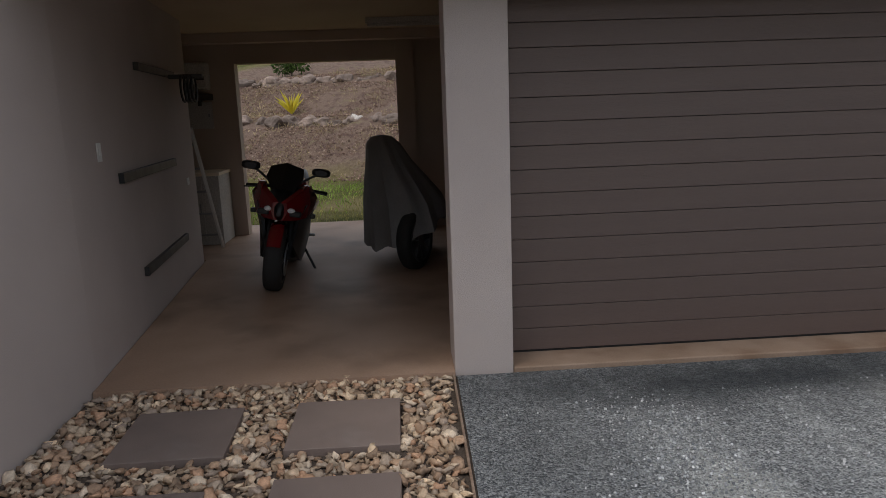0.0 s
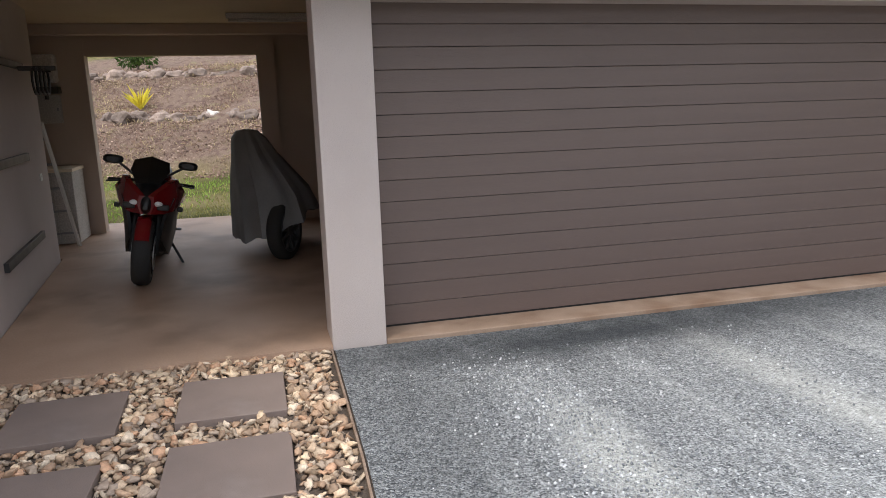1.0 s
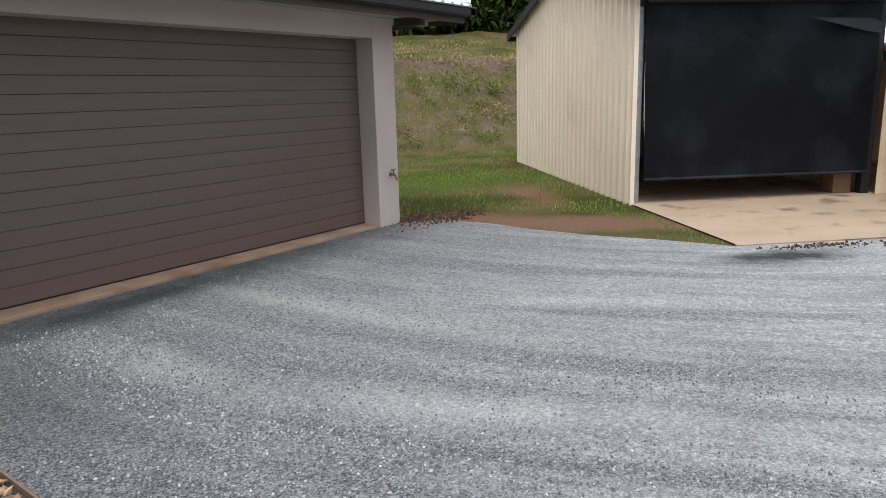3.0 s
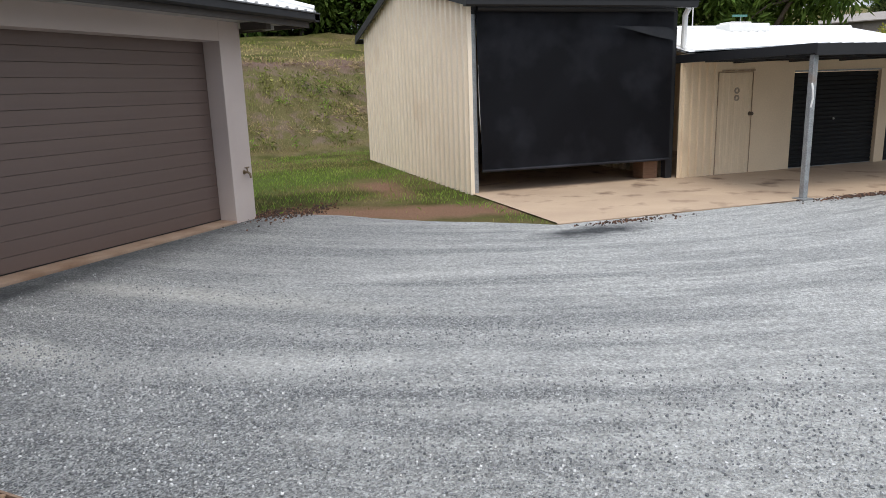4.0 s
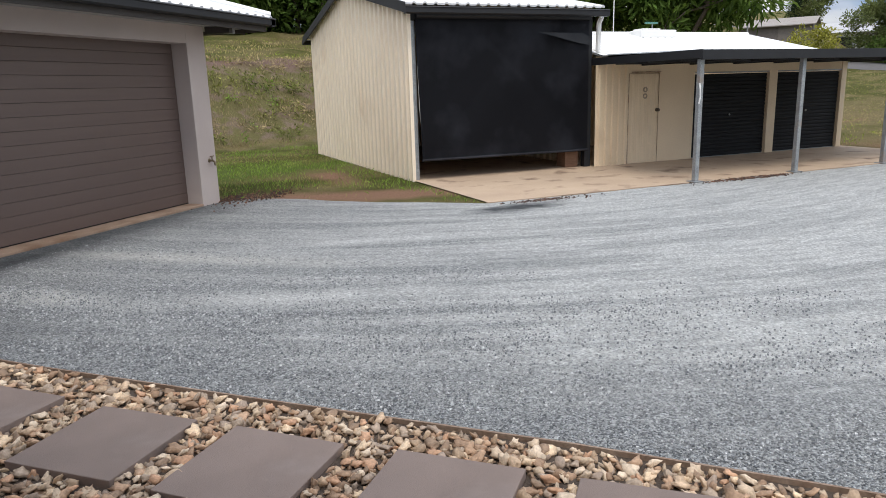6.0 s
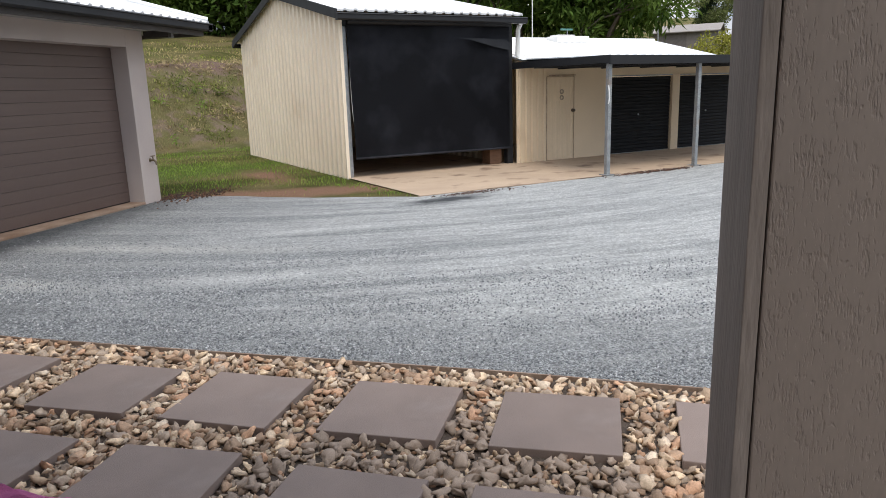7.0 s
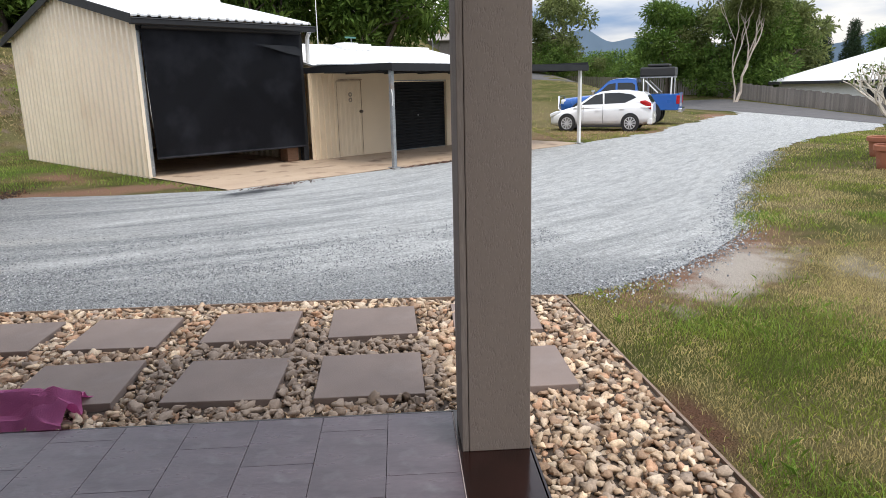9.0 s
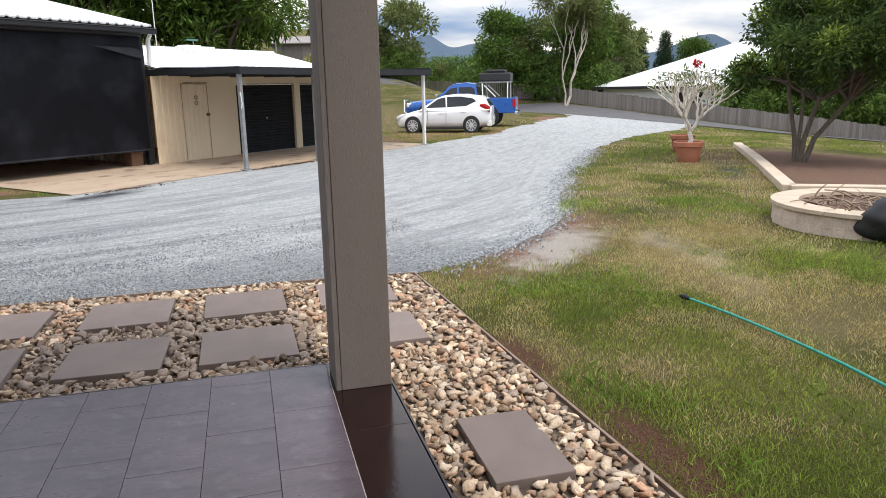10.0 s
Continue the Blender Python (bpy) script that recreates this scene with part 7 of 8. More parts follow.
fitting("light_switch", "white plastic light switch on the rendered wall", "switch", on_wall(4.66, 1.41), [("plate", -0.04, 0.04, 0, 0.008, -0.06, 0.06, M_WHITE, 0.003), ("rocker", -0.012, 0.012, 0.0081, 0.014, -0.02, 0.02, M_WHITE, 0.002)])
fitting("power_socket", "white power socket on the garage wall", "socket", on_wall(7.40, 0.97), [("plate", -0.055, 0.055, 0, 0.008, -0.036, 0.036, M_WHITE, 0.003), ("switch_tab", -0.03, -0.01, 0.0081, 0.013, 0.0, 0.02, M_WHITE, 0.002)])
for z0, ya, yb in ((1.21, 5.03, 6.8), (0.46, 5.4, 7.0)):
    fitting("wall_rail", "dark steel rail fixed along the garage wall", "rail", on_wall((ya + yb) / 2, z0), [("channel", -(yb - ya) / 2, (yb - ya) / 2, 0, 0.035, -0.035, 0.035, M_SLOT, 0.004), ("end_cap", -(yb - ya) / 2 - 0.006, -(yb - ya) / 2 - 0.0005, 0, 0.036, -0.036, 0.036, M_BLACKPL, 0.0)], "wall rails")
rack = fitting("wall_rack", "wall rack with a coiled black lead hanging from it", "rack", on_wall(6.5, 2.02), [("rail", -0.75, 0.6, 0, 0.04, -0.03, 0.03, M_SLOT, 0.004), ("arm", 0.30, 0.36, 0.04, 0.34, -0.05, -0.01, M_SLOT, 0.004)])
bm = bmesh.new()
for k in range(4):
    tube(bm, [(0.33 + 0.13 * math.cos(a) + 0.01 * k, 0.16 + 0.03 * k, -0.14 + 0.12 * math.sin(a)) for a in [2 * math.pi * i / 18 for i in range(19)]], 0.011, 6)
part("lead", bm, M_BLACKPL, rack, "coiled black power lead")
M_BOXW = mat("off_white_box", (0.55, 0.53, 0.50), (0.50, 0.48, 0.45))
fitting("meter_box", "off-white electrical box on the back wall", "electrical box", Matrix.Translation((-2.50, 9.44, 2.13)), [("case", -0.20, 0.13, -0.14, 0, -0.17, 0.17, M_BOXW, 0.03), ("label_bar", -0.02, 0.08, -0.143, -0.1405, -0.05, 0.0, M_BLACKPL, 0)])
fitting("wall_shelf", "small dark shelf under the electrical box", "shelf", Matrix.Translation((-2.50, 9.44, 1.88)), [("board", -0.2, 0.14, -0.18, 0, -0.05, 0.03, M_SLOT, 0.005), ("bracket", -0.02, 0.0, -0.16, -0.0, -0.12, -0.0505, M_SLOT, 0)])
fitting("wall_panel", "pale access panel on the back wall", "panel", Matrix.Translation((-2.53, 9.44, 1.64)), [("cover", -0.17, 0.15, -0.05, 0, -0.17, 0.17, M_BOXW, 0.006), ("latch", 0.10, 0.12, -0.056, -0.0505, -0.02, 0.02, M_GALV, 0)])
fitting("cabinet", "grey floor cabinet with a pale top in the alcove", "cabinet", Matrix.Translation((-2.42, 9.08, 0.045)), [("body", -0.45, 0.19, -0.28, 0.30, 0, 0.86, M_BOXW, 0.008), ("top", -0.46, 0.205, -0.295, 0.31, 0.861, 0.90, M_CREAM, 0.006), ("door", -0.44, -0.02, -0.296, -0.281, 0.06, 0.84, M_BOXW, 0.004), ("handle", -0.06, -0.045, -0.31, -0.2965, 0.4, 0.52, M_GALV, 0.002)])
lad = thing("step_ladder", "aluminium step ladder leaning in the alcove", "ladder")
# stiles take plain white to paint the bright reflection off the aluminium
for dx in (0.0, -0.34):
    part("stile", tube(bmesh.new(), [(-2.20 + dx, 8.60, 0.047), (-2.245 + dx, 7.90, 1.50)], 0.024, 6), M_WHITE, lad)
for k in range(5):
    t = 0.12 + 0.19 * k
    part("rung", tube(bmesh.new(), [(-2.18 - 0.05 * t, 8.60 - 0.70 * t, 0.047 + 1.45 * t), (-2.52 - 0.05 * t, 8.60 - 0.70 * t, 0.047 + 1.45 * t)], 0.014, 6), M_GALV, lad)
fitting("batten_light", "unlit fluorescent batten light under the ceiling", "light fitting", Matrix.Translation((0.3, 8.05, 2.618)), [("base", -0.6, 0.6, -0.05, 0.05, -0.06, 0, M_BOXW, 0.006), ("tube_cover", -0.58, 0.58, -0.035, 0.035, -0.09, -0.061, M_BOXW, 0.01)])
fitting("floodlight", "small grey floodlight under the eave corner", "light fitting", Matrix.Translation((6.0, 3.80, 2.46)), [("base", -0.04, 0.04, -0.04, 0.04, -0.03, 0, M_WHITE, 0.004), ("head", -0.11, 0.05, -0.14, -0.02, -0.10, -0.031, M_GALV, 0.012), ("sensor", 0.055, 0.11, -0.06, 0.0, -0.09, -0.03, M_WHITE, 0.012)])
tap = thing("garden_tap", "brass garden tap on the garage pier", "tap", Matrix.Translation((5.69, 4.04, 0.63)))
M_BRASS = gloss("dull_brass", (0.22, 0.17, 0.11), 0.45, 0.7)
part("body", tube(bmesh.new(), [(0, 0.0, 0.0), (0, -0.06, 0.0), (0, -0.09, -0.02), (0, -0.10, -0.07)], [0.014, 0.016, 0.015, 0.013], 9), M_BRASS, tap, smooth=True)
part("spindle", tube(bmesh.new(), [(0, -0.05, 0.0), (0, -0.05, 0.06)], 0.009, 8), M_BRASS, tap)
part("handle", tube(bmesh.new(), [(-0.04, -0.05, 0.06), (0.04, -0.05, 0.062)], 0.008, 7), M_BRASS, tap)
part("flange", lathe(bmesh.new(), [(0.0, 0.0), (0.03, 0.0), (0.025, 0.008), (0.0, 0.01)], 14, Matrix.Rotation(radians(90), 4, "X")), M_BRASS, tap)

# purple towel dropped over a paver
tw = thing("towel", "crumpled purple towel dropped on a paver and stones", "towel")
bm = bmesh.new()
NU, NV = 60, 34
grid = []
for i in range(NU + 1):
    r = []
    for j in range(NV + 1):
        u, v = i / NU, j / NV
        y = lerp(-1.02, 0.30, u) + 0.05 * noise.noise((v * 3, 1.0, u))
        x = lerp(-1.775, -1.40, v) + 0.06 * noise.noise((u * 3, 4.0, v)) + 0.02 * (0.3 - u) * (1 - v)
        rid = abs(noise.noise((u * 3.2 + v * 2.0, v * 2.6, 2.0)))
        z = 0.048 + 0.11 * (1 - min(1, rid * 3.2)) * math.sin(math.pi * min(1, max(0, v * 1.02))) + 0.05 * noise.noise((u * 7, v * 5, 9)) ** 2 + 0.035 * (0.5 - abs(noise.noise((u * 9 + v * 5, v * 4 - u * 2, 5.0)))) * min(1, 6 * v, 6 * (1 - v))
        edge = min(u, 1 - u, v, 1 - v)
        r.append(bm.verts.new((x, y, z + 0.012 * min(1, edge * 12) - (0.03 if v < 0.06 else 0))))
    grid.append(r)
for i in range(NU):
    for j in range(NV):
        bm.faces.new((grid[i][j], grid[i + 1][j], grid[i + 1][j + 1], grid[i][j + 1]))
bmesh.ops.solidify(bm, geom=bm.faces[:], thickness=0.012)
part("cloth", bm, mat("purple_terry", (0.68, 0.21, 0.44), (0.54, 0.15, 0.345), 9, 0.95, 0.6, 300, fine=0.2), tw, smooth=True)


# ---- loose stones and grass ----
def inside(poly, xs, ys):
    """Which points lie inside a polygon."""
    poly = np.array(poly)
    hit = np.zeros(len(xs), bool)
    j = len(poly) - 1
    for i in range(len(poly)):
        (x0, y0), (x1, y1) = poly[i], poly[j]
        c = ((y0 > ys) != (y1 > ys)) & (xs < (x1 - x0) * (ys - y0) / (y1 - y0 + 1e-12) + x0)
        hit ^= c
        j = i
    return hit


srng = np.random.default_rng(44)


def scatter(area, cell):
    x0, x1, y0, y1 = area
    gx, gy = np.meshgrid(np.arange(x0, x1, cell), np.arange(y0, y1, cell))
    gx, gy = gx.ravel(), gy.ravel()
    return gx + (srng.random(len(gx)) - 0.5) * cell * 0.95, gy + (srng.random(len(gy)) - 0.5) * cell * 0.95


def rotations(n, tilt):
    a, b, c = srng.random(n) * 6.283, srng.normal(size=n) * tilt, srng.normal(size=n) * tilt
    ca, sa, cb, sb, cc, sc = np.cos(a), np.sin(a), np.cos(b), np.sin(b), np.cos(c), np.sin(c)
    o, z = np.ones(n), np.zeros(n)
    rz = np.array([[ca, -sa, z], [sa, ca, z], [z, z, o]])
    ry = np.array([[cb, z, sb], [z, o, z], [-sb, z, cb]])
    rx = np.array([[o, z, z], [z, cc, -sc], [z, sc, cc]])
    return np.einsum("ijn,jkn,kln->nil", ry, rx, rz)


def pile(name, bases, xs, ys, zs, sizes, rots, material, label, category, smooth_on):
    """One object of many stones."""
    V, F, off = [], [], 0
    pick = srng.integers(len(bases), size=len(xs))
    for b, (bv, bf) in enumerate(bases):
        k = np.where(pick == b)[0]
        if not len(k):
            continue
        v = np.einsum("nij,mj->nmi", rots[k], bv) * sizes[k][:, None, None] + np.stack([xs[k], ys[k], zs[k]], 1)[:, None, :]
        f = bf[None] + (np.arange(len(k)) * len(bv))[:, None, None] + off
        V.append(v.reshape(-1, 3))
        F.append(f.reshape(-1, 3))
        off += len(k) * len(bv)
    ob = raw(name, np.concatenate(V), np.concatenate(F), material, None, smooth_on)
    return tagged(ob, label, category, kind="stuff")


pebble_bases = [ico(k + 1, 2, 1.0, 0.56 + 0.10 * (k % 4), 0.38 + 0.08 * (k % 3), 0.52, 1.35) for k in range(8)]


def bed_points(cell):
    x, y = scatter((-6.2, 0.25, -4.1, 4.02), cell)
    ok = inside([(-1.79, -3.13), (-1.79, 2.3), (-1.845, 2.3), (-1.845, 4.0)] + [(x - 0.032, y + 0.02) for x, y in EDGE_LINE] + [(-6.2, -4.05), (-6.2, -3.13)], x, y)
    for px, py in PAVERS:
        ok &= ~((abs(x - px) < 0.284) & (abs(y - py) < 0.284))
    ok &= ~((abs(x + 2.90) < 0.29) & (abs(y + 3.47) < 0.185))
    return x[ok], y[ok]


x1, y1 = bed_points(0.040)
n = len(x1)
pile("river_stones", pebble_bases, x1, y1, 0.006 + 0.005 * srng.random(n), 0.016 + 0.010 * srng.random(n), rotations(n, 0.6), M_PEBBLE, "rounded tan and brown river stones filling the bed", "river stones", True)
x2, y2 = bed_points(0.060)
n = len(x2)
near = np.argsort((x2 + 1.2) ** 2 + (y2 + 2.0) ** 2)
sz = 0.020 + 0.020 * srng.random(n) ** 1.3
rot = rotations(n, 0.45)
zz = 0.018 + 0.010 * srng.random(n)
far_i = near[300:]
pile("river_stones", pebble_bases, x2[far_i], y2[far_i], zz[far_i], sz[far_i], rot[far_i], M_PEBBLE, "loose top layer of rounded river stones", "river stones", True)

# crushed rock chips lying loose on the drive close to the walk
chip_bases = []
for k in range(5):
    bm = bmesh.new()
    bmesh.ops.create_cube(bm, size=1.6)
    rr = np.random.default_rng(k)
    v = np.array([tuple(q.co) for q in bm.verts]) * (0.7 + 0.6 * rr.random((8, 3)))
    f = np.array([t for q in bm.faces for t in ((q.verts[0].index, q.verts[1].index, q.verts[2].index), (q.verts[0].index, q.verts[2].index, q.verts[3].index))])
    bm.free()
    chip_bases.append((v, f))
M_CHIP = island_palette(mat("crushed_chip", (1, 1, 1), (0.85, 0.86, 0.88), 60, 0.85, 0, 100, isl=0.1), [(0.22, 0.23, 0.24), (0.34, 0.35, 0.358), (0.52, 0.53, 0.535), (0.27, 0.28, 0.29), (0.42, 0.43, 0.436), (0.15, 0.158, 0.167), (0.62, 0.625, 0.625)], strength=1.0)
for area, cell, s0, s1 in (((0.1, 3.0, -4.2, 4.0), 0.019, 0.0022, 0.0046),):
    x, y = scatter(area, cell)
    den = np.array([noise.noise((math.hypot(a - 13, b - 3.5) * 1.7, math.atan2(b - 3.5, 13 - a) * 5, 6.0)) + 0.4 * noise.noise((a * 2.0, b * 2.0, 2.0)) for a, b in zip(x, y)])
    streak = (abs(x - 2.74 + (y - 2.0) * 0.08) < 0.2) & (abs(y - 2.0) < 1.6) & (srng.random(len(x)) < 0.75)
    ok = inside(DRIVE, x, y) & ~streak & ~((y > 3.2 + 0.5 * srng.random(len(x))) & (srng.random(len(x)) < 2.0)) & (den + 1.0 * srng.random(len(x)) > 0.62) & ((x < 1.5) | (srng.random(len(x)) < 0.6))
    x, y = x[ok], y[ok]
    n = len(x)
    pile("gravel", chip_bases, x, y, np.full(n, 0.016), s0 + s1 * srng.random(n) ** 2, rotations(n, 0.6), M_CHIP, "loose blue-grey crushed rock chips", "gravel", False)


# chips spilled over the lawn edge of the drive
EDGE = [(0.10, -3.9), (0.30, -4.28), (0.8, -4.95), (1.7, -5.8), (3.5, -6.7), (5.7, -7.85), (9.9, -10.6)]
ex, ey = [], []
for (ax, ay), (bx, by) in zip(EDGE, EDGE[1:]):
    ln = math.hypot(bx - ax, by - ay)
    k = int(ln * 700)
    t, o = srng.random(k), srng.normal(size=k) * 0.13
    ex.append(ax + (bx - ax) * t + (by - ay) / ln * o)
    ey.append(ay + (by - ay) * t - (bx - ax) / ln * o)
ex, ey = np.concatenate(ex), np.concatenate(ey)
pile("gravel", chip_bases, ex, ey, np.full(len(ex), 0.014), 0.003 + 0.006 * srng.random(len(ex)) ** 2, rotations(len(ex), 0.6), M_CHIP, "crushed rock chips spilled along the lawn edge", "gravel", False)


# lawn blades
def blades(name, x, y, length, width, material, label):
    n = len(x)
    a = srng.random(n) * 6.283
    lean = srng.normal(size=(n, 2)) * 0.5
    L = length * (0.5 + srng.random(n))
    z = np.array([height(p, q) for p, q in zip(x, y)])
    base = np.stack([x, y, z], 1)
    sd = np.stack([np.cos(a), np.sin(a), np.zeros(n)], 1) * width * 0.5
    tip = base + np.stack([lean[:, 0] * L, lean[:, 1] * L, L * 0.85], 1)
    midp = base + np.stack([lean[:, 0] * L * 0.3, lean[:, 1] * L * 0.3, L * 0.55], 1)
    v = np.stack([base - sd, base + sd, midp + sd * 0.8, tip, midp - sd * 0.8], 1).reshape(-1, 3)
    f = (np.arange(n) * 5)[:, None] + np.arange(5)[None]
    return tagged(raw(name, v, f, material), label, "grass", kind="stuff")


def lawn(area, cell, length, width, keep, thr=0.0, dry_m=None, green_m=None):
    x, y = scatter(area, cell)
    ok = keep(x, y)
    x, y = x[ok], y[ok]
    g = np.array([noise.noise((a * 0.55, b * 0.55, 3.0)) + 0.6 * noise.noise((a * 2.1, b * 2.1, 5.0)) for a, b in zip(x, y)]) + 0.14 * srng.normal(size=len(x))
    bare = np.array([noise.noise((a * 1.3, b * 1.3, 11.0)) for a, b in zip(x, y)]) + 0.2 * srng.normal(size=len(x))
    grow = bare < 0.38
    green = (g > thr) & grow
    dry = (g <= thr) & grow
    blades("grass", x[green], y[green], length * 1.1, width, green_m or M_BLADE_GREEN, "short green lawn grass")
    blades("grass", x[dry], y[dry], length * 0.85, width, dry_m or M_BLADE, "dry straw-coloured lawn grass")


def front_lawn(x, y):
    return ~inside(DRIVE, x, y) & (y < -3.80 + (x - 0.07) * 0.0513) & ((x - 0.47) ** 2 + (y + 8.94) ** 2 > 1.02 ** 2) & ~((((x - 0.72) * 0.72 - (y + 5.3) * 0.69) / 1.45) ** 2 + (((x - 0.72) * 0.69 + (y + 5.3) * 0.72) / 0.58) ** 2 < 0.15 + 1.5 * srng.random(len(x))) & (y > -21) & ~((((x - 1.3) * 0.74 - (y + 5.45) * 0.67) / 1.1) ** 2 + (((x - 1.3) * 0.67 + (y + 5.45) * 0.74) / 0.33) ** 2 < 1.4 * srng.random(len(x))) & ~(((x + 3.0) / 0.50) ** 2 + ((y + 4.08) / 0.13) ** 2 < 1.3 * srng.random(len(x))) & ~(((x + 1.9) / 0.4) ** 2 + ((y + 3.95) / 0.12) ** 2 < 1.3 * srng.random(len(x)))


def not_bed(x, y):
    return ~inside([(9.6, -14.45), (2.6, -9.75), (1.0, -12.6), (2.0, -16.5), (9.0, -17.0)], x, y)


lawn((-5.0, 1.4, -7.6, -3.75), 0.0135, 0.028, 0.0036, front_lawn, 0.10)
lawn((-4.5, 6.5, -12.0, -4.2), 0.033, 0.040, 0.0065, lambda x, y: front_lawn(x, y) & not_bed(x, y) & ~((x < 1.4) & (y > -7.6)), 0.04)
lawn((2.0, 20.0, -20.8, -7.0), 0.070, 0.045, 0.013, lambda x, y: front_lawn(x, y) & not_bed(x, y) & ~((x < 6.5) & (y > -12.0)), -0.08)


def tufts(x, y):
    w = np.array([noise.noise((a * 0.9, b * 0.9, 31.0)) + 0.7 * noise.noise((a * 3.2, b * 3.2, 37.0)) for a, b in zip(x, y)])
    return front_lawn(x, y) & (w + 0.15 * srng.normal(size=len(x)) > 0.34)


lawn((-5.0, 3.0, -8.5, -4.0), 0.026, 0.050, 0.0045, tufts, -0.6, None, M_BLADE_LUSH)
SHEDS = [tuple(plan(s, d).xy) for s, d in ((-0.1, -2.95), (10.35, -2.95), (10.35, 4.2), (3.7, 6.8), (-0.1, 6.8))]


def back_lawn(x, y):
    soil = ((x - 6.55) / 0.95) ** 2 + ((y - 2.6) / 1.7) ** 2 < 1
    return ~inside(DRIVE, x, y) & ~inside(SHEDS, x, y) & ~((x < 5.95) & (y < 10.4)) & ~(soil & (srng.random(len(x)) < 0.93)) & ~((((x - 9.2) * 0.67 + (y - 4.2) * 0.74) / 1.7) ** 2 + (((x - 9.2) * 0.74 - (y - 4.2) * 0.67) / 0.4) ** 2 < srng.random(len(x)) * 1.2) & ((x + 1) * 0.40 + (y - 16) * 0.917 < 0.2)


lawn((5.9, 18.0, 0.3, 13.0), 0.065, 0.05, 0.010, back_lawn, -0.1, M_BLADE_OLIVE, M_BLADE_LUSH)
lawn((-3.6, 2.0, 10.4, 17.2), 0.085, 0.06, 0.014, back_lawn, -0.1, M_BLADE_OLIVE, M_BLADE_LUSH)


def bank_growth(x, y):
    e = (x + 1) * 0.40 + (y - 16) * 0.917
    bare = (e > 3.2) & (e < 4.7) & (srng.random(len(x)) < 0.8)
    return (e > 0) & (e < 5.2) & (x > 9) & ~bare & ~inside(SHEDS, x, y)


def crest_growth(x, y):
    e = (x + 1) * 0.40 + (y - 16) * 0.917
    return (e > 5.2) & (e < 16) & (x > 9)


lawn((9.0, 34.0, 0.0, 20.0), 0.075, 0.11, 0.016, bank_growth, 0.08, M_BLADE_DULL, M_BLADE_WEED)
lawn((9.0, 34.0, 6.0, 26.0), 0.19, 0.09, 0.025, crest_growth, 0.25)


def far_grass(x, y):
    e = (x + 1) * 0.40 + (y - 16) * 0.917
    return ~inside(DRIVE, x, y) & ~inside(SHEDS, x, y) & ~inside(ROAD, x, y) & (e < 0.3) & (x > 14.5) & (y > -17) & (srng.random(len(x)) < 0.75) & ~(inside([(13.6, -5.2), (18.6, -6.6), (21.5, -13.4), (16.0, -11.0)], x, y) & (srng.random(len(x)) < 0.9))


lawn((14.5, 50.0, -17.0, 4.0), 0.20, 0.05, 0.022, far_grass, 0.22)

# weed clumps over the bank face
def bank_clumps(cell, seed, level, lo, hi, size, per, leaf, material, label):
    wx, wy = scatter((8.5, 34.0, 0.5, 18.0), cell)
    we = (wx + 1) * 0.40 + (wy - 16) * 0.917
    wd = np.array([noise.noise((a * 0.5, b * 0.5, seed)) + 0.5 * noise.noise((a * 1.7, b * 1.7, seed + 3)) for a, b in zip(wx, wy)])
    ok = (we > lo) & (we < hi) & (wd > level) & ~inside(SHEDS, wx, wy)
    cl = [(a, b, height(a, b) + 0.06, size * (0.6 + 0.9 * srng.random())) for a, b in zip(wx[ok], wy[ok])]
    v, f = leaves(srng, cl, per * len(cl), leaf, slim=0.32, hollow=0.2)
    tagged(raw("weeds", v, f, material), label, "weeds", kind="stuff")


bank_clumps(0.42, 21.0, 0.02, 0.3, 3.6, 0.20, 34, 0.13, M_BLADE_WEED, "low olive-green weeds over the bank")
bank_clumps(0.50, 41.0, 0.14, 0.5, 4.8, 0.18, 30, 0.14, M_BLADE_DULL, "dry brown dead weeds over the bank")
bank_clumps(0.55, 61.0, 0.16, 0.2, 3.0, 0.17, 30, 0.12, M_BLADE_LUSH, "bright green weed clumps on the bank")

# reddish litter by the garage pier and along the apron
M_DEBRIS = island_palette(mat("red_litter", (1, 0.96, 0.92), (0.8, 0.76, 0.7), 20, 0.95, 0, 60, isl=0.2), [(0.12, 0.06, 0.04), (0.075, 0.045, 0.033), (0.18, 0.095, 0.06), (0.05, 0.036, 0.03)], strength=1.0)
for cx, cy, sx, sy, k in ((6.15, 3.95, 0.28, 0.16, 420), (6.5, 3.65, 0.35, 0.12, 260), (*plan(4.4, -3.02).xy, 0.42, 0.30, 380), (*plan(5.0, -3.03).xy, 0.2, 0.15, 120), (*plan(0.8, -3.1).xy, 0.30, 0.25, 160)):
    dx, dy = srng.normal(size=k) * sx, srng.normal(size=k) * sy
    if cx > 6.6:
        dx, dy = dx * 0.68 + dy * 0.15, -dx * 0.73 + dy * 0.14
    pile("litter", chip_bases, cx + dx, cy + dy, np.full(k, 0.016), 0.005 + 0.011 * srng.random(k) ** 2, rotations(k, 0.8), M_DEBRIS, "reddish brown leaf and bark litter", "litter", False)

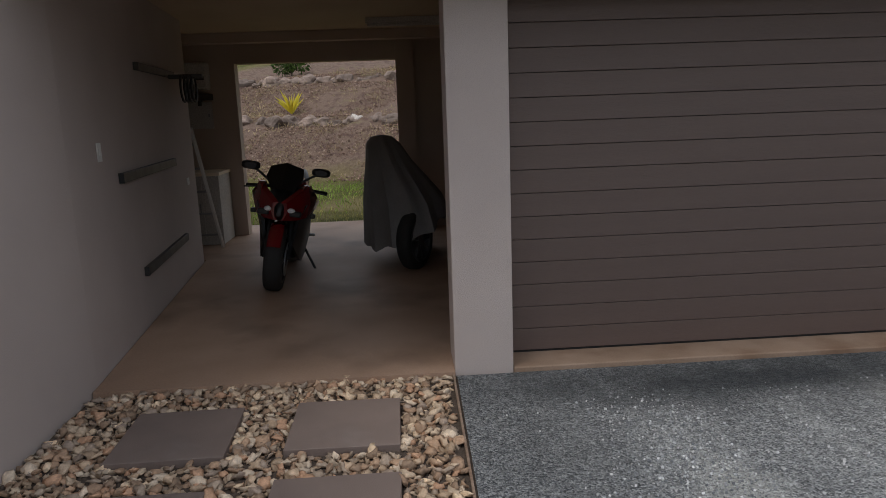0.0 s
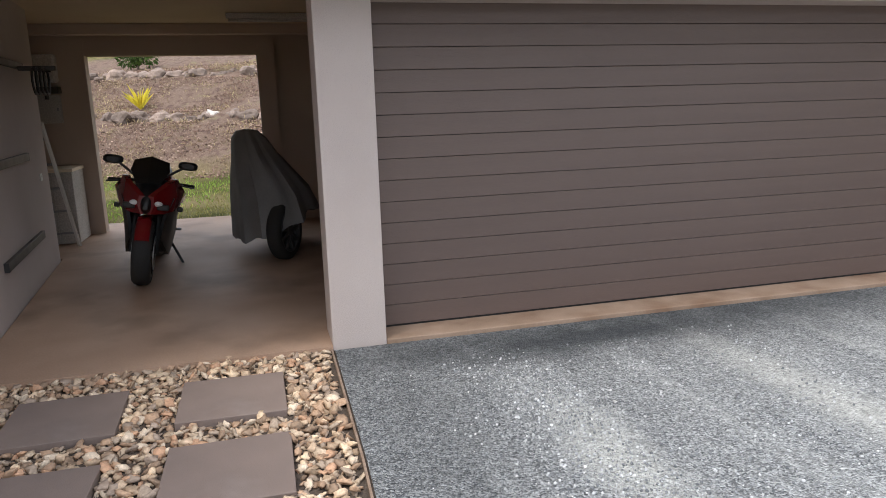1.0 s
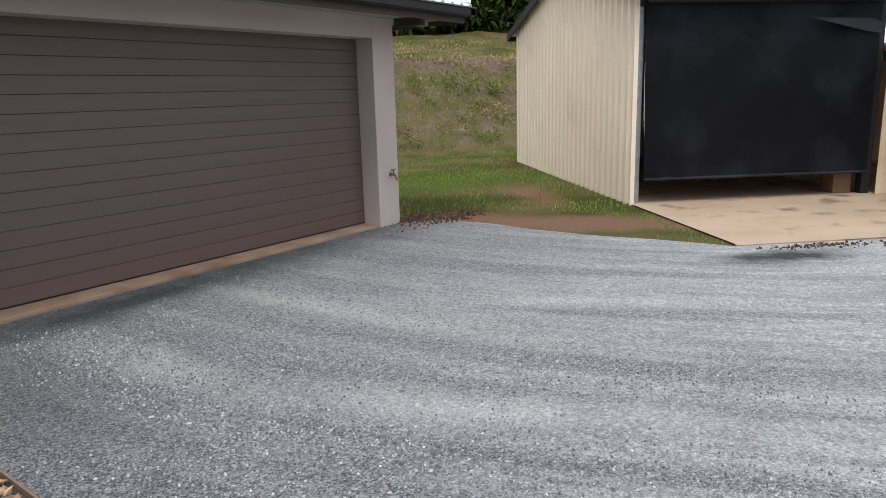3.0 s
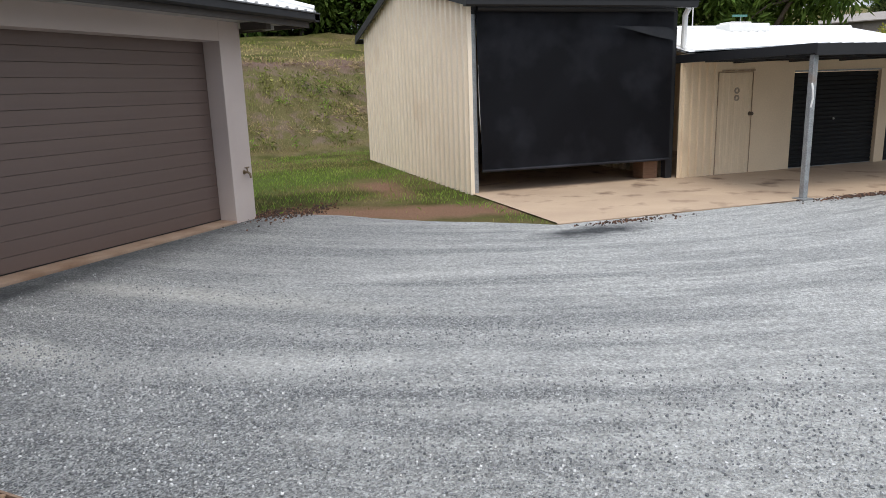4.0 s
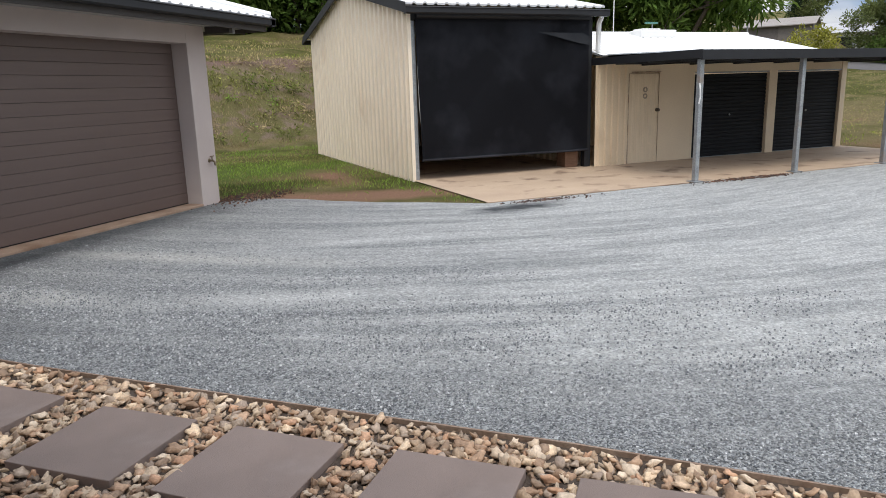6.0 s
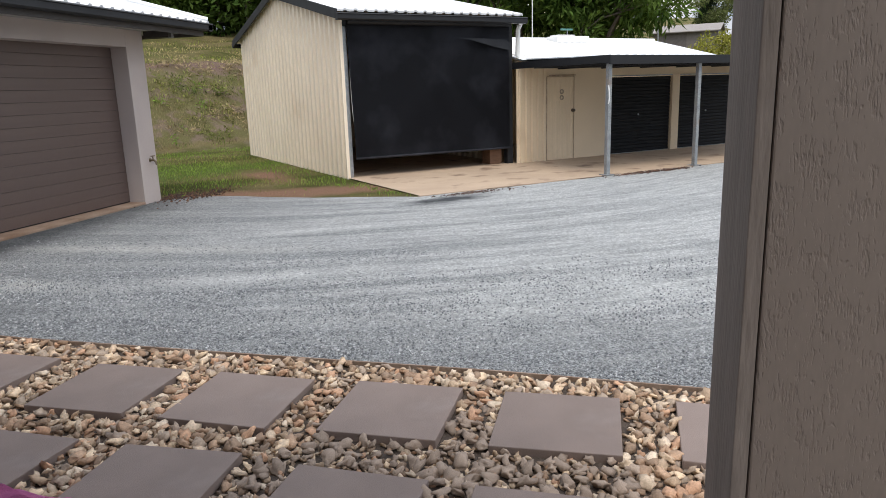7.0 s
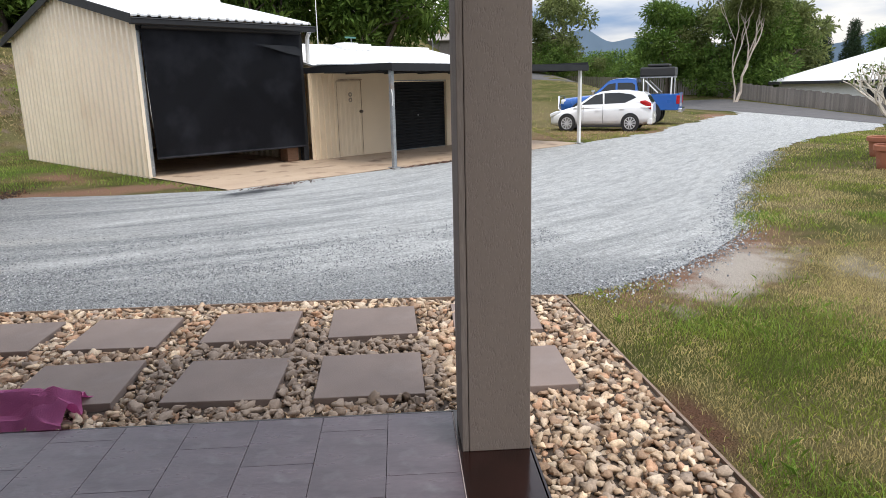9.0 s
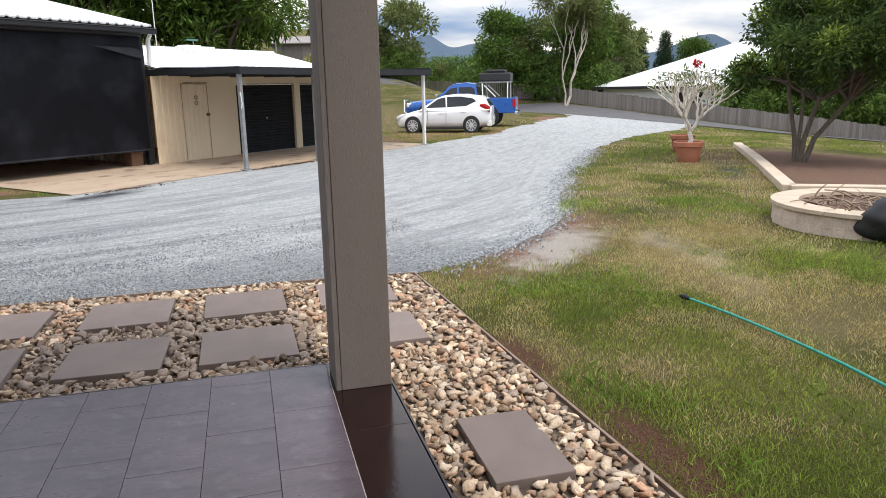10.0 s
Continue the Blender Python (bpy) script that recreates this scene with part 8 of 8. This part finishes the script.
# mulch litter on the terraces
x, y = scatter((-9, 5, 15.5, 27), 0.085)
e = (x + 1) * 0.40 + (y - 16) * 0.917
ok = (e > 0.1) & (e < 11)
x, y = x[ok], y[ok]
z = np.array([height(a, b) for a, b in zip(x, y)]) + 0.03
M_LITTER = island_palette(mat("mulch_chips", (1, 0.97, 0.93), (0.8, 0.77, 0.72), 20, 0.95, 0, 60, isl=0.15), [(0.31, 0.21, 0.165), (0.16, 0.105, 0.08), (0.38, 0.28, 0.22), (0.24, 0.155, 0.12), (0.20, 0.13, 0.10)], strength=1.0)
pile("mulch", chip_bases, x, y, z, 0.009 + 0.022 * srng.random(len(x)) ** 3, rotations(len(x), 0.8), M_LITTER, "coarse brown bark mulch and leaf litter", "mulch", False)

# dry grass and twig litter over the terraces
x, y = scatter((-9, 5, 15.8, 27), 0.16)
e = (x + 1) * 0.40 + (y - 16) * 0.917
w = np.array([noise.noise((a * 0.8, b * 0.8, 51.0)) + 0.6 * noise.noise((a * 2.6, b * 2.6, 57.0)) for a, b in zip(x, y)])
ok = (e > 0.2) & (e < 11) & (w > 0.05)
cl = [(a, b, height(a, b) + 0.02, 0.07 + 0.07 * srng.random()) for a, b in zip(x[ok], y[ok])]
v, f = leaves(srng, cl, 9 * len(cl), 0.11, up=0.8, slim=0.14, hollow=0.1)
tagged(raw("dry_litter", v, f, M_BLADE_DULL), "dry straw and twig litter over the mulch", "litter", kind="stuff")

# the stones nearest the walk, one by one, in the bed
near_bed = bpy.data.objects["stone_bed"]
peb_me = []
for bv, bf in pebble_bases:
    me = bpy.data.meshes.new("pebble")
    me.from_pydata(bv.tolist(), [], bf.tolist())
    me.materials.append(M_PEBBLE)
    me.polygons.foreach_set("use_smooth", [True] * len(me.polygons))
    peb_me.append(me)
pick = srng.integers(len(peb_me), size=300)
for k, i in enumerate(near[:300]):
    o = new("pebble", peb_me[pick[k]])
    o.parent = near_bed
    o.matrix_basis = Matrix.Translation((x2[i], y2[i], zz[i])) @ Matrix([[float(c) for c in r] for r in rot[i]]).to_4x4() @ Matrix.Scale(float(sz[i]), 4)
